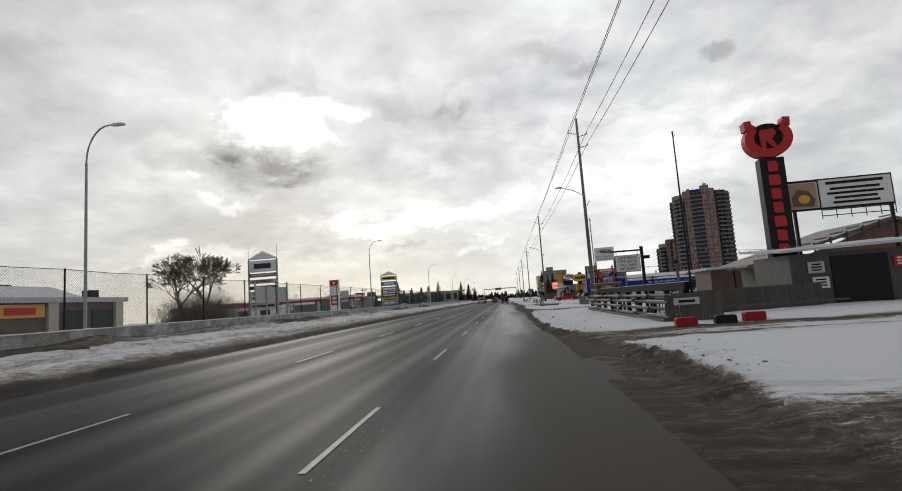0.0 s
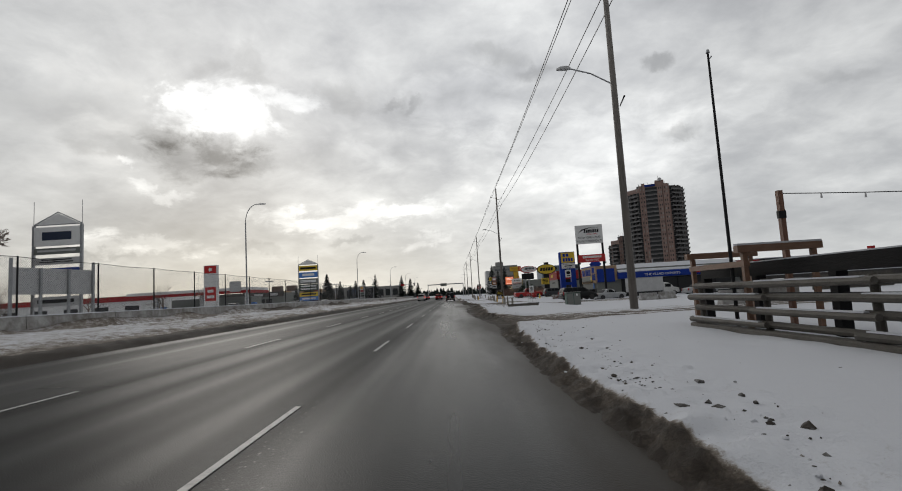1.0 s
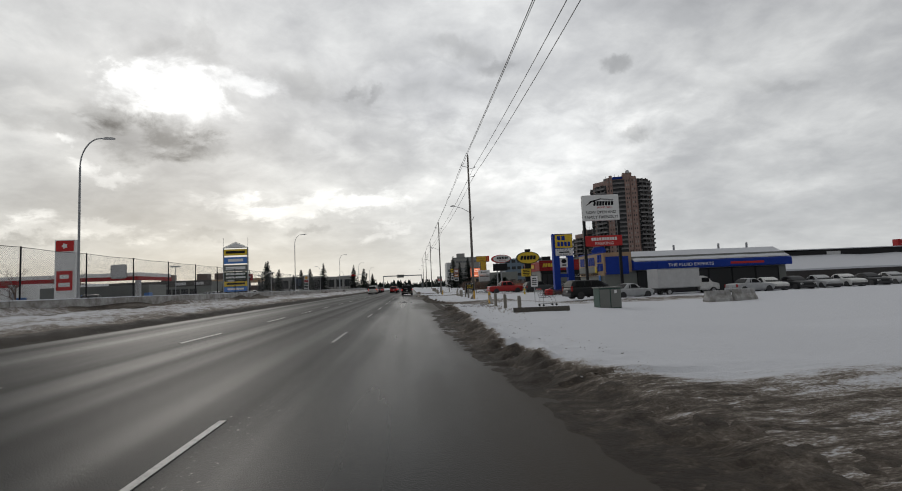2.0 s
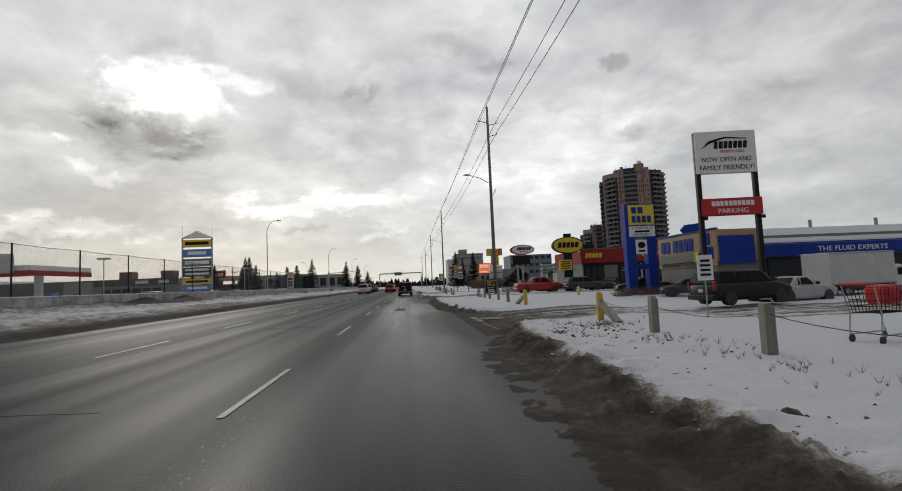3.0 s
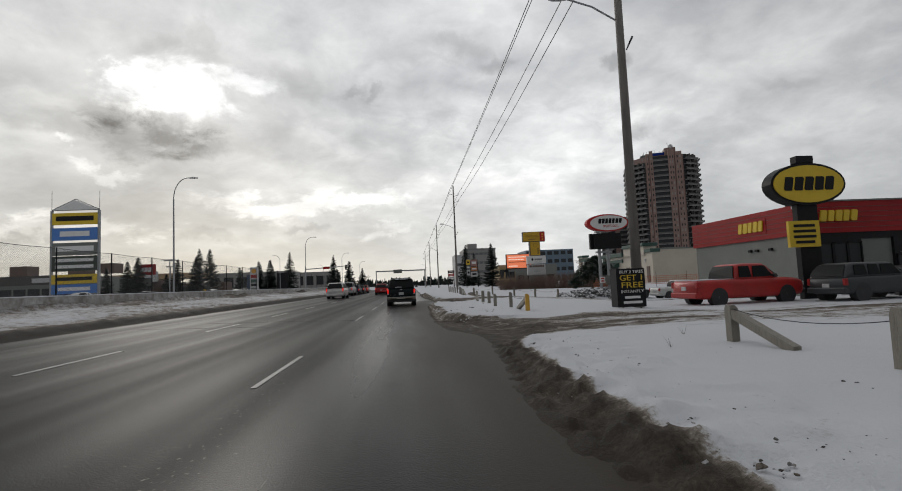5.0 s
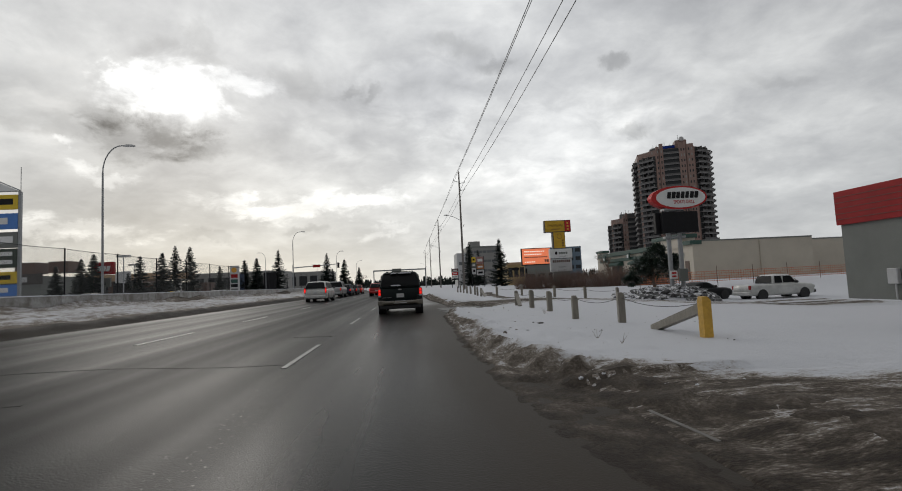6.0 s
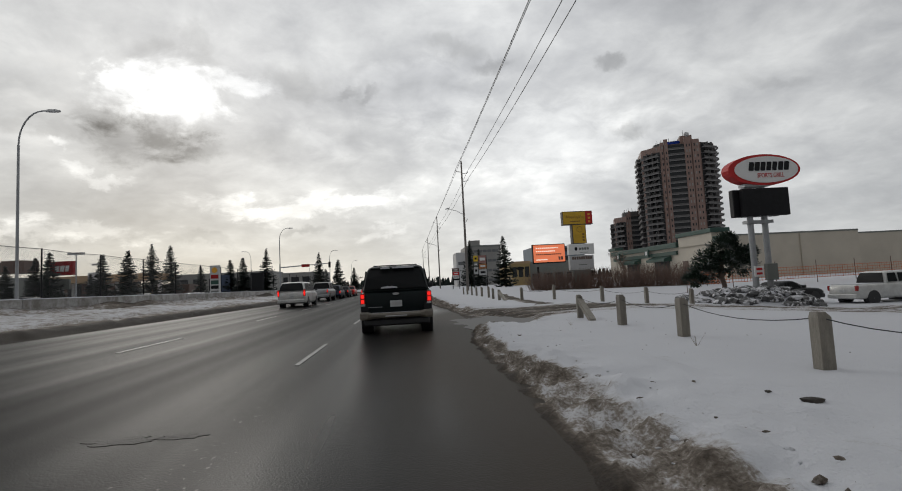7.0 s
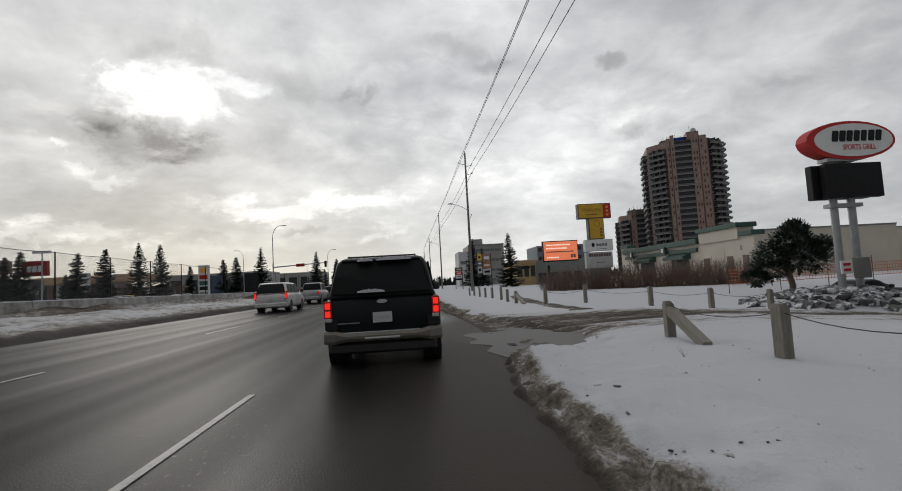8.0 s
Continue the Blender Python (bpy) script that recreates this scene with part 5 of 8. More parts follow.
        part("headlamp", B(sx * w * 0.72 - 0.17, sx * w * 0.72 + 0.17, f - 0.12, f + 0.0, hood - 0.38, hood - 0.2, bevel=0.02), GREYW, t)
        part("wing_mirror", B(sx * (w + 0.1) - 0.1, sx * (w + 0.1) + 0.1, hood_y - 0.35, hood_y - 0.2, belt + 0.02, belt + 0.2, bevel=0.03), TRIMDARK, t)
    if second:
        bm = bmesh.new()
        loft(bm, [[(u * w, -f - 0.10 + 0.22 * max(0, abs(u) - 0.8) / 0.2, zz0), (u * w, -f - 0.13 + 0.22 * max(0, abs(u) - 0.8) / 0.2, zz0 + 0.05), (u * w, -f - 0.13 + 0.22 * max(0, abs(u) - 0.8) / 0.2, zz1 - 0.05), (u * w, -f - 0.09 + 0.22 * max(0, abs(u) - 0.8) / 0.2, zz1), (u * w, -f + 0.3, zz1), (u * w, -f + 0.3, zz0)]
                  for u, zz0, zz1 in ((-1, clear + 0.09, clear + 0.31), (-0.9, clear + 0.09, clear + 0.31), (-0.78, clear + 0.10, clear + 0.31), (-0.62, clear + 0.13, clear + 0.27), (0.62, clear + 0.13, clear + 0.27), (0.78, clear + 0.10, clear + 0.31), (0.9, clear + 0.09, clear + 0.31), (1, clear + 0.09, clear + 0.31))])
        part("rear_bumper", bm, second, t)
        part("valance", B(-w * 0.9, w * 0.9, -f - 0.04, -f + 0.25, clear - 0.08, clear + 0.11, bevel=0.04), TRIMDARK, t, "black plastic lower valance")
    else:
        part("rear_bumper", B(-w * 0.97, w * 0.97, -f - 0.10, -f + 0.22, clear + 0.06, clear + 0.33, bevel=0.05), paint, t)
    part("front_bumper", B(-w * 0.93, w * 0.93, f - 0.22, f + 0.06, clear + 0.06, clear + 0.32, bevel=0.05), TRIMDARK, t)
    pl = part("number_plate", B(-0.16, 0.16, -f - 0.035, -f + 0.1, belt - 0.45, belt - 0.28), PLATE, t)
    part("plate_mark", B(-0.12, 0.12, -f - 0.039, -f - 0.03, belt - 0.395, belt - 0.335), GREYW, pl)
    if kind == "pickup":
        bm = bmesh.new()
        box(bm, -w * 0.86, w * 0.86, -f + 0.12, back - 0.02, belt - 0.02, belt + 0.03)
        part("snowy_bed_cover", bm, SNOW, t, "snow lying in the truck bed")
    for sx in (-1, 1):
        for yy in (-f + L * 0.19, f - L * 0.18):
            wheel(t, sx * (w - 0.12), yy, r, 0.23)
            bm = bmesh.new()
            tube(bm, (sx * (w - 0.32), yy, r), (sx * (w + 0.004), yy, r), r * 1.16, r * 1.16, 16)
            part("wheel_arch", bm, TRIMDARK, body)
    return t


def lead_suv():
    """The large dark sport utility that waits ahead, seen from behind."""
    t = vehicle("sport_utility_car", "large dark green sport utility car with lit tail lamps", "car", P_GREEN, -0.49, 129.9, 0.012, 0, 5.2, 1.99, 1.89, "suv", True, 1.0, second=P_GOLD, clear=0.34, belt=1.21, rake=0.30)
    f, w = 2.6, 1.0
    part("tailgate_strip", B(-0.76, -0.38, -f - 0.02, -f + 0.08, 0.76, 0.775), GALV, t, "thin bright strip")
    part("tow_step", B(-0.30, 0.28, -f - 0.145, -f - 0.06, 0.50, 0.535, bevel=0.01), GREYW, t)
    part("oval_badge", prism(bmesh.new(), [(0.09 * math.cos(a), 1.11 + 0.034 * math.sin(a)) for a in [k * math.tau / 14 for k in range(14)]], -f - 0.02, -f + 0.1), GREYW, t, "plain oval badge")
    for sx in (-1, 1):
        part("roof_rail", pipe(bmesh.new(), [(sx * 0.60, -2.0, 1.86), (sx * 0.60, -1.9, 1.91), (sx * 0.60, 0.2, 1.91), (sx * 0.60, 0.3, 1.86)], 0.02, 6), BLACK, t)
    part("roof_crossbar", pipe(bmesh.new(), [(-0.60, -1.85, 1.91), (0.60, -1.85, 1.91)], 0.016, 6), BLACK, t)
    part("rear_wiper", pipe(bmesh.new(), [(0.1, -f + 0.01, 1.25), (-0.42, -f + 0.02, 1.30)], 0.016, 5), BLACK, t)
    for k, (a, b, yy, z) in enumerate(((-0.08, 0.52, -2.41, 1.825), (-0.40, -0.14, -2.41, 1.82), (-0.40, 0.05, -2.60, 1.285))):
        bm = bmesh.new()
        n = 12
        loft(bm, [[(a + (b - a) * q / n, yy - 0.05, z - 0.02), (a + (b - a) * q / n, yy + 0.12, z - 0.02), (a + (b - a) * q / n, yy + 0.1, z + (0.045 + 0.03 * wobble(q, k, 0.9)) * math.sin(math.pi * (q + 0.4) / (n + 0.8))), (a + (b - a) * q / n, yy - 0.04, z + (0.035 + 0.03 * wobble(q, k + 4, 0.9)) * math.sin(math.pi * (q + 0.4) / (n + 0.8)))] for q in range(n + 1)])
        part("snow_patch", bm, SNOW, t, "patch of snow")
    part("bumper_snow", B(-0.66, 0.62, -f - 0.085, -f - 0.0, 0.606, 0.618), SNOW, t, "line of snow on the bumper")
    part("spoiler", B(-0.68, 0.68, -2.36, -2.1, 1.79, 1.84, bevel=0.02), P_GREEN, t)
    part("underbody", B(-0.85, 0.85, -2.4, 2.3, 0.26, 0.50), TRIMDARK, t)
    for sx in (-1, 1):
        part("rear_corner_trim", B(sx * 0.85 - 0.10, sx * 0.85 + 0.10, -f - 0.02, -f + 0.1, 0.67, 0.84), P_DARK, t)
        part("reversing_lens", B(sx * 0.89 - 0.06, sx * 0.89 + 0.06, -f - 0.03, -f + 0.1, 0.80, 0.86, bevel=0.01), GREYW, t)


lead_suv()
vehicle("minivan", "white minivan with lit tail lamps in traffic", "car", P_WHITE, -8.3, 152.6, 0.27, 0, 5.1, 1.98, 1.75, "van", True, group="waiting traffic")
vehicle("pickup_truck", "silver crew-cab pickup waiting in traffic", "pickup truck", P_SILVER, -9.05, 168.2, 0.28, 0, 5.8, 2.0, 1.9, "pickup", True, group="waiting traffic")
vehicle("car", "dark blue car waiting in traffic", "car", P_BLUE, -8.95, 177.0, 0.28, 0, 4.7, 1.85, 1.55, "suv", True, group="waiting traffic")
vehicle("car", "dark car waiting in traffic", "car", P_DARK, -8.95, 185.0, 0.28, 0, 4.7, 1.85, 1.5, "sedan", True, group="waiting traffic")
vehicle("car", "red car with lit tail lamps in traffic", "car", P_RED, -4.3, 172.5, 0.13, 0, 4.7, 1.9, 1.65, "suv", True, group="waiting traffic")
vehicle("car", "dark red car waiting in traffic", "car", P_RED, -8.95, 193.0, 0.28, 0, 4.6, 1.85, 1.5, "sedan", True, group="waiting traffic")
vehicle("car", "grey car waiting in traffic", "car", P_GREY, -4.3, 181.5, 0.13, 0, 4.6, 1.85, 1.5, "sedan", True, group="waiting traffic")
vehicle("car", "white car waiting in traffic", "car", P_WHITE, -4.3, 190.5, 0.13, 0, 4.6, 1.85, 1.6, "suv", True, group="waiting traffic")
vehicle("pickup_truck", "bright red pickup truck with snow in its bed", "pickup truck", P_RED, 14.75, 113.9, -0.02, -84, 5.8, 2.0, 1.9, "pickup", s=0.92, group="parked vehicles")
vehicle("car", "dark grey sport utility car parked in the snow", "car", P_GREY, 19.6, 112.4, -0.02, -82, 4.8, 1.9, 1.72, "suv", s=0.92, group="parked vehicles")
vehicle("car", "black hatchback parked outside a garage", "car", P_DARK, 23.6, 114.4, -0.03, 150, 4.5, 1.85, 1.5, "sedan", s=0.92, group="parked vehicles")
vehicle("minivan", "black minivan parked across the lot", "car", P_DARK, 16.0, 80.0, -0.12, -80, 5.1, 1.98, 1.78, "van", s=0.9, group="parked vehicles")
vehicle("car", "silver car parked beside a minivan", "car", P_SILVER, 20.6, 82.3, -0.38, -78, 4.6, 1.85, 1.5, "sedan", s=0.92, group="parked vehicles")
vehicle("car", "grey wagon parked by a tan wall", "car", P_GREY, 20.0, 91.5, -0.22, 70, 4.7, 1.85, 1.55, "suv", s=0.82, group="parked vehicles")
vehicle("car", "dark car parked under a pylon sign", "car", P_DARK, 19.4, 97.6, -0.08, 75, 4.6, 1.85, 1.45, "sedan", s=0.92, group="parked vehicles")
vehicle("car", "silver car parked behind a cube truck", "car", P_SILVER, 33.0, 83.0, -0.38, -85, 4.6, 1.85, 1.5, "sedan", s=0.92, group="parked vehicles")
vehicle("pickup_truck", "white crew-cab pickup parked in snow", "pickup truck", P_WHITE, 25.9, 139.2, -0.92, -86, 5.8, 2.0, 1.9, "pickup", s=0.9, group="parked vehicles")
vehicle("car", "dark sedan parked in snow", "car", P_DARK, 21.8, 141.5, -0.86, -80, 4.6, 1.85, 1.4, "sedan", s=0.95, group="parked vehicles")
for k in range(7):
    vehicle("car", ("white", "dark", "silver")[k % 3] + " car parked along a far lot", "car", (P_WHITE, P_DARK, P_SILVER)[k % 3], 36 + 3.1 * k, 84.5 + 0.4 * k, -0.38, 175, 4.6, 1.85, 1.5, "sedan", s=0.92, group="far parked cars")
for k in range(6):
    vehicle("car", ("dark", "silver", "white")[k % 3] + " car parked behind the fence", "car", (P_DARK, P_SILVER, P_WHITE)[k % 3], -33 - 2 * (k % 2), (92, 128, 146, 164, 180, 199)[k], 0.55, 20 + 60 * (k % 3), 4.6, 1.85, 1.55, "suv" if k % 2 else "sedan", group="cars behind the fence")


def cube_truck(x, y, z, rz):
    t = thing("cube_truck", "white cube truck with a grimy cargo box", "truck", x, y, z, rz)
    part("cargo_box", B(-1.15, 1.15, -3.6, 1.6, 0.85, 3.05, bevel=0.04), GREYW, t)
    for sx in (-1, 1):
        for z in (0.88, 2.98):
            part("edge_rail", B(sx * 1.158 - 0.012, sx * 1.158 + 0.012, -3.6, 1.6, z - 0.05, z + 0.05), GALV, t)
    bm = bmesh.new()
    loft(bm, [ring(a, yy, 0.45, zb) for a, yy, zb in ((0.95, 1.7, 2.05), (0.98, 2.2, 2.1), (0.98, 2.75, 1.95), (0.96, 3.35, 1.35), (0.9, 4.1, 1.2), (0.8, 4.3, 1.05))])
    cab = part("cab", bm, P_WHITE, t)
    for sx in (-1, 1):
        part("side_window", B(sx * 0.985 - 0.01, sx * 0.985 + 0.012, 1.95, 2.85, 1.35, 1.85), GLASS, cab)
    part("chassis", B(-0.5, 0.5, -3.4, 3.8, 0.45, 0.85), TRIMDARK, t)
    for sx in (-1, 1):
        for yy in (-2.2, 3.35):
            wheel(t, sx * 0.95, yy, 0.38, 0.25)
    return t


cube_truck(27.3, 85.2, -0.38, -86).scale = (0.86, 0.86, 0.86)

# ---- kerb-side posts ----
post_bm = bmesh.new()
loft(post_bm, [[(-0.092, -0.092, -0.3), (0.092, -0.092, -0.3), (0.092, 0.092, -0.3), (-0.092, 0.092, -0.3)], [(-0.092, -0.092, 0.72), (0.092, -0.092, 0.72), (0.092, 0.092, 0.72), (-0.092, 0.092, 0.72)], [(-0.08, -0.07, 0.80), (0.03, -0.08, 0.80), (0.03, 0.08, 0.80), (-0.08, 0.07, 0.80)]])
POST_ME = mesh_from(post_bm, "timber_post", POSTWOOD)
YPOST_ME = POST_ME.copy()
YPOST_ME.materials.clear()
YPOST_ME.materials.append(YELLOWWOOD)
rows = (
    ((5.35, 60.4, 0), (5.3, 63.85, 0), (5.4, 67.6, 0), (5.6, 71.3, 1)),
    ((5.9, 82.2, 2), (5.9, 86.8, 0), (6.05, 90.9, 0), (6.0, 94.3, 0), (6.2, 98.1, 0), (6.1, 101.3, 3)),
    ((5.0, 113.2, 2), (5.0, 116.7, 0), (4.6, 118.95, 0), (4.8, 122.3, 0), (4.82, 125.0, 0), (4.82, 127.9, 3)),
    ((5.65, 145.4, 3), (5.7, 148.0, 0), (5.85, 150.8, 0), (5.9, 154.6, 0), (5.9, 157.8, 0), (5.9, 161, 0), (5.9, 164.5, 0), (5.9, 168, 0)),
    ((6.4, 142.3, 0), (8.2, 141.9, 0), (9.65, 138.4, 0), (11.2, 136.8, 0), (13.1, 136.2, 0)),
)
for r_i, row in enumerate(rows):
    ends = []
    for x, y, sort in row:
        z = ground_height(x, y)
        t = thing("timber_bollard", "squat weathered timber post on the snowy verge" if sort in (0, 3) else "yellow-painted timber post with a slanting brace", "bollard", x, y, z, rnd.uniform(-8, 8), group="verge posts")
        share("post", YPOST_ME if sort in (1, 2) else POST_ME, t).scale = (0.86, 0.86, 0.84 if sort == 3 else rnd.uniform(0.92, 1.04) * (0.88 if r_i == 2 else 1))
        if sort:
            bm = bmesh.new()
            s = 1 if sort == 2 else -1
            d = Vector((-0.0, (1.9 if sort == 2 else 1.45) * (1 if sort == 2 else -1), 0))
            loft(bm, [[(-0.075, 0.09 * s, 0.42), (0.075, 0.09 * s, 0.42), (0.075, 0.09 * s, 0.58), (-0.075, 0.09 * s, 0.58)], [(-0.075, d.y, -0.08), (0.075, d.y, -0.08), (0.075, d.y, 0.07), (-0.075, d.y, 0.07)]])
            part("brace", bm, POSTWOOD, t)
        ends.append((x, y, z + 0.6))
    if r_i != 3:
        for a, b in zip(ends, ends[1:]):
            bm = bmesh.new()
            pts = [tuple(a[i] + (b[i] - a[i]) * k / 8 - (0.55 * (k / 8) * (1 - k / 8) if i == 2 else 0) for i in range(3)) for k in range(9)]
            solid("post_cable", pipe(bm, pts, 0.007, 5), CABLE, "rusty wire rope slung between timber posts", "cable", "post cables")
for x, y, L, a in ((6.2, 59.6, 2.6, -8),):
    bm = bmesh.new()
    loft(bm, [[(px, -0.12, -0.08), (px, 0.12, -0.08), (px, 0.11, 0.14), (px, -0.10, 0.15)] for px in (-L / 2, 0, L / 2)])
    ob = solid("fallen_timber", bm, RAILWOOD, "weathered timber beam lying in the snow", "timber beam", "fallen beams")
    ob.matrix_basis = pose(x, y, ground_height(x, y) + 0.06, 0, 0, a)


def hydrant(x, y, z):
    t = thing("fire_hydrant", "yellow fire hydrant standing in snow", "fire hydrant", x, y, z)
    bm = bmesh.new()
    tube(bm, (0, 0, -0.3), (0, 0, 0.62), 0.11, 0.11, 12)
    tube(bm, (0, 0, 0.62), (0, 0, 0.74), 0.15, 0.06, 12)
    tube(bm, (0, 0, 0.74), (0, 0, 0.80), 0.035, 0.035, 6)
    part("barrel", bm, YELLOW, t)
    bm = bmesh.new()
    tube(bm, (-0.22, 0, 0.48), (0.22, 0, 0.48), 0.06, 0.06, 10)
    tube(bm, (0, 0, 0.45), (0, -0.22, 0.45), 0.075, 0.075, 10)
    part("outlets", bm, GREYW, t)


hydrant(14.3, 98.6, -0.05)


def shopping_cart(x, y, z, rz):
    t = thing("shopping_cart", "stray shopping cart with a red bag in snow", "shopping cart", x, y, z, rz)
    bm = bmesh.new()
    lo, hi = 0.5, 0.92
    for k in range(9):
        yy = -0.42 + 0.105 * k
        for sx in (-1, 1):
            tube(bm, (sx * 0.22, yy * 0.85, lo), (sx * 0.27, yy, hi), 0.006, 0.006, 4)
        tube(bm, (-0.22, yy * 0.85, lo), (0.22, yy * 0.85, lo), 0.006, 0.006, 4)
    for k in range(5):
        zz, g = lo + (hi - lo) * k / 4, 0.85 + 0.15 * k / 4
        for sx in (-1, 1):
            tube(bm, (sx * (0.22 + 0.0125 * k), -0.42 * g, zz), (sx * (0.22 + 0.0125 * k), 0.42 * g, zz), 0.007, 0.007, 4)
        for sy in (-1, 1):
            tube(bm, (-0.24, sy * 0.42 * g, zz), (0.24, sy * 0.42 * g, zz), 0.007, 0.007, 4)
    part("basket", bm, BLACK, t)
    bm = bmesh.new()
    for sx in (-1, 1):
        pipe(bm, [(sx * 0.25, -0.55, 0.98), (sx * 0.24, -0.40, 0.5), (sx * 0.24, -0.45, 0.14), (sx * 0.22, 0.45, 0.14), (sx * 0.2, 0.3, 0.5)], 0.014, 6)
    part("frame", bm, GALV, t)
    part("handle", pipe(bmesh.new(), [(-0.26, -0.55, 0.98), (0.26, -0.55, 0.98)], 0.022, 8), SIGNRED, t)
    part("red_bag", B(-0.2, 0.2, -0.1, 0.3, 0.62, 0.95, bevel=0.06), SIGNRED, t)
    for sx in (-1, 1):
        for yy in (-0.42, 0.42):
            part("castor", tube(bmesh.new(), (sx * 0.23 - 0.015, yy, 0.07), (sx * 0.23 + 0.015, yy, 0.07), 0.065, 0.065, 10), RUBBER, t)


shopping_cart(7.9, 64.6, ground_height(7.9, 64.6), -75)
t = thing("utility_cabinet", "grey-green steel utility cabinet", "utility cabinet", 12.1, 66.4, -0.32)
part("body", B(-0.68, 0.68, -0.5, 0.5, 0, 1.28, bevel=0.02), GREEN, t)
part("lid", B(-0.73, 0.73, -0.55, 0.55, 1.28, 1.34), GREYWALL, t)
for sx in (-1, 1):
    part("door", B(sx * 0.34 - 0.31, sx * 0.34 + 0.31, -0.525, -0.5, 0.1, 1.2), GREYWALL, t)
part("notice", B(0.25, 0.4, -0.53, -0.52, 0.95, 1.15), WHITE, t)
t = thing("notice_post", "white parking notice on a thin steel post", "sign", 8.75, 71.0, ground_height(8.75, 71))
part("post", tube(bmesh.new(), (0, 0, -0.3), (0, 0, 1.8), 0.025, 0.025, 6), GALV, t)
bd = part("board", B(-0.24, 0.24, -0.04, -0.02, 1.1, 1.85), WHITE, t)
bars(bd, BLACK, -0.18, 0.18, -0.04, 1.2, 1.75, 4, 3)
for k, (x, y) in enumerate(((14.9, 41.7), (17.4, 42.2), (20.5, 68.5), (22.6, 68.9))):
    bm = bmesh.new()
    loft(bm, [[(px, -0.3, 0.0), (px, 0.3, 0.0), (px, 0.26, 0.2), (px, 0.1, 0.45), (px, 0.09, 0.78), (px, -0.09, 0.78), (px, -0.1, 0.45), (px, -0.26, 0.2)] for px in (-1.0, 1.0)])
    ob = solid("concrete_block", bm, CONCRETE, "grey concrete barrier block on the snowy lot", "concrete block", "lot blocks")
    ob.matrix_basis = pose(x, y, ground_height(x, y) - 0.03, 0, 0, 6 * k)


# ---- pylon signs ----
def gable_pylon(x, y, z, w, top, peak, boards, label, seed):
    """Two tall posts, a gabled head, and a stack of boards between: rows of (z from, z to, material)."""
    t = thing("pylon_sign", label, "sign", x, y, z)
    for sx in (-1, 1):
        part("post", B(sx * w / 2 - 0.12, sx * w / 2 + 0.12, -0.12, 0.12, -0.3, peak - 1.4), GALV, t)
        part("flag_pole", tube(bmesh.new(), (sx * (w / 2 + 0.03), 0, peak - 1.4), (sx * (w / 2 + 0.03), 0, top), 0.035, 0.03, 6), GALV, t)
    bm = bmesh.new()
    pipe(bm, [(-w / 2, 0, peak - 1.3), (0, 0, peak), (w / 2, 0, peak - 1.3)], 0.06, 6)
    tube(bm, (-w / 2, 0, peak - 1.35), (w / 2, 0, peak - 1.35), 0.06, 0.06, 6)
    part("gable_frame", bm, GALV, t)
    part("gable_panel", prism(bmesh.new(), [(-w / 2 + 0.2, peak - 1.3), (w / 2 - 0.2, peak - 1.3), (0, peak - 0.12)], -0.04, 0.04), WHITE, t)
    for k, (a, b, m, ink, n) in enumerate(boards):
        bd = part("board", B(-w / 2 + 0.12, w / 2 - 0.12, -0.16, 0.16, a, b, bevel=0.02), m, t)
        if n:
            bars(bd, ink, -w / 2 + 0.5, w / 2 - 0.5, -0.16, a + 0.15, b - 0.1, n, seed + k)
    return t


gable_pylon(-41.4, 68.6, 0.5, 5.1, 13.4, 12.2, ((8.6, 10.6, WHITE, P_BLUE, 1), (7.7, 8.35, GREYWALL, GREYW, 1), (6.6, 7.3, GREYW, BLACK, 2), (5.6, 6.2, BLUE, GREYW, 1), (3.6, 5.3, WHITE, BROWNWALL, 2), (2.2, 3.2, GREYW, BLACK, 1)), "tall grey shopping pylon with stacked shop boards", 1)
gable_pylon(-39.7, 156.2, 0.5, 5.4, 14.0, 13.0, ((9.9, 11.3, YELLOW, BLACK, 1), (8.0, 9.5, LBLUE, WHITE, 1), (6.2, 7.7, GREYWALL, WHITE, 1), (4.3, 6.1, DKSIGN, WHITE, 2), (2.8, 3.9, YELLOW, BLACK, 1), (1.6, 2.7, LBLUE, WHITE, 1)), "tall shopping pylon with yellow, blue and green boards", 20)
t = thing("petrol_pylon", "red and white petrol station price pylon", "sign", -38.4, 96.5, 0.5)
part("pillar", B(-1.1, 1.1, -0.3, 0.3, 0, 7.9, bevel=0.05), WHITE, t)
part("head_panel", B(-0.95, 0.95, -0.34, -0.3, 6.6, 7.8), SIGNRED, t)
part("emblem", prism(bmesh.new(), [(0.35 * math.cos(a) * (1 if k % 2 else 0.6), 7.2 + 0.35 * math.sin(a) * (1 if k % 2 else 0.6)) for k, a in enumerate([k * math.tau / 10 for k in range(10)])], -0.38, -0.34), WHITE, t)
part("price_panel", B(-0.85, 0.85, -0.34, -0.3, 2.2, 4.4), SIGNRED, t)
bars(t, WHITE, -0.6, 0.6, -0.34, 2.4, 4.2, 2, 8)
t = thing("roadside_billboard", "wide grey billboard frame parallel to the road", "billboard", -37.3, 63.0, 0.6, -100)
for px in (-4.1, -1.4, 1.4, 4.1):
    part("post", B(px - 0.1, px + 0.1, 0.0, 0.2, -0.3, 6.3 if abs(px) > 2 else 5.5), GALV, t)
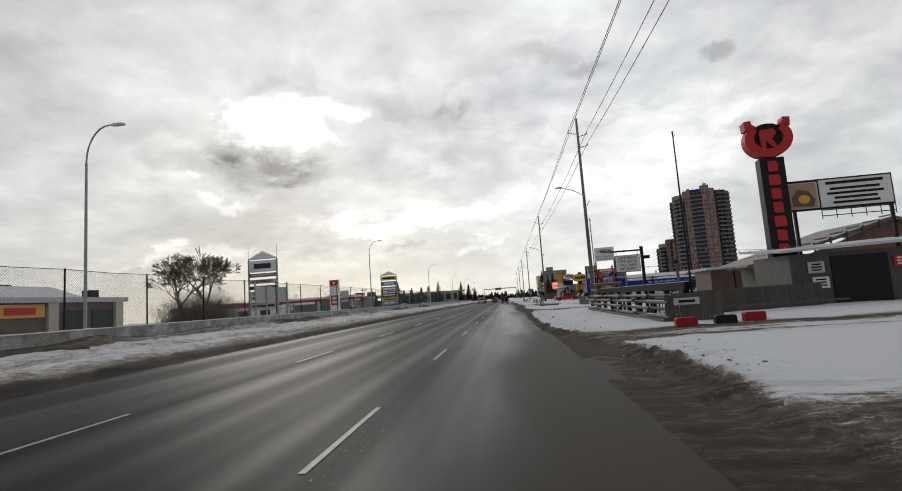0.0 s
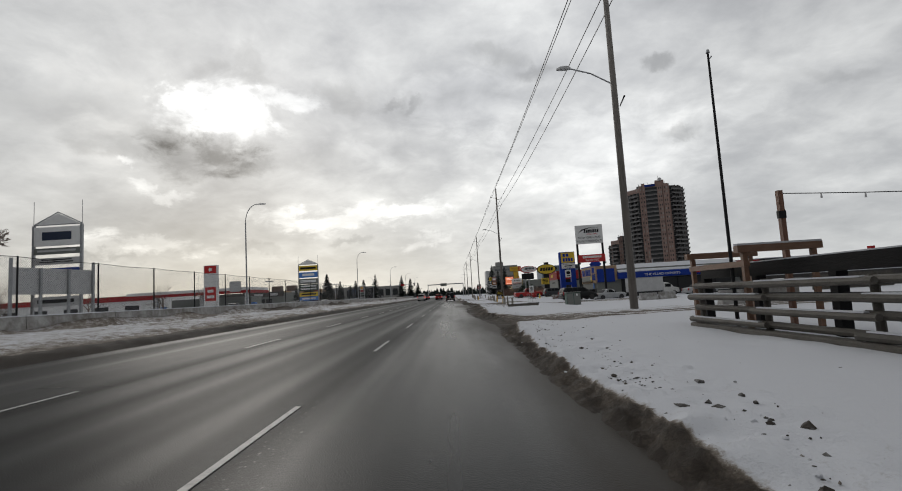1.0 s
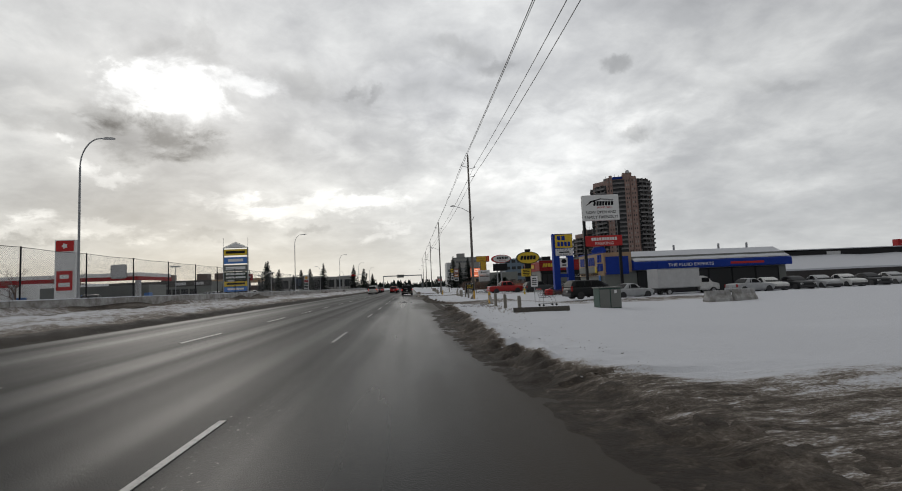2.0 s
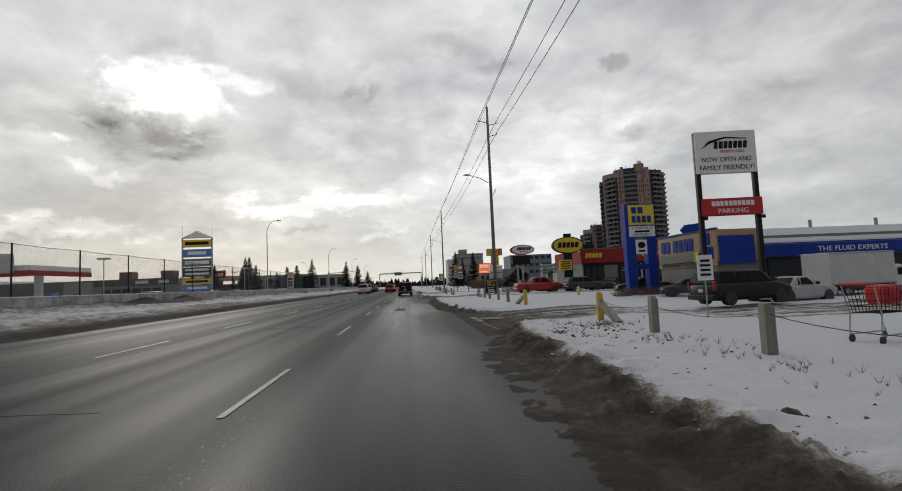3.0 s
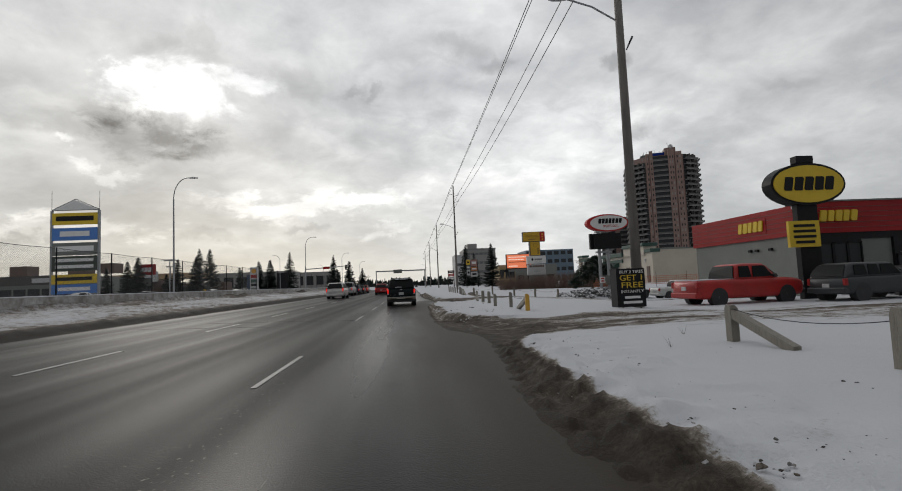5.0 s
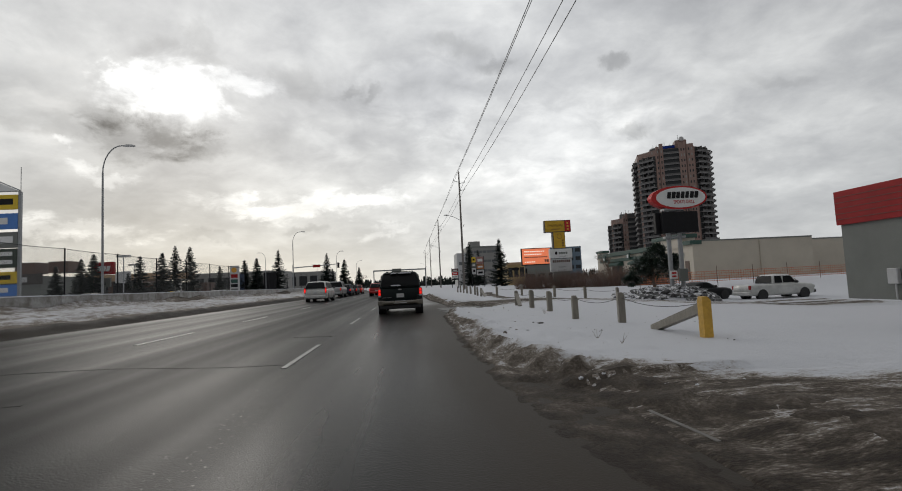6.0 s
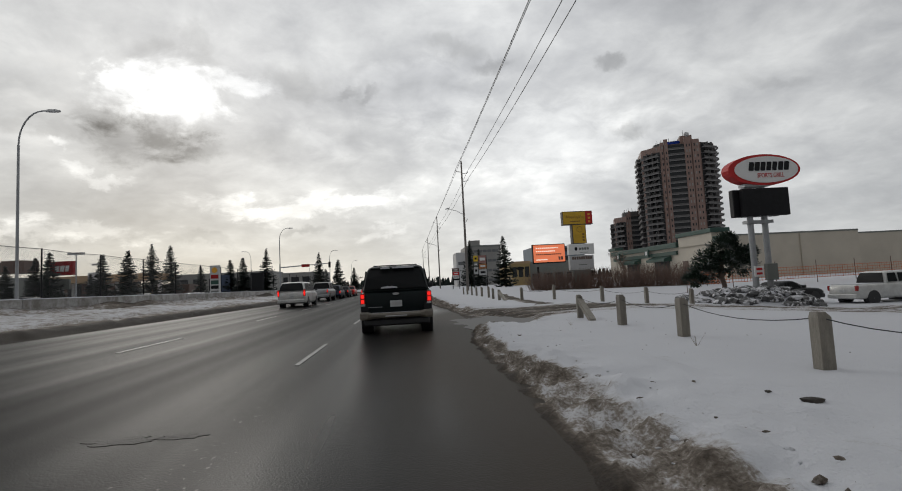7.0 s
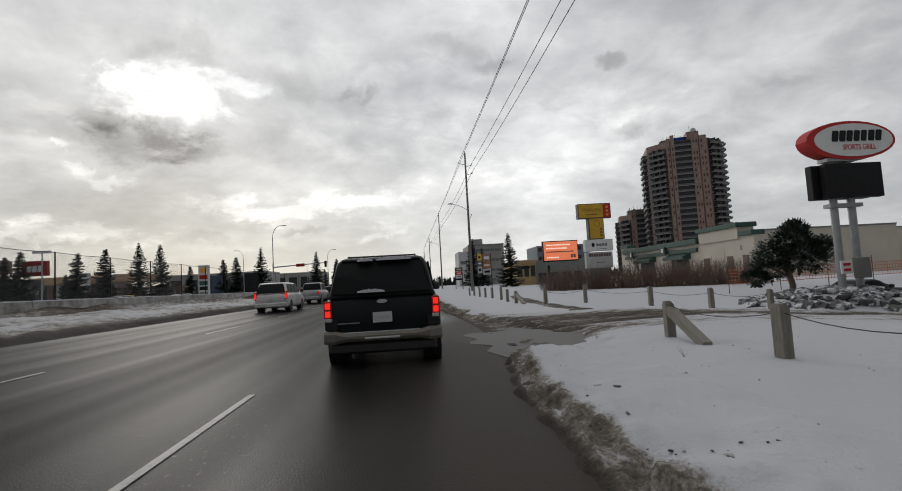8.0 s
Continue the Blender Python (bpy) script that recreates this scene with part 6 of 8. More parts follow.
part("panel", B(-4.0, 4.0, -0.12, 0.0, 3.1, 5.5), GREYW, t)
part("poster", B(-3.0, 3.0, -0.15, -0.12, 3.3, 5.3), WHITE, t)
bars(t, BROWNWALL, -2.4, 2.4, -0.15, 3.5, 5.1, 2, 5)
t = thing("price_pylon", "white fuel price pylon with red and green fields", "sign", -33.9, 206.6, 0.4)
part("pillar", B(-0.83, 0.83, -0.3, 0.3, 0, 6.35, bevel=0.05), GREYW, t)
part("emblem", prism(bmesh.new(), [(0.5 * math.cos(k * math.tau / 16), 5.5 + 0.5 * math.sin(k * math.tau / 16)) for k in range(16)], -0.36, -0.3), ORANGESIGN, t)
for a, b, m in ((4.0, 4.7, RED), (3.0, 3.7, GREEN), (2.2, 2.8, BLACK), (1.3, 1.9, GREYWALL)):
    part("price_field", B(-0.65, 0.65, -0.34, -0.3, a, b), m, t)
t = thing("restaurant_sign", "red box sign on a pole", "sign", -46.6, 186.6, 0.4)
part("pole", tube(bmesh.new(), (0, 0, -0.2), (0, 0, 4.2), 0.15, 0.15, 10), GALV, t)
part("sign_box", B(-1.5, 1.5, -0.3, 0.3, 4.8, 6.7, bevel=0.04), RED, t)
blocks(t, WHITE, -1.0, 1.0, -0.3, 5.3, 6.1, 3, 0.2, 0.03, 2)
part("lower_board", B(-1.1, 0.9, -0.2, 0.2, 2.9, 4.3), GREYWALL, t)

# parking pylon
t = thing("parking_pylon", "tall two-post sign with white and red boards", "sign", 19.6, 85.7, -0.35, -6)
for sx in (-1, 1):
    part("post", B(sx * 1.72 - 0.13, sx * 1.72 + 0.13, -0.13, 0.13, -0.2, 10.3), BLACK, t)
    part("floodlight", B(sx * 1.72 - 0.02, sx * 1.72 + 0.28, -0.3, -0.05, 4.9, 5.1), BLACK, t)
wb = part("white_board", B(-1.85, 1.85, -0.2, 0.2, 7.75, 10.35, bevel=0.03), WHITE, t)
part("swoosh", prism(bmesh.new(), [(-1.5, 9.25), (-1.0, 9.75), (0.0, 9.98), (1.3, 9.85), (1.3, 9.8), (0, 9.88), (-0.9, 9.6)], -0.215, -0.2), BLACK, wb)
blocks(wb, BLACK, -0.75, 1.3, -0.2, 9.25, 9.7, 7, 0.15, 0.02, 1)
lettering("SPORTS GRILL", wb, SIGNRED, 0.4, -0.205, 8.98, 0.18, width=1.5)
lettering("NOW OPEN AND", wb, BLACK, 0.0, -0.205, 8.45, 0.3, width=3.0)
lettering("FAMILY FRIENDLY!", wb, BLACK, 0.0, -0.205, 7.95, 0.3, width=3.3)
rb = part("red_board", B(-1.72, 1.95, -0.22, 0.18, 5.15, 6.2, bevel=0.03), SIGNRED, t)
blocks(rb, WHITE, -1.15, 1.45, -0.22, 5.72, 6.02, 10, 0, 0.02, 2)
lettering("PARKING", rb, WHITE, 0.15, -0.225, 5.28, 0.3, width=1.8)

# oil-change pylon
t = thing("oil_change_pylon", "blue two-legged pylon with a yellow head panel", "sign", 18.45, 95.5, -0.38)
t.scale = (1.03, 1.03, 1.03)
for sx in (-1, 1):
    part("leg", B(sx * 0.82 - 0.36, sx * 0.82 + 0.36, -0.35, 0.35, -0.1, 4.65, bevel=0.03), BLUE, t)
part("head", B(-1.18, 1.18, -0.35, 0.35, 4.65, 7.25, bevel=0.03), BLUE, t)
yb = part("yellow_panel", B(-0.92, 1.12, -0.39, -0.35, 5.6, 7.15), YELLOW, t)
blocks(yb, BLUE, -0.7, 0.3, -0.39, 6.5, 6.98, 2, 0, 0.03, 3)
blocks(yb, BLUE, -0.7, 0.92, -0.39, 5.78, 6.3, 4, 0, 0.03, 4)
wp = part("letter_board", B(-0.92, 1.12, -0.39, -0.35, 4.7, 5.5), WHITE, t)
lettering("IF YOUR OIL IS", wp, BLACK, 0.1, -0.395, 5.27, 0.16, width=1.6)
bars(wp, BLACK, -0.6, 0.8, -0.39, 4.94, 5.24, 1, 9)
lettering("CAN FLUSH IT", wp, BLACK, 0.1, -0.395, 4.77, 0.16, width=1.5)
wp = part("club_panel", B(-0.45, 0.5, -0.3, -0.2, 3.35, 4.45), WHITE, t)
part("emblem", prism(bmesh.new(), [(0.02 + 0.3 * math.cos(k * math.tau / 14), 4.05 + 0.25 * math.sin(k * math.tau / 14)) for k in range(14)], -0.32, -0.3), BLACK, wp)
bars(wp, BLACK, -0.3, 0.35, -0.3, 3.45, 3.75, 1, 1)
part("lower_panel", B(-0.45, 0.5, -0.3, -0.2, 2.2, 2.6), BLUE, t)


def oval(cx, cz, rx, rz, n=28):
    return [(cx + rx * math.cos(k * math.tau / n), cz + rz * math.sin(k * math.tau / n)) for k in range(n)]


# garage oval sign
t = thing("garage_sign", "yellow oval garage sign on a black post", "sign", 18.6, 114.2, -0.38)
part("post", B(-0.55, 0.45, -0.15, 0.15, -0.1, 5.2), BLACK, t)
part("oval_rim", prism(bmesh.new(), oval(0, 5.65, 1.85, 0.98), -0.3, 0.3), BLACK, t)
ov = part("oval_face", prism(bmesh.new(), oval(0, 5.65, 1.72, 0.87), -0.34, -0.3), YELLOW, t)
blocks(ov, BLACK, -1.3, 1.2, -0.34, 5.35, 5.98, 5, 0.2, 0.03, 5)
part("top_box", B(-0.4, 0.45, -0.2, 0.2, 6.65, 7.0, bevel=0.02), BLACK, t)
bd = part("letter_board", B(-1.15, 0.35, -0.3, -0.15, 2.75, 3.95), YELLOW, t)
bars(bd, BLACK, -1.0, 0.2, -0.3, 2.85, 3.85, 4, 12)

# sports-bar oval sign
t = thing("sports_bar_sign", "white oval sign above a dark display on twin posts", "sign", 18.65, 138.3, 0.0)
for px in (-0.75, 0.05):
    part("post", tube(bmesh.new(), (px, 0, -0.2), (px, 0, 5.9), 0.15, 0.15, 12), GALV, t)
part("brace", B(-1.05, 0.4, -0.2, 0.2, 3.62, 3.78), GALV, t)
part("oval_rim", prism(bmesh.new(), oval(0.1, 6.42, 2.02, 0.82), -0.3, 0.3), SIGNRED, t)
ov = part("oval_face", prism(bmesh.new(), oval(0.2, 6.42, 1.78, 0.7), -0.33, -0.3), WHITE, t)
blocks(ov, BLACK, -0.85, 1.45, -0.33, 6.36, 6.82, 7, 0.2, 0.03, 6)
lettering("SPORTS GRILL", ov, SIGNRED, 0.4, -0.335, 6.0, 0.24, width=1.5)
part("neck", B(-1.05, 0.35, -0.25, 0.25, 5.55, 5.7), GALV, t)
part("display", B(-1.25, 1.3, -0.35, 0.0, 4.0, 5.45, bevel=0.03), BLACK, t, "switched-off black display panel")
part("rear_display", B(-1.55, 1.0, 0.05, 0.4, 4.0, 5.45, bevel=0.03), BLACK, t)
nb = part("notice", B(-0.95, -0.45, -0.26, -0.2, 0.85, 1.4), WHITE, t)
bars(nb, SIGNRED, -0.9, -0.5, -0.26, 0.9, 1.35, 2, 4)
part("meter_box", B(-0.35, 0.25, -0.4, -0.15, 0.65, 1.5, bevel=0.02), GREYWALL, t)
bm = bmesh.new()
for k in range(110):
    a, r = rnd.uniform(0, math.tau), rnd.uniform(0, 1) ** 0.5
    g = bmesh.ops.create_icosphere(bm, subdivisions=1, radius=rnd.uniform(0.15, 0.4))
    ox, oy = 17.4 + 3.6 * r * math.cos(a), 138.4 + 2.3 * r * math.sin(a)
    o = Vector((ox, oy, ground_height(ox, oy) + 0.05))
    for v in g["verts"]:
        v.co = Vector((v.co.x * 1.2, v.co.y, v.co.z * 0.6)) * (1 + 0.8 * wobble(v.co.x * 5 + k, v.co.y * 5, 1, v.co.z * 5)) + o
solid("rock_bed", bm, material("snowy_rocks", (0.07, 0.07, 0.07), 0.8, vary=0.3, scale=3, fine=12, bump=0.5, tint=(0.62, 0.62, 0.64), edges=(0.50, 0.58)), "snow-covered rocks round a sign base", "rocks", kind="stuff")

# yellow pylon and lit screen
AMBER = material("amber_sign_face", (0.60, 0.36, 0.02), 0.5, vary=0.2, scale=1.5, bump=0.03)
OLIVE = material("brown_sign_script", (0.22, 0.12, 0.02), 0.6, vary=0.1, bump=0)
t = thing("diner_pylon", "amber T-shaped diner pylon above white boards", "sign", 19.5, 169.5, -0.48)
hb = part("head_box", B(-1.75, 1.75, -0.35, 0.35, 7.75, 9.3, bevel=0.03), DARKWALL, t)
part("head_face", B(-1.68, 0.90, -0.38, -0.35, 7.83, 9.22), AMBER, hb)
part("red_end", B(0.95, 1.7, -0.38, -0.35, 7.83, 9.22), SIGNRED, hb)
for k in range(3):
    part("end_mark", B(1.2, 1.45, -0.39, -0.38, 7.98 + 0.4 * k, 8.2 + 0.4 * k), ORANGESIGN, hb)
for k in range(9):
    zz = 8.62 + 0.06 * math.sin(k * 2.1)
    part("script_stroke", pipe(bmesh.new(), [(-1.35 + 0.23 * k, -0.385, zz - 0.13), (-1.25 + 0.23 * k, -0.385, zz + 0.16), (-1.17 + 0.23 * k, -0.385, zz - 0.1)], 0.025, 4), OLIVE, hb)
bars(hb, OLIVE, -0.9, 0.3, -0.38, 8.03, 8.25, 1, 6)
sb = part("stem_box", B(-0.75, 0.9, -0.33, 0.33, 5.6, 7.75), DARKWALL, t)
part("stem_face", B(-0.62, 0.84, -0.36, -0.33, 5.65, 7.72), AMBER, sb)
part("ring_emblem", pipe(bmesh.new(), [(0.15 + 0.32 * math.cos(k * math.tau / 14), -0.365, 7.2 + 0.32 * math.sin(k * math.tau / 14)) for k in range(15)], 0.025, 4), OLIVE, sb)
for k in range(3):
    part("small_mark", B(0.42, 0.68, -0.37, -0.36, 5.85 + 0.33 * k, 6.08 + 0.33 * k, bevel=0.01), OLIVE, sb)
wb = part("white_board", B(-1.25, 1.7, -0.35, 0.3, 4.35, 5.55, bevel=0.02), WHITE, t)
part("round_mark", prism(bmesh.new(), [(-0.42 + 0.17 * math.cos(k * math.tau / 10), 5.0 + 0.22 * math.sin(k * math.tau / 10)) for k in range(10)], -0.37, -0.35), BLACK, wb)
blocks(wb, GREYWALL, -0.1, 1.1, -0.35, 4.86, 5.12, 4, 0, 0.02, 5)
bars(wb, GREYWALL, -0.1, 1.1, -0.35, 4.52, 4.62, 1, 7)
wb = part("tenant_board", B(-1.2, 1.6, -0.3, 0.3, 2.6, 4.25, bevel=0.02), GREYW, t)
blocks(wb, BROWNWALL, -0.95, 1.4, -0.3, 3.78, 4.1, 9, 0, 0.02, 15)
bars(wb, GREYWALL, -0.3, 0.9, -0.3, 3.1, 3.25, 1, 16)
part("base", B(-0.9, 1.2, -0.3, 0.3, -0.3, 2.6), GREYWALL, t)
t = thing("led_screen", "lit orange roadside screen on a steel post", "screen", 20.1, 183.6, -0.29)
t.scale = (1.13, 1.13, 1.13)
part("case", B(-2.1, 2.1, 0.0, 0.4, 3.35, 5.75, bevel=0.03), BLACK, t)
sc = part("screen", B(-1.98, 2.02, -0.03, 0.0, 3.5, 5.65), LEDSCREEN, t, "glowing orange screen")
for k, (wd, zz, m) in enumerate(((2.9, 5.2, LEDTEXT), (2.5, 4.8, LEDTEXT), (3.3, 4.4, BROWNWALL), (1.5, 3.75, LEDTEXT))):
    blocks(sc, m, -1.7, -1.7 + wd, -0.03, zz, zz + 0.14, int(wd * 4), 0, 0.01, 40 + k)
blocks(sc, BROWNWALL, 1.15, 1.8, -0.03, 3.72, 4.15, 2, 0, 0.01, 45)
part("post", B(-1.6, -1.35, 0.1, 0.35, -0.2, 3.4), BLACK, t)
part("lower_panel", B(-1.7, 1.9, 0.05, 0.25, 2.95, 3.3), GREYWALL, t)
# tyre offer on the pole
t = thing("tyre_offer_board", "black tyre-offer board folded round a wooden pole", "sign", 9.05, 112.15, 0.1)
bd = part("board", B(-0.55, 0.58, -0.05, 0.0, 0.05, 1.6), BLACK, t)
part("side_board", B(-0.60, -0.55, -0.03, 0.62, 0.05, 1.6), BLACK, t)
lettering("BUY 2 TIRES", bd, WHITE, 0.02, -0.055, 1.41, 0.12, width=0.98)
lettering("GET 1", bd, YELLOW, 0.02, -0.055, 1.12, 0.23, width=0.92)
lettering("FREE", bd, YELLOW, 0.02, -0.055, 0.83, 0.23, width=0.88)
lettering("INSTANTLY", bd, WHITE, 0.02, -0.055, 0.62, 0.12, width=0.95)
bars(bd, WHITE, -0.4, 0.44, -0.05, 0.14, 0.54, 2, 14)
part("stake", B(-0.4, -0.34, 0.0, 0.05, -0.2, 0.9), RAILWOOD, t)
part("stake", B(0.34, 0.4, 0.0, 0.05, -0.2, 0.9), RAILWOOD, t)


# ---- buildings on the near side ----
def window_row(parent, x0, x1, y, z0, z1, n, frame_m=BLACK, glass=SHOPGLASS, facing=1):
    """n panes in a frame on a wall that faces -y."""
    w = (x1 - x0) / n
    for k in range(n):
        a, b = x0 + k * w, x0 + (k + 1) * w
        fr = bmesh.new()
        for p in ((a, a + 0.07, z0, z1), (b - 0.07, b, z0, z1), (a, b, z0, z0 + 0.07), (a, b, z1 - 0.07, z1)):
            box(fr, p[0], p[1], y - 0.08, y + 0.02, p[2], p[3])
        f = part("window_frame", fr, frame_m, parent)
        part("pane", B(a + 0.07, b - 0.07, y - 0.03, y - 0.01, z0 + 0.07, z1 - 0.07), glass, f)


def shell(t, x0, x1, y0, y1, z0, z1, m, th=0.25, roof=None):
    """Four walls and a flat roof, each a mesh."""
    part("wall", B(x0, x1, y0, y0 + th, z0, z1), m, t)
    part("wall", B(x0, x1, y1 - th, y1, z0, z1), m, t)
    part("wall", B(x0, x0 + th, y0 + th, y1 - th, z0, z1), m, t)
    part("wall", B(x1 - th, x1, y0 + th, y1 - th, z0, z1), m, t)
    part("roof", B(x0 + th, x1 - th, y0 + th, y1 - th, z1 - 0.35, z1 - 0.12), roof or SNOW, t)


FENCEBOARD = mesh_from(B(-0.10, 0.10, -0.015, 0.015, -0.1, 1.55), "board", RAILWOOD)

# oil-change shop
t = thing("oil_change_shop", "low tan and blue oil-change shop with a snowy roof", "building", 0, 0, -0.4)
shell(t, 21.4, 42.4, 90.1, 98.0, 0, 4.2, GREYWALL)
bm = bmesh.new()
loft(bm, [[(21.32, y, 2.55), (21.40, y, 2.55), (21.40, y, 4.75), (21.32, y, 4.75)] for y in (90.02, 98.05)])
part("tan_fascia", bm, TAN, t)
bm = bmesh.new()
loft(bm, [[(21.30, y, 2.25), (21.40, y, 2.25), (21.40, y, 2.55), (21.30, y, 2.55)] for y in (90.02, 98.05)])
sl = part("slogan_band", bm, TAN, t)
lettering("APPOINTMENT NECESSARY", sl, BLACK, 21.255, 94.6, 2.32, 0.22, rz=-90, width=5.8)
part("dark_band", B(21.29, 21.32, 91.8, 98.0, 2.55, 3.25), GREYWALL, t)
np_ = part("name_panel", B(-4.0, 4.0, 0.0, 0.03, 2.28, 4.7), TAN, t)
np_.matrix_basis = pose(21.29, 94.03, 0, 0, 0, -90)
for a, b, z0, z1, n, sd in ((-3.5, -2.0, 3.45, 4.4, 2, 3), (-1.6, 1.4, 3.45, 4.4, 4, 4), (2.2, 3.5, 3.75, 4.6, 2, 3), (2.2, 3.8, 2.75, 3.6, 4, 4)):
    blocks(np_, BLUE, a, b, 0.0, z0, z1, n, 0.04, 0.06, sd)
part("lower_band", B(-4.0, 1.9, -0.02, -0.0, 2.62, 3.3), GREYWALL, np_)
part("yellow_tag", B(1.35, 1.95, -0.05, -0.02, 2.6, 3.3), YELLOW, np_)
part("blue_tag", B(2.4, 2.95, -0.05, -0.0, 1.5, 2.3), LBLUE, np_)
part("parapet_edge", B(21.25, 21.55, 90.0, 98.1, 4.75, 4.9), BLUE, t)
part("tan_fascia", B(21.3, 24.4, 89.9, 90.1, 2.55, 4.75), TAN, t)
part("blue_banner", B(21.45, 24.0, 89.78, 89.9, 2.35, 4.3), BLUE, t)
bm = bmesh.new()
loft(bm, [[(x, 89.3, 2.7), (x, 89.3, 3.5), (x, 91.9, 4.75), (x, 91.9, 2.7)] for x in (24.4, 42.6)])
part("mansard", bm, BLUE, t)
bm = bmesh.new()
loft(bm, [[(x, 89.45, 3.62 + 0.03 * wobble(x, 0, 0.7)), (x, 91.8, 4.78), (x, 92.0, 4.86), (x, 89.5, 3.74 + 0.06 * wobble(x, 2, 0.5))] for x in [24.5 + 0.9 * k for k in range(21)]])
part("roof_snow", bm, SNOW, t)
fb = part("sign_band", B(27.0, 41.0, 89.22, 89.3, 2.8, 3.4), BLUE, t)
lettering("THE FLUID EXPERTS", fb, WHITE, 30.8, 89.21, 2.95, 0.34, width=5.2)
bars(fb, SIGNRED, 35.0, 39.6, 89.22, 2.86, 3.34, 1, 11)
window_row(t, 25.0, 41.5, 90.1, 0.1, 2.6, 6)
for x in (31.0, 36.5, 40.0):
    part("vent_pipe", tube(bmesh.new(), (x, 93, 4.0), (x, 93, 5.5), 0.12, 0.12, 8), GALV, t)
part("roof_board", prism(bmesh.new(), [(22.3, 4.9), (23.6, 4.9), (23.9, 5.3), (23.5, 5.8), (22.4, 5.7), (22.0, 5.3)], 95.5, 95.7), BLUE, t)

# roofs beyond the oil-change shop, and the board fence before them
t = thing("snowy_hall", "low dark hall with a snow-covered sloping roof", "building", 0, 0, -0.4)
shell(t, 58.0, 92.0, 112.0, 126.0, 0, 2.6, DARKWALL)
bm = bmesh.new()
loft(bm, [[(x, 110.5, 1.9), (x, 110.5, 2.2 + 0.1 * wobble(x, 0, 0.3)), (x, 117.5, 4.4 + 0.15 * wobble(x, 3, 0.2)), (x, 117.5, 2.6)] for x in [57.0 + 1.5 * k for k in range(24)]])
part("snowy_roof", bm, SNOW, t)
bm = bmesh.new()
loft(bm, [[(x, 117.5, 3.6), (x, 117.5, 4.3 + h), (x, 124.0, 4.5 + h), (x, 124.0, 3.6)] for x, h in ((59.0, 0.2), (63.0, 0.75), (71.0, 1.0), (80.0, 1.0), (92.0, 0.9))])
part("upper_storey", bm, BLACK, t)
part("upper_roof_snow", B(62.0, 91.5, 117.3, 124.2, 5.36, 5.5), SNOW, t)
part("sign_panel", B(71.5, 74.0, 117.35, 117.45, 4.3, 5.0), GREYW, t)
part("chimney", B(85.5, 86.3, 118.0, 119.0, 5.2, 6.7), RED, t)
t = thing("board_fence", "grey weathered board fence along the far lot", "fence", 37.4, 68.0, -0.25)
for k in range(44):
    share("board", FENCEBOARD, t, 0.21 * k, 0.02 * k, 0).scale = (1, 1, 1 + 0.03 * wobble(k, 2, 0.8))
part("rail", B(-0.1, 9.2, 0.10, 0.16, 1.0, 1.1), RAILWOOD, t)

# garage
t = thing("garage_building", "red-fascia garage with dark service doors", "building", 0, 0, -0.4)
shell(t, 21.3, 62.0, 117.2, 128.0, 0, 4.9, GREYWALL)
side = part("red_fascia", B(21.15, 21.3, 117.05, 128.1, 3.6, 5.25), RED, t)
ff = part("red_fascia", B(21.15, 62.0, 117.02, 117.2, 3.6, 5.25), RED, t)
lap = mesh_from(B(21.13, 21.15, 117.0, 128.1, -0.012, 0.012), "fascia_lap", BROWNWALL)
front_lap = mesh_from(B(21.13, 62.0, 117.0, 117.02, -0.012, 0.012), "fascia_lap", BROWNWALL)
for k in range(5):
    share("fascia_lap", lap, side, 0, 0, 3.87 + 0.27 * k)
    share("fascia_lap", front_lap, ff, 0, 0, 3.87 + 0.27 * k)
part("parapet_cap", B(21.08, 62.0, 116.96, 117.25, 5.25, 5.33), GREYWALL, t)
part("parapet_snow", B(21.1, 61.9, 117.26, 118.2, 5.05, 5.2), SNOW, t)
blocks(ff, YELLOW, 21.6, 23.75, 117.0, 4.2, 4.78, 5, 0.2, 0.1, 7)
badge = part("badge", prism(bmesh.new(), oval(29.4, 4.5, 0.62, 0.42), 116.9, 117.0), YELLOW, ff)
part("badge_bar", B(28.95, 29.85, 116.87, 116.9, 4.38, 4.62), BLACK, badge)
lettering("AUTO SERVICE", ff, GREYW, 33.2, 116.97, 4.25, 0.5, width=4.9)
mark = part("name_panel", B(-1.3, 1.3, -0.01, 0.0, 3.95, 4.85), RED, t)
mark.matrix_basis = pose(21.13, 121.6, 0, 0, 0, -90)
blocks(mark, YELLOW, -1.2, 1.1, -0.01, 4.1, 4.72, 5, 0.2, 0.08, 8)
part("dark_lintel", B(21.3, 62.0, 117.1, 117.2, 3.25, 3.6), BLACK, t)
office = part("office_front", B(21.45, 24.0, 117.1, 117.2, 0.05, 3.25), BLACK, t)
window_row(office, 21.5, 23.95, 117.08, 0.6, 3.1, 3)
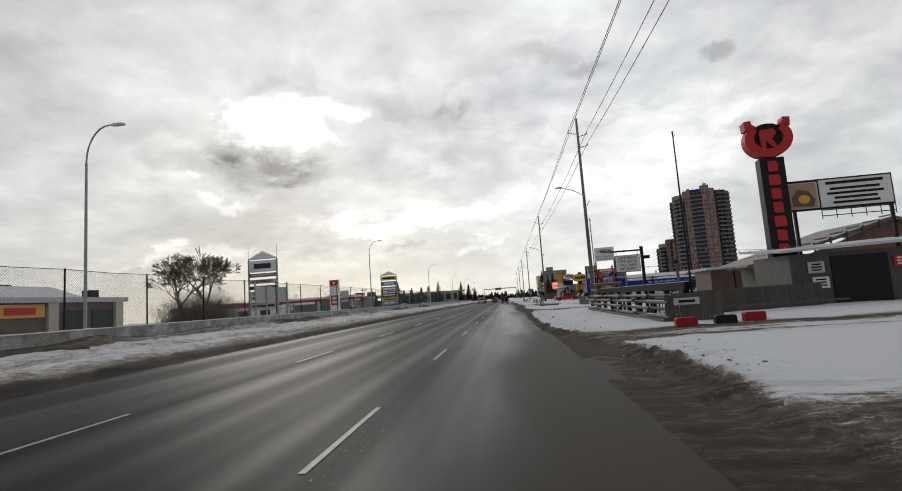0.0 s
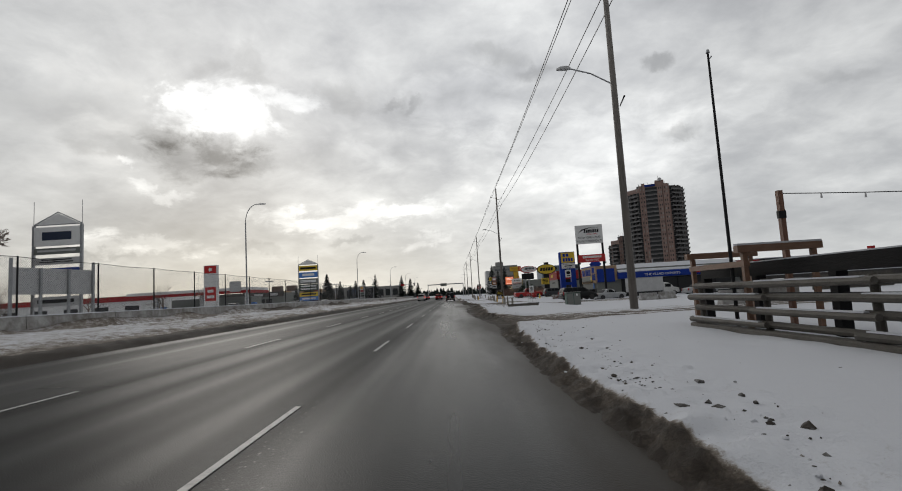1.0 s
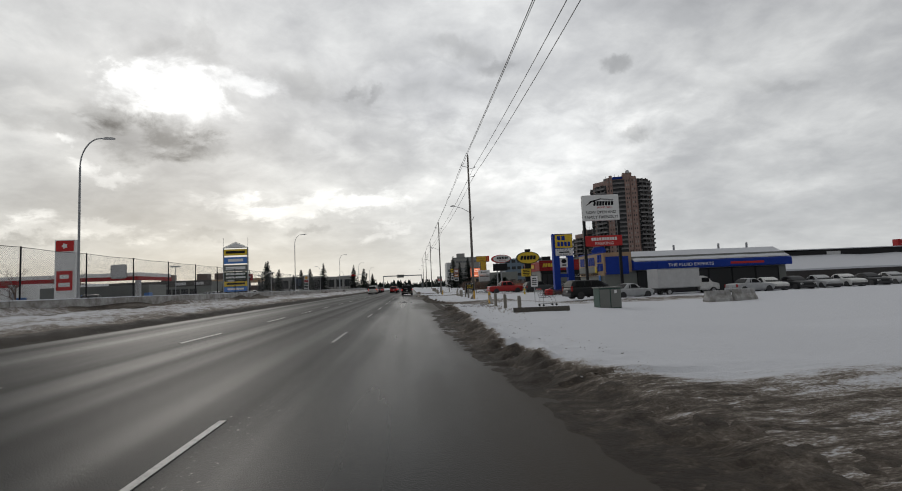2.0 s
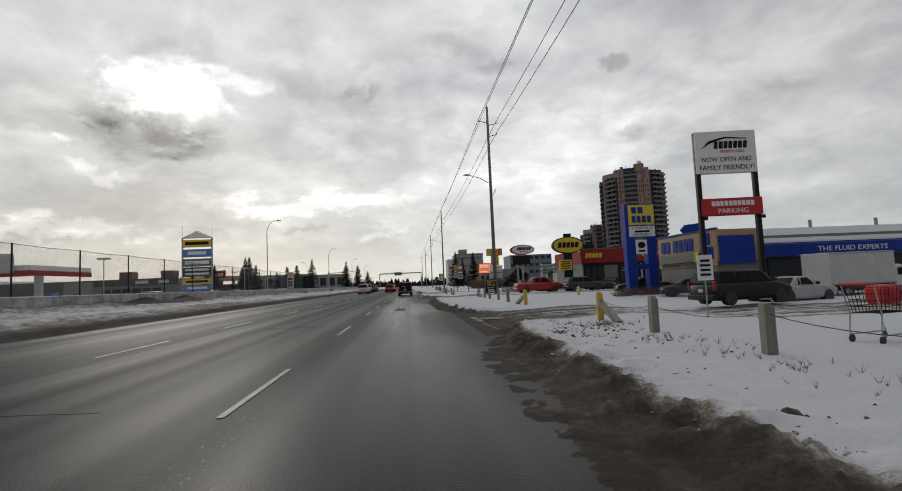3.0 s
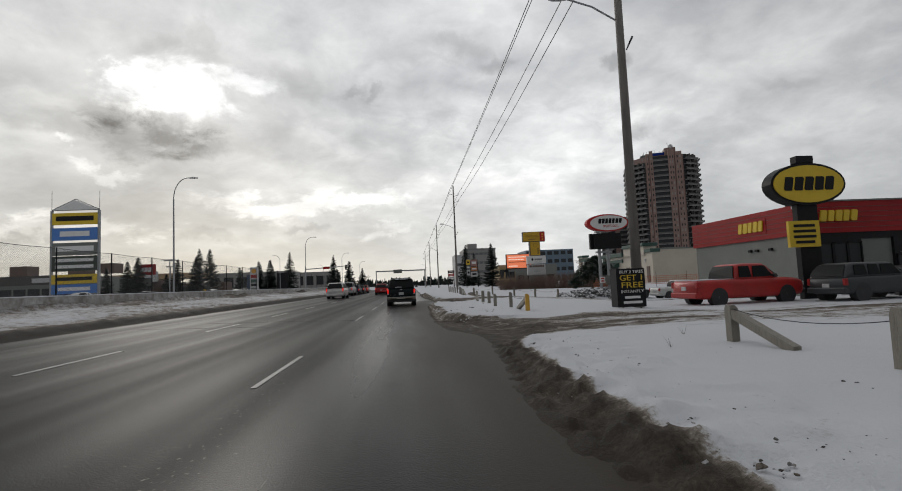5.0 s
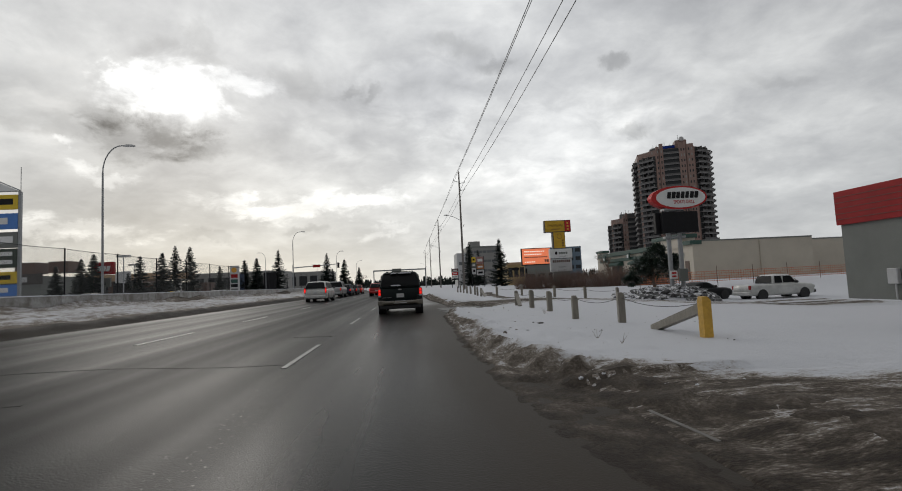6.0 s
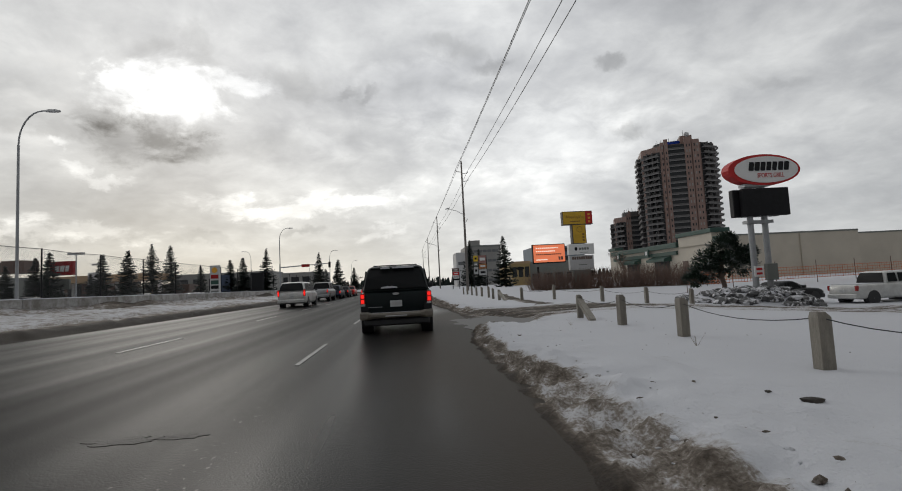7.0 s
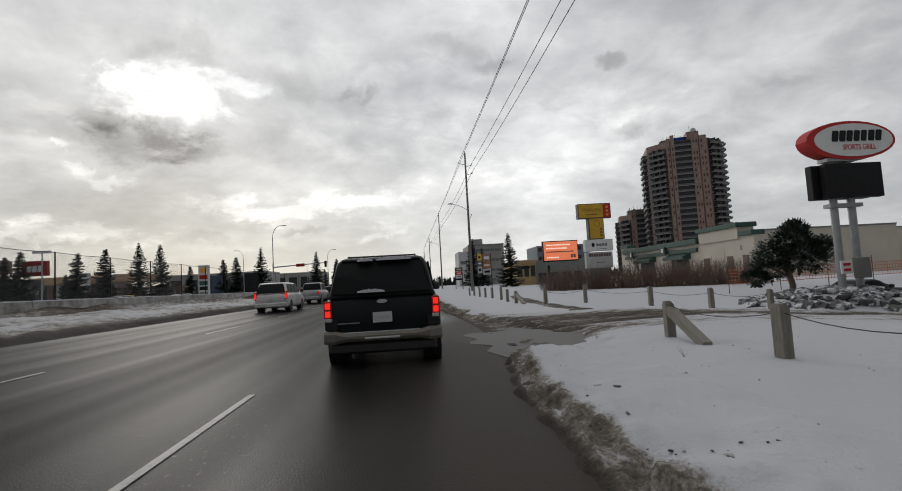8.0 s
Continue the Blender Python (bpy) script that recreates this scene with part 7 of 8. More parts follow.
for k, (a, b, word) in enumerate(((25.8, 28.6, "Total Car Care"), (28.95, 31.65, "BRAKES"), (31.95, 34.65, "-"), (34.95, 37.65, ""), (37.95, 40.65, ""), (40.95, 43.65, ""))):
    d = part("service_door", B(a, b, 117.05, 117.2, 0.05, 3.3), BLACK, t)
    window_row(d, a + 0.08, b - 0.08, 117.05, 0.35, 1.1, 3)
    window_row(d, a + 0.08, b - 0.08, 117.05, 1.15, 2.35, 3)
    part("door_jamb", B(b + 0.08, b + 0.2, 117.0, 117.2, 0, 3.3), GREYW, t)
    if word == "-":
        bars(d, GREYW, a + 0.3, b - 0.3, 117.05, 2.55, 2.95, 1, 5)
        part("underline", B(a + 0.3, b - 0.3, 117.02, 117.05, 2.45, 2.49), GREYW, d)
    elif word:
        lettering(word, d, GREYW, (a + b) / 2, 117.03, 2.62, 0.24, width=(b - a) * 0.64)
        part("underline", B(a + 0.3, b - 0.3, 117.02, 117.05, 2.45, 2.49), GREYW, d)
part("roof_unit", B(28, 30, 121, 123, 4.8, 5.6), GREYWALL, t)
part("roof_unit", B(22.2, 23.6, 119, 120, 4.8, 6.0), BLACK, t)
part("wall_meter", B(21.1, 21.3, 125.2, 125.7, 0.7, 1.4, bevel=0.03), GREYW, t)
part("wall_conduit", pipe(bmesh.new(), [(21.2, 125.4, 0.0), (21.2, 125.4, 0.75)], 0.04, 6), GREYW, t)
for y in (120.2, 121.4, 122.0):
    part("wall_light", B(21.16, 21.3, y - 0.12, y + 0.12, 2.9, 3.05), BLACK, t)

# beige store with green trim
t = thing("beige_store", "long beige store with dark green canopies", "building", 0, 0, -0.4)
shell(t, 42.0, 61.0, 176.6, 213.0, 0, 6.25, BEIGE)
shell(t, 61.0, 110.0, 181.0, 215.0, 0, 6.1, BEIGE)
part("raised_front", B(41.75, 44.0, 179.2, 187.8, 5.4, 6.9), BEIGE, t)
part("cornice", B(41.45, 44.3, 178.9, 188.1, 6.9, 7.5, bevel=0.06), GREEN, t)
part("cornice", B(41.6, 43.4, 176.4, 178.9, 5.7, 6.3, bevel=0.05), GREEN, t)
part("cornice", B(41.45, 42.0, 188.1, 213.2, 5.5, 6.3, bevel=0.05), GREEN, t)
part("green_band", B(41.7, 42.0, 188.6, 212.6, 4.4, 5.0), GREEN, t)
for y in (193.6, 204.2):
    aw = bmesh.new()
    loft(aw, [[(42.0, yy, 3.5), (42.0, yy, 4.4), (40.7, yy, 3.9), (40.7, yy, 3.5)] for yy in (y - 3.0, y + 3.0)])
    part("awning", aw, GREEN, t)
    window_row_y = part("shop_window", B(41.93, 42.0, y - 2.4, y + 2.4, 0.3, 3.5), SHOPGLASS, t)
    for q in range(4):
        part("mullion", B(41.88, 41.93, y - 2.4 + 1.6 * q - 0.06, y - 2.4 + 1.6 * q + 0.06, 0.3, 3.5), GREEN, window_row_y)
for y in (197.6, 209.4):
    bd = part("badge", B(41.3, 41.45, y - 0.7, y + 0.7, 4.6, 5.8), GREEN, t)
    part("badge_mark", B(41.26, 41.3, y - 0.35, y + 0.35, 4.85, 5.5), WHITE, bd)
for y, w in ((186.6, 1.4), (181.4, 1.2), (178.3, 1.1)):
    part("door_panel", B(41.92, 42.0, y - w / 2, y + w / 2, 0, 3.3), BROWNWALL, t)
part("wall_lamp", B(41.85, 42.0, 179.0, 179.3, 4.0, 4.6), GREYW, t)
part("pale_panel", B(41.96, 42.0, 182.6, 185.6, 0.1, 4.2), BEIGE, t)
part("end_pier", B(41.9, 43.2, 211.6, 214.6, 0, 6.6), BEIGE, t)
part("pier_cap", B(41.7, 43.4, 211.4, 214.8, 6.6, 7.1), GREEN, t)
part("wall_trim", B(42.0, 61.0, 176.52, 176.6, 6.1, 6.3), GREYWALL, t)
part("wall_trim", B(61.0, 110.0, 180.92, 181.0, 5.95, 6.15), GREYWALL, t)
part("roof_parapet", B(47.0, 54.0, 186.0, 196.0, 6.0, 6.9), GREYWALL, t)
part("drain_pipe", tube(bmesh.new(), (52.5, 176.5, 0), (52.5, 176.5, 6.1), 0.08, 0.08, 6), BEIGE, t)
fence2 = thing("safety_fence", "sagging orange safety fence on thin stakes", "fence", 0, 0, 0)
OMESH = material("orange_plastic_mesh", (0.55, 0.16, 0.06), 0.7, vary=0.2, bump=0)
bm = bmesh.new()
for k in range(30):
    for j in range(5):
        zz = 0.25 + 0.24 * j
        tube(bm, (22 + 1.5 * k, 152 + 0.3 * k, zz + 0.05 * wobble(k, j, 0.7)), (23.5 + 1.5 * k, 152.3 + 0.3 * k, zz + 0.05 * wobble(k + 1, j, 0.7)), 0.022, 0.022, 4)
    for j in range(6):
        tube(bm, (22 + 1.5 * k + 0.25 * j, 152 + 0.3 * k, 0.2), (22 + 1.5 * k + 0.25 * j, 152 + 0.3 * k, 1.25), 0.014, 0.014, 4)
part("plastic_mesh", bm, OMESH, fence2)
for k in range(0, 31, 3):
    part("stake", tube(bmesh.new(), (22 + 1.5 * k, 152 + 0.3 * k, -0.4), (22 + 1.5 * k, 152 + 0.3 * k, 1.75), 0.03, 0.03, 6), BROWNWALL, fence2)


# apartment tower
def tower(x, y, rz, w, d, floors, fh, label):
    """A brick tower with a clipped-corner plan, bands of balconies on its corners and columns of windows."""
    t = thing("apartment_tower", label, "building", x, y, 0, rz)
    H = floors * fh
    c = 0.24

    def plan(k, z, lift=0):
        a, b = w / 2 * k, d / 2 * k
        e = [(-a, -b * (1 - 2 * c)), (-a * (1 - 2 * c), -b), (a * (1 - 2 * c), -b), (a, -b * (1 - 2 * c)), (a, b * (1 - 2 * c)), (a * (1 - 2 * c), b), (-a * (1 - 2 * c), b), (-a, b * (1 - 2 * c))]
        return [(p, q, z) for p, q in e]

    bm = bmesh.new()
    loft(bm, [plan(1, 0), plan(1, H)])
    part("wall", bm, TOWERWALL, t)
    # machine room with its dishes and masts
    bm = bmesh.new()
    loft(bm, [plan(0.60, H), plan(0.60, H + fh * 1.1)])
    part("machine_room", bm, TOWERDARK, t)
    part("brick_turret", B(w * 0.04, w * 0.20, -d * 0.36, -d * 0.1, H, H + fh * 1.75), TOWERWALL, t)
    if floors > 15:
        part("blue_band", B(-w * 0.16, w * 0.1, -d * 0.315, -d * 0.30, H + fh * 0.55, H + fh * 1.0), BLUE, t)
    rn = random.Random(7)
    for k in range(16):
        px, py = rn.uniform(-w * 0.30, w * 0.34), rn.uniform(-d * 0.28, d * 0.1)
        z1 = H + fh * rn.uniform(1.4, 2.2)
        part("mast", tube(bmesh.new(), (px, py, H), (px, py, z1), 0.13, 0.08, 4), GREYWALL, t)
    part("dish", tube(bmesh.new(), (w * 0.13, -d * 0.37, H + fh * 1.9), (w * 0.13, -d * 0.39, H + fh * 1.9), 1.3, 0.9, 12), GREYW, t)
    part("tall_mast", tube(bmesh.new(), (w * 0.11, -d * 0.2, H), (w * 0.11, -d * 0.2, H + fh * 3.2), 0.16, 0.08, 4), GREYWALL, t)
    cor = plan(1, 0)
    win, dark = bmesh.new(), bmesh.new()
    for i in range(8):
        p, q = Vector(cor[i]), Vector(cor[(i + 1) % 8])
        e = q - p
        n = Vector((e.y, -e.x, 0)).normalized()
        ln, u = e.length, e.normalized()
        top = floors - 1 if i in (0, 7, 6) else floors
        front = i in (1, 5)
        spans = ((0.20, 0.62, 0.75),) if front else ((0.10, 0.97, 2.0),) if i in (0, 2) else ((0.03, 0.97, 2.2),)
        if front:    # brick piers stand proud between the balconies and rise over the roof
            for a, b in ((0.0, 0.08), (0.10, 0.20), (0.62, 0.79), (0.82, 1.0)):
                bm = bmesh.new()
                lo = [p + u * ln * a, p + u * ln * b, p + u * ln * b + n * 0.7, p + u * ln * a + n * 0.7]
                loft(bm, [lo, [v + Vector((0, 0, H + (fh * 1.0 if 0.1 <= a < 0.7 else fh * 0.5))) for v in lo]])
                part("brick_pier", bm, TOWERWALL, t)
        for a, b, out in spans:
            me = bmesh.new()
            for lo, hi, o0, o1, m in ((0.0, 0.2, 0.0, out, 0), (0.2, 1.05, out - 0.25, out, 1)):
                c4 = [p + u * ln * a + n * o0, p + u * ln * b + n * o0, p + u * ln * b + n * o1, p + u * ln * a + n * o1]
                vs = [me.verts.new(v + Vector((0, 0, zz))) for zz in (lo, hi) for v in c4]
                for fc in ((3, 2, 1, 0), (2, 3, 7, 6), (1, 2, 6, 5), (3, 0, 4, 7), (4, 5, 6, 7), (0, 1, 5, 4)):
                    me.faces.new([vs[k] for k in fc]).material_index = m
            if not front:   # dividing fins of the corner balconies
                for g in (0.33, 0.64):
                    c4 = [p + u * ln * (a + (b - a) * g), p + u * ln * (a + (b - a) * g + 0.02), p + u * ln * (a + (b - a) * g + 0.02) + n * out * 0.9, p + u * ln * (a + (b - a) * g) + n * out * 0.9]
                    vs = [me.verts.new(v + Vector((0, 0, zz))) for zz in (0.2, fh) for v in c4]
                    for fc in ((2, 3, 7, 6), (1, 2, 6, 5), (3, 0, 4, 7)):
                        me.faces.new([vs[k] for k in fc]).material_index = 1
            me = mesh_from(me, "balcony", TOWERGREY)
            me.materials.append(TOWERDARK)
            for f in range(1, top):
                share("balcony", me, t, 0, 0, f * fh)
            # flat dark glass sheet on the wall, standing in for shade behind the balconies
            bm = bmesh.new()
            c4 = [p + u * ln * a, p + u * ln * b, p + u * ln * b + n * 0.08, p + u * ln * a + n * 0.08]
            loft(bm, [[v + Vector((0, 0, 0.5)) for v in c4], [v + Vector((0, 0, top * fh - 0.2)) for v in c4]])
            part("recess_shade_sheet", bm, SHOPGLASS, t)
        for f in range(floors):
            for a in ((0.035, 0.135, 0.665, 0.735, 0.86, 0.935) if front else (0.12, 0.3, 0.45, 0.62, 0.80)):
                pale = rn.random() < 0.4
                if not front and not pale:
                    continue
                lift = 0.74 if front else 0.1
                o = [p + u * ln * a + n * lift, p + u * ln * (a + (0.032 if front else 0.05)) + n * lift]
                pane = win if pale else dark
                pane.faces.new([pane.verts.new(v + Vector((0, 0, f * fh + zz))) for v, zz in ((o[0], 0.9), (o[1], 0.9), (o[1], 2.2), (o[0], 2.2))])
    tagged(part("lit_blind", win, FARWALL, t), kind="stuff")
    tagged(part("window_pane", dark, SHOPGLASS, t), kind="stuff")
    return t


tower(145.2, 368.0, -20, 35.0, 31.5, 23, 2.86, "tall brown brick apartment tower with stacked balconies")
tower(135.5, 398.0, -20, 25.0, 24.0, 12, 2.85, "lower brown brick apartment tower behind another")


def block(name, label, x0, x1, y0, y1, h, m, floors=0, cols=0, z=0.0):
    t = thing(name, label, "building", 0, 0, z)
    shell(t, x0, x1, y0, y1, 0, h, m)
    if floors:
        fh = h / floors
        w = (x1 - x0) / cols
        for f in range(floors):
            for c in range(cols):
                part("window", B(x0 + (c + 0.15) * w, x0 + (c + 0.85) * w, y0 - 0.05, y0 + 0.02, f * fh + fh * 0.35, f * fh + fh * 0.8), SHOPGLASS, t)
    return t


OFFICEGLASS = material("hazy_office_glass", (0.13, 0.135, 0.14), 0.4, vary=0.2, scale=0.3, bump=0)
g = block("office_block", "pale grey office block with window rows", 25.8, 41.0, 330, 350, 17.0, FARWALL)
for f in range(4):
    part("window_band", B(27.0, 39.8, 329.94, 330.02, 4.2 * f + 1.6, 4.2 * f + 2.7), OFFICEGLASS, g)
    for k in range(6):
        part("mullion", B(28.9 + 2.0 * k, 29.15 + 2.0 * k, 329.9, 329.94, 4.2 * f + 1.6, 4.2 * f + 2.7), FARWALL, g)
part("parapet", B(25.7, 41.1, 329.8, 330.2, 16.6, 17.3), GREYWALL, g)
part("roof_unit", B(28.5, 33, 336, 342, 17, 20), FARWALL, g)
part("annex", B(21.6, 25.8, 331, 346, 0, 14.6), GREYW, g)
part("annex_window", B(22.4, 25.2, 330.94, 331.02, 9.2, 10.6), OFFICEGLASS, g)
g = block("blue_office_block", "blue-grey glass office block", 58.0, 82.0, 340, 360, 16.0, material("blue_grey_cladding", (0.12, 0.17, 0.22), 0.4, vary=0.2, scale=0.3, bump=0.05), 4, 7)
MUSTARD = material("mustard_stucco", (0.36, 0.26, 0.11), 0.85, vary=0.15, scale=0.5, fine=20, bump=0.1)
g = block("strip_mall", "low mustard and grey strip mall", 26.4, 31.2, 240, 256, 5.9, MUSTARD, 1, 3)
part("cornice", B(26.2, 31.4, 239.8, 240.1, 5.5, 6.1), TAN, g)
part("dark_emblem", prism(bmesh.new(), [(28.6 + 1.1 * math.cos(k * math.tau / 12), 4.3 + 0.45 * math.sin(k * math.tau / 12)) for k in range(12)], 239.8, 239.96), BLACK, g)
part("grey_wing", B(31.2, 44.0, 240.6, 256, 0, 5.9), GREYWALL, g)
for k in range(4):
    part("wing_window", B(31.9 + 3.0 * k, 33.9 + 3.0 * k, 240.52, 240.6, 0.5, 2.8), SHOPGLASS, g)
ORANGEDULL = material("faded_orange_panel", (0.42, 0.17, 0.06), 0.6, vary=0.25, scale=2, bump=0.03)
PINKDULL = material("faded_red_panel", (0.34, 0.17, 0.15), 0.6, vary=0.25, scale=2, bump=0.03)
for x, y, top, panels in ((17.6, 235, 7.8, ((0.0, 1.4, -1.5, -0.35, YELLOW), (0.0, 1.8, -0.25, 1.7, PINKDULL), (1.6, 2.6, -1.5, -0.35, GREYWALL), (2.0, 3.2, -0.25, 1.7, ORANGEDULL), (2.8, 4.4, -1.5, -0.35, GREYW), (3.4, 4.8, -0.25, 1.7, GREYW))),
                          (11.7, 235, 5.0, ((0.0, 0.8, -0.8, 0.8, BROWNWALL), (0.9, 1.7, -0.8, 0.8, SIGNRED), (1.8, 2.4, -0.8, 0.8, GREYW), (2.5, 2.9, -0.8, 0.8, BLACK)))):
    t = thing("tenant_sign", "stacked tenant panels on a roadside frame", "sign", x, y, 0, group="far roadside signs")
    lo, hi = min(p[2] for p in panels), max(p[3] for p in panels)
    for px in (lo, hi):
        part("post", B(px - 0.08, px + 0.08, -0.1, 0.1, -0.2, top + 0.1), BLACK, t)
    for k, (a, b, x0, x1, m) in enumerate(panels):
        bd = part("tenant_panel", B(x0 + 0.06, x1 - 0.06, -0.2, 0.0, top - b, top - a, bevel=0.02), m, t)
        bars(bd, BLACK if m in (YELLOW, GREYW) else WHITE, x0 + 0.25, x1 - 0.25, -0.2, top - b + 0.2, top - a - 0.2, 1, 60 + k)

# ---- the saloon's yard ----
t = thing("saloon_pylon", "black pillar sign with a red horseshoe head", "sign", 17.2, 18.0, -0.15, -8)
part("pillar", B(-0.68, 0.68, -0.4, 0.4, -0.2, 9.3), BLACK, t)
for k in range(9):
    z = 8.42 - 0.86 * k
    w = 0.27 + 0.05 * (k % 3 == 1)
    o = [(-w + 0.07, z), (w, z), (w, z + 0.52), (w - 0.09, z + 0.66), (-w, z + 0.66), (-w, z + 0.1)]
    part("red_mark", prism(bmesh.new(), o, -0.47, -0.4), SIGNRED, t)
arc = [math.radians(a) for a in range(-225, 46, 15)]
out = [(1.35 * math.cos(a), 10.55 + 1.2 * math.sin(a)) for a in arc]
inn = [(0.82 * math.cos(a), 10.6 + 0.72 * math.sin(a)) for a in arc][::-1]
bm = bmesh.new()
for (a, b), (c, d) in zip(zip(out, out[1:]), zip(inn[::-1], inn[::-1][1:])):
    prism(bm, [a, b, d, c], -0.45, 0.35)
for sx in (-1, 1):
    prism(bm, [(sx * 0.55, 11.3), (sx * 1.25, 11.2), (sx * 1.3, 11.75), (sx * 0.9, 11.8), (sx * 0.85, 11.55)], -0.45, 0.35)
part("horseshoe", bm, SIGNRED, t)
part("head_back", prism(bmesh.new(), oval(0, 10.5, 1.2, 1.05, 20), -0.25, 0.25), BLACK, t)
part("emblem", prism(bmesh.new(), [(-0.42, 9.95), (-0.2, 9.95), (-0.16, 10.4), (0.2, 9.95), (0.5, 9.9), (0.18, 10.5), (0.48, 10.85), (0.3, 11.15), (-0.45, 11.1), (-0.5, 10.9)], -0.42, -0.25), SIGNRED, t)
t = thing("saloon_billboard", "white letter billboard on a steel catwalk", "billboard", 21.0, 18.3, 0.0, -2)
part("board", B(-3.0, 3.1, -0.15, 0.2, 5.75, 7.65), BLACK, t)
bd = part("letter_panel", B(-1.05, 3.0, -0.19, -0.15, 5.85, 7.55), WHITE, t)
bars(bd, BLACK, -0.7, 2.6, -0.19, 5.95, 7.1, 4, 40)
bars(bd, BLACK, -1.0, 2.9, -0.19, 7.15, 7.5, 1, 41)
bd = part("picture_panel", B(-2.9, -1.15, -0.19, -0.15, 5.85, 7.5), GREYW, t)
part("picture_block", B(-2.8, -1.25, -0.20, -0.19, 5.9, 7.45), TAN, bd)
part("picture_block", prism(bmesh.new(), [(-2.65, 6.05), (-1.5, 5.95), (-1.35, 6.4), (-1.7, 6.95), (-2.3, 7.1), (-2.7, 6.6)], -0.215, -0.20), BROWNWALL, bd)
part("picture_block", prism(bmesh.new(), oval(-2.0, 6.45, 0.34, 0.28, 12), -0.23, -0.215), ORANGESIGN, bd)
bm = bmesh.new()
for z in (5.3, 5.65):
    tube(bm, (-1.2, -0.4, z), (2.9, -0.4, z), 0.03, 0.03, 6)
for k in range(6):
    tube(bm, (-1.2 + 0.82 * k, -0.4, 5.1), (-1.2 + 0.82 * k, -0.4, 5.7), 0.025, 0.025, 6)
part("catwalk", bm, BLACK, t)
for px in (-2.5, 3.0):
    part("post", B(px - 0.08, px + 0.08, 0.02, 0.18, -0.3, 5.8), BLACK, t)
t = thing("saloon_building", "rambling rust-brown timber saloon with stepped fronts", "building", 0, 0, 0)
shell(t, 20.8, 48.0, 25.0, 33.0, 0, 2.75, DARKWALL)
ROOFWOOD = material("weathered_shake_roof", (0.13, 0.10, 0.075), 0.9, vary=0.4, scale=2.5, fine=14, bump=0.6, tint=(0.30, 0.27, 0.24), edges=(0.5, 0.75))
bm = bmesh.new()
loft(bm, [[(19.0, y, 2.72), (28.4, y, 5.35), (28.4, y, 5.6), (18.9, y, 2.9)] for y in (24.4, 33.4)])
part("shake_roof", bm, ROOFWOOD, t)
bm = bmesh.new()
loft(bm, [[(28.4, y, 5.35), (38.0, y, 2.9), (38.0, y, 3.1), (28.4, y, 5.6)] for y in (24.4, 33.4)])
part("shake_roof", bm, ROOFWOOD, t)
part("gable_wall", prism(bmesh.new(), [(20.8, 2.7), (36.6, 2.7), (28.4, 5.3)], 24.9, 25.0), RUSTWALL, t)
for k in range(7):
    x = 20.4 + 1.15 * k
    part("rafter", tube(bmesh.new(), (x, 24.3, 3.05 + 0.28 * (x - 19.0)), (x, 24.3, 2.3 + 0.28 * (x - 19.0)), 0.09, 0.08, 6), DARKWALL, t)
    part("purlin", tube(bmesh.new(), (x, 24.25, 3.25 + 0.28 * (x - 19.0)), (x + 0.9, 24.25, 3.1 + 0.28 * (x - 18.1)), 0.06, 0.06, 6), GREYWALL, t)
part("wind_board", B(20.5, 46.0, 23.9, 24.1, 1.9, 2.75), DARKWALL, t)
part("wind_board_snow", B(20.5, 46.0, 23.88, 24.12, 2.75, 2.82), SNOW, t)
t = thing("patio_hut", "low timber hut with a snowy flat roof", "shed", 0, 0, 0)
shell(t, 15.6, 17.8, 25.2, 28.4, 0, 2.65, BROWNWALL)
part("hut_roof", B(15.2, 18.2, 24.9, 28.7, 2.66, 2.85, bevel=0.03), SNOW, t)
t = thing("yard_shed", "dark timber yard shed with a snowy lean-to roof", "shed", 0, 0, 0)
shell(t, 15.9, 24.5, 14.9, 19.0, 0, 2.95, DARKWALL)
bm = bmesh.new()
loft(bm, [[(15.2, y, 3.05 + h), (24.8, y, 3.25 + h), (24.8, y, 3.42 + h), (15.2, y, 3.18 + h)] for y, h in ((14.3, 0), (19.2, 0.35))])
part("roof", bm, SNOW, t)
part("doorway", B(18.0, 20.9, 14.82, 14.9, 0.1, 2.7), BLACK, t)
for x, z, m in ((17.2, 1.85, GREYW), (17.35, 1.0, WHITE), (21.6, 1.9, SIGNRED)):
    bd = part("wall_notice", B(x - 0.42, x + 0.42, 14.80, 14.86, z, z + 0.62), m, t)
    bars(bd, BLACK if m is not SIGNRED else WHITE, x - 0.3, x + 0.3, 14.80, z + 0.08, z + 0.55, 3, int(z * 10))
PLANK = mesh_from(B(-0.07, 0.07, -0.015, 0.015, 0, 1.0), "plank", RAILWOOD)
t = thing("plank_fence", "grey plank fence round the saloon yard", "fence", 0, 0, 0)
for k in range(52):
    x = 9.2 + 0.155 * k
    s = share("plank", PLANK, t, x, 12.5 + 0.04 * k, 0.1)
    s.scale = (1, 1, 1.25 + 0.05 * wobble(k, 0, 0.9))
part("rail", B(9.1, 17.3, 12.56, 12.62, 0.4, 0.5), RAILWOOD, t)


def rail(a, b, r, name="rail", parent=None, m=RAILWOOD):
    bm = bmesh.new()
    tube(bm, a, b, r, r * 0.85, 8)
    return part(name, bm, m, parent)


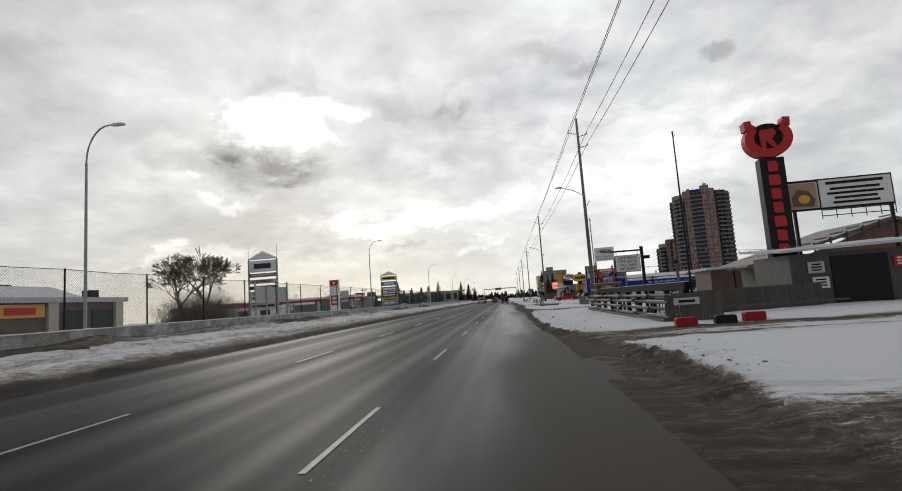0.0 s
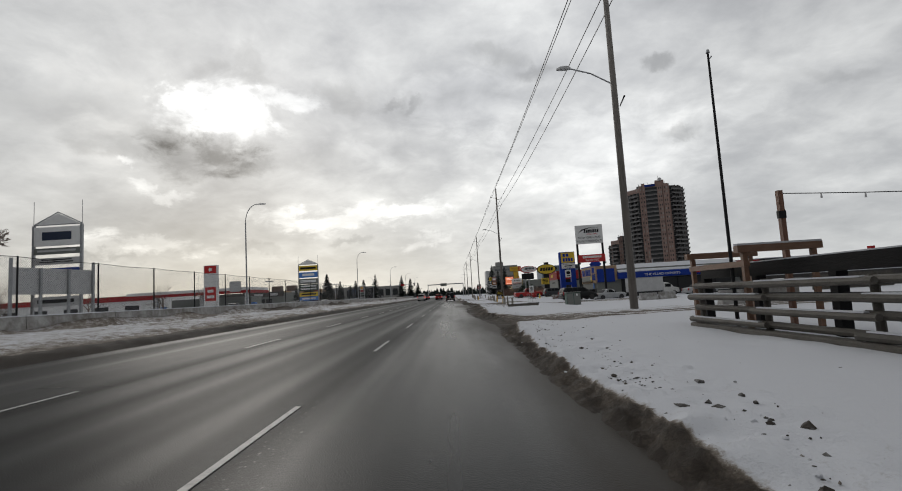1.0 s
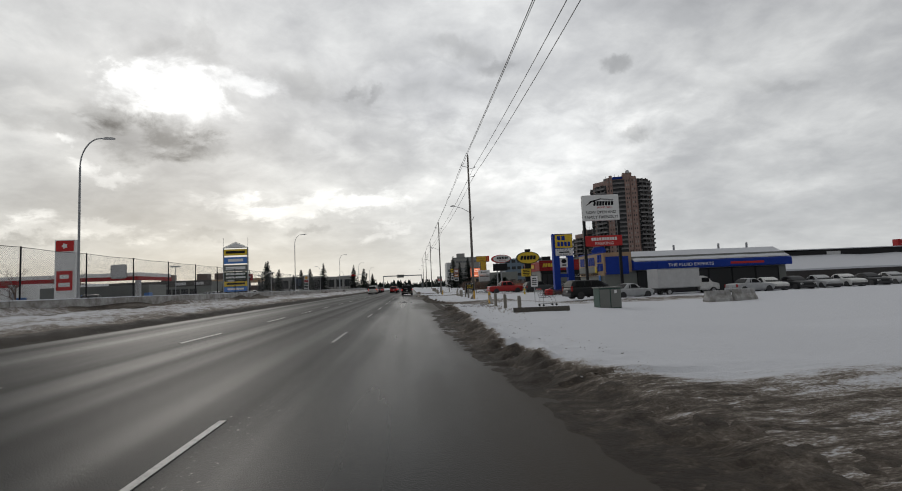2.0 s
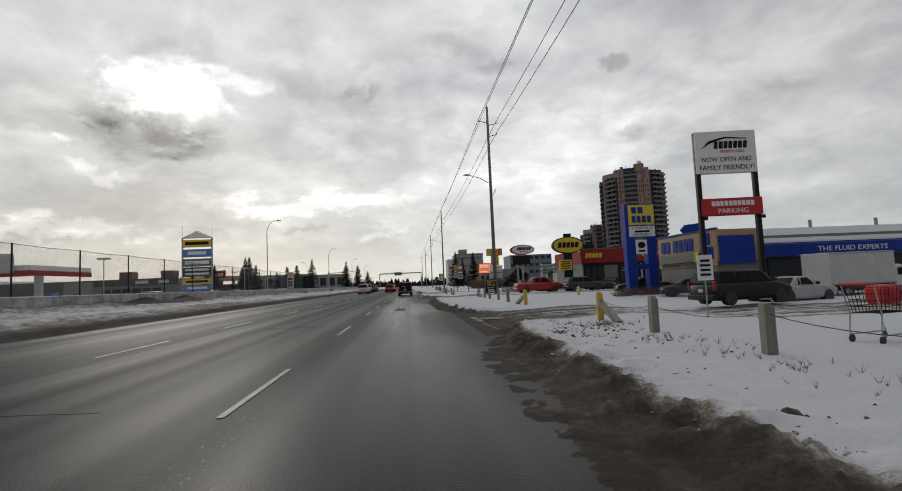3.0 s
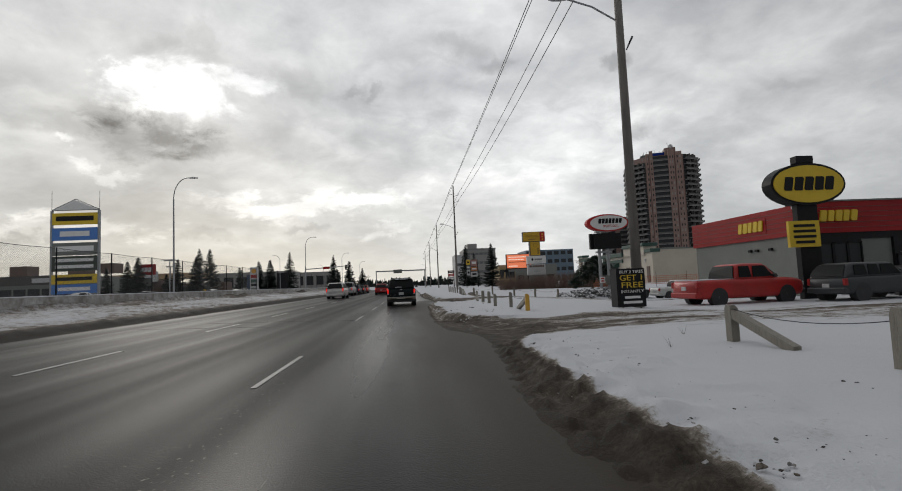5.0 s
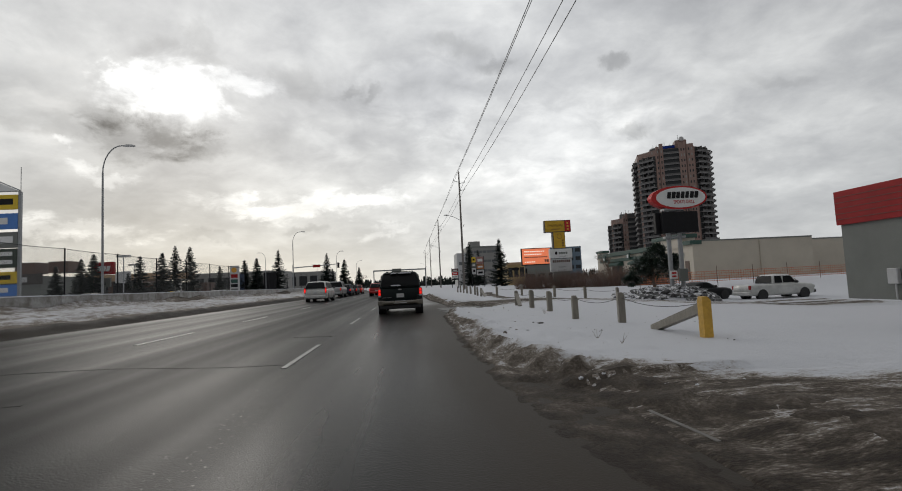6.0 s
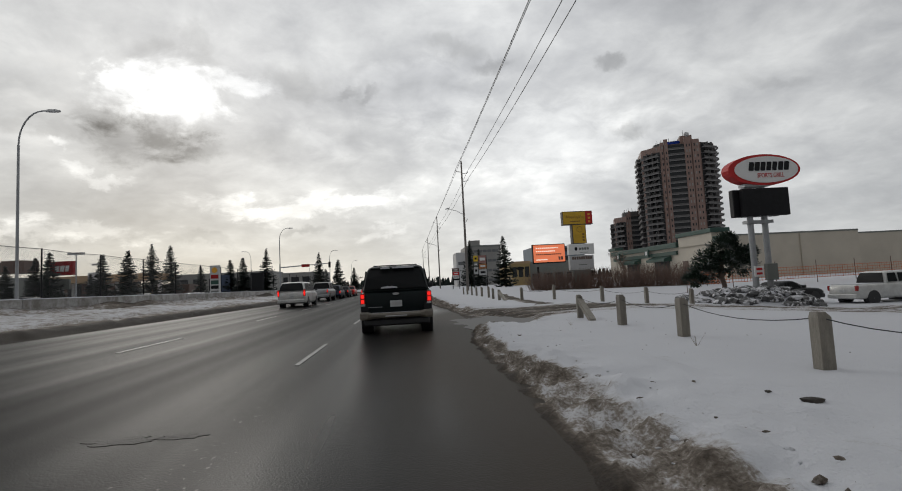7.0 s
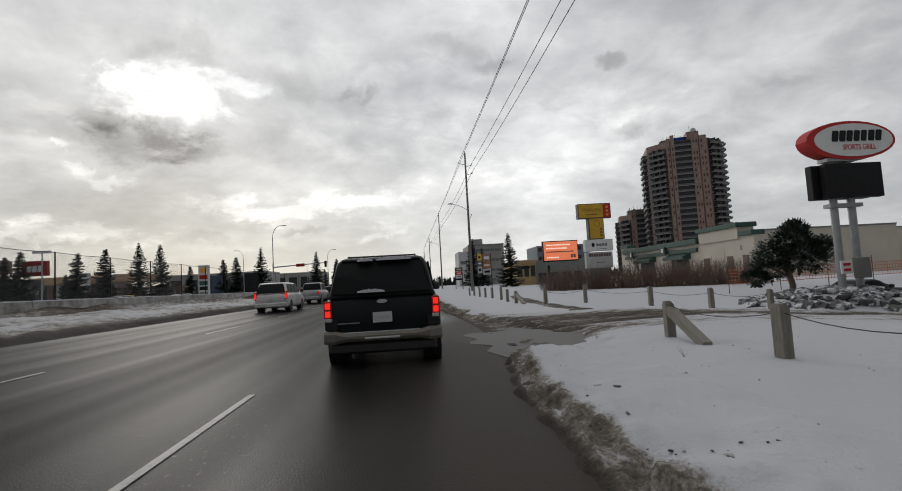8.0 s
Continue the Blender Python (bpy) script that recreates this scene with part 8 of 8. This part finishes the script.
t = thing("split_rail_fence", "long stacked log-rail fence along the saloon patio", "fence", 0, 0, 0)
FY = [30.3 - 3.1 * k for k in range(8)]
for k, (a, b) in enumerate(zip(FY, FY[1:])):
    for j, z in enumerate((0.35, 0.68, 1.0, 1.3)):
        o = 0.10 if (k + j) % 2 else -0.10
        rail((7.3 + o, a + 0.25, z + 0.03 * wobble(k, j, 2.3)), (7.3 + o, b - 0.25, z + 0.03 * wobble(k + 5, j, 2.3)), 0.085, "rail", t)
        bm = bmesh.new()
        box(bm, 7.3 + o - 0.05, 7.3 + o + 0.05, b, a, z + 0.065, z + 0.095)
        if (k + j) % 2 == 0:
            part("rail_snow", bm, SNOW, t)
        else:
            bm.free()
for y in FY:
    for o in (0.14,):
        part("post", tube(bmesh.new(), (7.3 + o, y, -0.2), (7.3 + o, y + 0.05, 1.42), 0.08, 0.075, 8), RAILWOOD, t)
part("base_beam", B(7.15, 7.45, 9.0, 30.6, 0.02, 0.24, bevel=0.03), RAILWOOD, t)
t = thing("patio_railing", "black timber patio railing with snow on top", "railing", 0, 0, 0)
part("top_rail", B(8.2, 8.45, 9.0, 31.8, 1.50, 1.86), BOARDBLACK, t)
part("rail_snow", B(8.22, 8.43, 9.0, 31.7, 1.86, 1.89), SNOW, t)
part("mid_rail", B(8.25, 8.4, 9.0, 31.8, 0.95, 1.05), BOARDBLACK, t)
for k in range(9):
    part("post", B(8.2, 8.45, 9.2 + 2.8 * k, 9.42 + 2.8 * k, 0.0, 1.5), BOARDBLACK, t)
t = thing("plank_screen", "grey plank screen at the patio end", "fence", 0, 0, 0)
for k in range(16):
    share("plank", PLANK, t, 7.2 + 0.155 * k, 8.6, 0.05).scale = (1, 1, 1.3)
part("rail", B(7.1, 9.7, 8.63, 8.68, 0.5, 0.6), RAILWOOD, t)
bd = part("notice", B(7.5, 8.6, 8.50, 8.57, 0.85, 1.15), GREYW, t)
bars(bd, BLACK, 7.6, 8.5, 8.50, 0.88, 1.12, 1, 3)
for x, m, lab in ((6.9, RED, "red-painted concrete wheel stop in snow"), (8.5, BLACK, "black-painted concrete wheel stop in snow"), (9.7, RED, "red-painted concrete wheel stop in snow")):
    bm = bmesh.new()
    loft(bm, [[(px, -0.22, 0), (px, 0.22, 0), (px, 0.2, 0.34 - e), (px, -0.2, 0.34 - e)] for px, e in ((-0.48, 0.05), (-0.42, 0), (0.42, 0), (0.48, 0.05))])
    ob = solid("wheel_stop", bm, m, lab, "wheel stop", "yard wheel stops")
    ob.matrix_basis = pose(x, 5.4 + 0.25 * (x - 6.9), ground_height(x, 5.5) + 0.01, 0, 0, -4)
    ob.scale = (0.8, 0.8, 0.95)
# hanging letter sign
t = thing("hanging_sign", "white letter sign hung from a black steel arm", "sign", 7.85, 18.3, 0.0, -4)
part("post", B(0.98, 1.16, -0.09, 0.09, 0, 4.35), BLACK, t)
part("arm", B(-0.85, 1.16, -0.05, 0.05, 4.08, 4.18), BLACK, t)
part("lamp_box", B(1.16, 1.5, -0.2, 0.1, 3.55, 3.75), BLACK, t)
bd = part("board", B(-0.62, 0.92, -0.1, 0.1, 2.78, 3.86, bevel=0.02), BLACK, t)
fc = part("face", B(-0.58, 0.88, -0.13, -0.1, 2.82, 3.82), WHITE, bd)
for k, line in enumerate(("LATE NIGHT", "OFF SALES", "TILL 2AM", "FRI & SAT")):
    lettering(line, bd, BLACK, 0.15, -0.135, 3.62 - 0.235 * k, 0.155, width=1.15 if k < 2 else 1.0)
for px in (-0.5, 0.8):
    part("hanger", tube(bmesh.new(), (px, 0, 3.86), (px, 0, 4.08), 0.02, 0.02, 6), GALV, t)


def pole_with_ball(x, y, h, label):
    t = thing("flag_pole", label, "pole", x, y, 0, group="yard poles")
    part("shaft", tube(bmesh.new(), (0, 0, -0.2), (0, 0, h), 0.055, 0.03, 8), BLACK, t)
    part("finial", tube(bmesh.new(), (0, 0, h), (0, 0, h + 0.1), 0.06, 0.03, 8), GALV, t)
    part("pulley", tube(bmesh.new(), (0, 0, h - 0.2), (0.1, 0, h - 0.1), 0.02, 0.02, 6), GALV, t)


pole_with_ball(8.6, 9.3, 8.9, "slender black pole with a small finial")
pole_with_ball(7.8, 29.2, 7.9, "slender black pole beside the log fence")
t = thing("pergola", "orange timber pergola frame on the patio", "pergola", 0, 0, 0)
for x, y in ((7.7, 28.4), (9.5, 28.4), (7.7, 31.2), (9.5, 31.2)):
    part("post", B(x - 0.06, x + 0.06, y - 0.06, y + 0.06, 0, 2.2), ORANGEWOOD, t)
part("beam", B(7.5, 9.7, 28.3, 28.5, 2.12, 2.3), ORANGEWOOD, t)
part("beam", B(7.5, 9.7, 31.1, 31.3, 2.12, 2.3), ORANGEWOOD, t)
part("beam", B(7.62, 7.78, 28.3, 31.3, 1.75, 1.9), ORANGEWOOD, t)
part("snow_cap", B(7.5, 9.7, 28.32, 28.48, 2.3, 2.35), SNOW, t)
for x, y, h in ((10.25, 16.0, 4.25), (9.2, 29.0, 3.78)):
    t = thing("light_post", "brown timber post carrying string lights", "post", x, y, 0, group="string light posts")
    part("shaft", B(-0.065, 0.065, -0.065, 0.065, -0.2, h), RUSTWALL, t)
    part("floodlight", B(-0.2, 0.0, -0.2, -0.1, 3.0, 3.2), BLACK, t)
bulb = bmesh.new()
tube(bulb, (0, 0, -0.13), (0, 0, 0), 0.028, 0.014, 8)
bulb = mesh_from(bulb, "bulb", GREYW)
for a, b in (((10.25, 16.0, 4.2), (16.5, 14.0, 3.4)), ((9.2, 29.0, 3.7), (20.0, 25.0, 3.5))):
    t2 = thing("string_lights", "string of small bulbs on a black cable", "lights", group="patio string lights")
    ptsS = [tuple(a[i] + (b[i] - a[i]) * k / 12 - (0.35 * math.sin(math.pi * k / 12) if i == 2 else 0) for i in range(3)) for k in range(13)]
    part("cable", pipe(bmesh.new(), ptsS, 0.013, 5), CABLE, t2)
    for q in ptsS[1:-1]:
        share("bulb", bulb, t2, *q)
for k in range(3):
    t = thing("patio_heater", "dark patio umbrella heater with a small cap", "heater", 10.6 + 1.5 * k, 22.5 - 3.0 * k, 0, group="patio heaters")
    part("stem", tube(bmesh.new(), (0, 0, 0), (0, 0, 2.35), 0.05, 0.05, 8), BLACK, t)
    part("cap", tube(bmesh.new(), (0, 0, 2.35), (0, 0, 2.5), 0.42, 0.1, 12), BLACK, t)
t = thing("patio_tables", "dark stacked patio furniture under snow", "patio furniture", 0, 0, 0)
for k in range(9):
    x, y = 9.6 + 1.3 * (k % 3), 12 + 2.2 * (k // 3) + 5
    bm = bmesh.new()
    box(bm, x - 0.5, x + 0.5, y - 0.4, y + 0.4, 0.95, 1.02)
    for sx in (-1, 1):
        for sy in (-1, 1):
            tube(bm, (x + sx * 0.42, y + sy * 0.32, 0), (x + sx * 0.42, y + sy * 0.32, 0.95), 0.03, 0.03, 5)
    part("table", bm, BLACK, t)
    part("table_snow", B(x - 0.48, x + 0.48, y - 0.38, y + 0.38, 1.02, 1.1), SNOW, t)

# ---- beyond the median ----
t = thing("brown_shop", "low brown brick shop with an orange sign band", "building", 0, 0, 0.5)
shell(t, -56.0, -39.6, 4.0, 34.0, 0, 4.0, BROWNWALL)
part("eave", B(-56.2, -39.2, 3.8, 34.3, 3.6, 4.05), GREYW, t)
bm = bmesh.new()
loft(bm, [[(-56, y, 4.05), (-39.4, y, 4.05), (-43, y, 5.3), (-53, y, 5.3)] for y in (4, 29)])
part("roof_snow", bm, SNOW, t)
part("sign_band", B(-39.55, -39.4, 16.5, 24.8, 2.35, 3.45), ORANGESIGN, t)
part("sign_marks", B(-39.4, -39.35, 21.2, 23.9, 2.6, 3.2), SIGNRED, t)
part("sign_marks", B(-39.4, -39.35, 17.2, 20.4, 2.6, 3.2), SIGNRED, t)
for a, b in ((26.8, 29.4), (30.0, 32.6)):
    part("window", B(-39.62, -39.5, a, b, 0.9, 2.9), SHOPGLASS, t)
for y in (25.6, 33.2):
    part("pier", B(-39.6, -39.3, y - 0.5, y + 0.5, 0, 3.6), BEIGE, t)
part("roof_unit", B(-46, -45, 26, 27, 4.6, 5.6), BLACK, t)
part("roof_unit", B(-42, -41, 31.5, 32.5, 4.0, 4.9), BLACK, t)
t = thing("low_white_shop", "long low white shop with a red roof band", "building", 0, 0, 0.5)
shell(t, -98.0, -64.0, 125.0, 150.0, 0, 4.3, WHITE)
part("red_band", B(-98.2, -63.8, 124.8, 125.0, 3.6, 4.7), RED, t)
for k in range(5):
    part("window", B(-97 + 6.6 * k, -94 + 6.6 * k, 124.95, 125.0, 0.9, 2.6), SHOPGLASS, t)
t = thing("petrol_canopy", "petrol station canopy with a red and white edge", "canopy", 0, 0, 0.5)
part("roof", B(-62.0, -38.6, 112.0, 122.0, 4.0, 4.7), WHITE, t)
part("red_edge", B(-62.1, -38.5, 111.9, 112.0, 3.6, 4.15), RED, t)
part("red_edge", B(-38.6, -38.5, 112.0, 122.0, 3.6, 4.15), RED, t)
part("head_board", B(-42.2, -40.0, 111.6, 111.9, 3.9, 5.9, bevel=0.2), GREYW, t)
for x in (-41, -50, -59):
    part("column", B(x - 0.3, x + 0.3, 116.5, 117.1, -0.2, 4.0), WHITE, t)
    part("pump", B(x + 1.2, x + 2.0, 116, 117, 0, 1.8, bevel=0.05), LBLUE, t)
part("kiosk", B(-60, -43, 124, 130, -0.2, 3.2), GREYWALL, t)
t = thing("restaurant_building", "grey flat-roofed restaurant with a dark band", "building", 0, 0, 0.4)
shell(t, -92.0, -58.0, 190.0, 204.0, 0, 5.2, GREYWALL)
part("dark_band", B(-92.2, -57.8, 189.8, 190.0, 3.9, 5.6), DARKWALL, t)
for a, b in ((-68, -65), (-62.5, -60.0)):
    part("name_block", B(a, b, 189.7, 189.8, 4.3, 5.1), GREYW, t)
for k in range(6):
    part("window", B(-76 + 2.4 * k, -74 + 2.4 * k, 189.9, 190.0, 0.6, 3.2), SHOPGLASS, t)
for x in (-72, -62, -57):
    part("roof_unit", B(x, x + 3, 190, 193, 5.6, 7.4), BROWNWALL, t)
for x, y, w, h, m, lab in ((-84, 236, 30, 7, BROWNWALL, "low brown shop behind spruces"), (-52, 262, 26, 7.5, FARWALL, "pale flat store far behind the fence"), (-40, 300, 20, 8, FARWALL, "pale grey store far down the road"), (-110, 170, 22, 6.5, FARWALL, "grey store at the edge of a lot"), (-60, 340, 40, 9, GREYWALL, "grey block far down the road"), (-100, 60, 30, 5.5, FARWALL, "pale low store beyond a bare tree"), (-78, 52, 16, 4.2, GREYWALL, "grey low store beyond a bare tree")):
    g = block("far_shop", lab, x - w / 2, x + w / 2, y, y + 16, h, m, 1, int(w / 4), 0.3)
for x, y in ((-40.5, 128), (-44, 190), (-36, 172)):
    t = thing("lot_lamp", "square-headed car park lamp on a post", "lamp", x, y, 0.5, group="car park lamps")
    part("post", tube(bmesh.new(), (0, 0, -0.2), (0, 0, 6.2), 0.08, 0.06, 8), GALV, t)
    part("head", B(-0.8, 0.8, -0.2, 0.2, 6.1, 6.35), GREYW, t)

t = thing("far_canopy", "beige petrol station canopy behind spruces", "canopy", 0, 0, 0.4)
part("roof", B(-75.0, -54.0, 226.0, 238.0, 5.2, 6.6), TAN, t)
part("emblem_board", B(-66.6, -63.2, 225.7, 226.0, 4.6, 7.2, bevel=0.1), GREYW, t)
part("kiosk", B(-74.0, -52.0, 240.0, 246.0, -0.2, 4.2), BROWNWALL, t)
for x in (-73, -64, -55):
    part("column", B(x - 0.3, x + 0.3, 231.5, 232.1, -0.2, 5.2), GREYW, t)
for x, y, w, m, lab in ((-44.2, 240, 3.4, DULLBLUE, "dull blue panel board behind a fence"), (-35.2, 236.5, 3.1, BLACK, "dark panel board beside a spruce"), (-42.0, 199, 1.6, YELLOW, "small yellow board behind the fence")):
    t = thing("lot_board", lab, "board", x, y, 0.4)
    part("panel", B(-w / 2, w / 2, -0.1, 0.1, 0.6, 5.9 if w > 3 else 1.9, bevel=0.03), m, t)
    for sx in (-1, 1):
        part("leg", B(sx * w * 0.4 - 0.06, sx * w * 0.4 + 0.06, -0.06, 0.06, -0.2, 0.62), GALV, t)

# ---- signals and gantry down the road ----
t = thing("sign_gantry", "grey steel gantry spanning the far road", "gantry", 0, 300, 0)
for x in (-13.5, 6.2):
    part("upright", B(x - 0.18, x + 0.18, -0.18, 0.18, -0.2, 7.6), GALV, t)
part("beam", B(-13.7, 6.4, -0.2, 0.2, 7.1, 7.6), GALV, t)
part("sign_panel", B(-6.5, -3.0, -0.3, -0.2, 6.4, 7.9), GREYWALL, t)
t = thing("signal_mast", "traffic signal mast with a long arm", "traffic signal", -23.75, 211.0, 0.3)
part("post", tube(bmesh.new(), (0, 0, -0.2), (0, 0, 6.4), 0.15, 0.12, 8), GALV, t)
part("arm", tube(bmesh.new(), (0, 0, 5.7), (9.5, 0, 6.15), 0.12, 0.07, 8), GALV, t)
part("street_board", B(4.0, 5.5, -0.16, -0.12, 5.6, 6.15), RED, t)
hd = part("signal_head", B(9.0, 9.4, -0.3, -0.08, 5.3, 6.4, bevel=0.03), BLACK, t)
for k in range(3):
    part("visor", tube(bmesh.new(), (9.2, -0.48, 5.5 + 0.34 * k), (9.2, -0.3, 5.5 + 0.34 * k), 0.13, 0.13, 8), BLACK, hd)
for x, y, h, w in ((-120, 560, 9, 240), (140, 620, 10, 260), (0, 820, 8, 220)):
    rn = random.Random(int(y))
    verts, faces = [], []
    for k in range(500):
        cx, cz = x + rn.uniform(-w / 2, w / 2), 0
        hh, ww = h * rn.uniform(0.45, 1.1), rn.uniform(1.5, 4.0)
        cy = y + rn.uniform(-20, 20)
        for j in range(5):
            i = len(verts)
            a = rn.uniform(0, math.pi)
            dx, dy = math.cos(a) * ww * (1 - j / 6), math.sin(a) * ww * (1 - j / 6)
            z0, z1 = hh * j / 6, hh * (j + 2) / 6.5
            verts += [(cx - dx, cy - dy, z0), (cx + dx, cy + dy, z0), (cx + dx * 0.2, cy + dy * 0.2, z1), (cx - dx * 0.3, cy - dy * 0.3, z1)]
            faces.append((i, i + 1, i + 2, i + 3))
    me = bpy.data.meshes.new("far_woods")
    me.from_pydata(verts, [], faces)
    me.materials.append(NEEDLES)
    tagged(new("far_woods", me), "dark line of distant trees", "woods", kind="stuff")
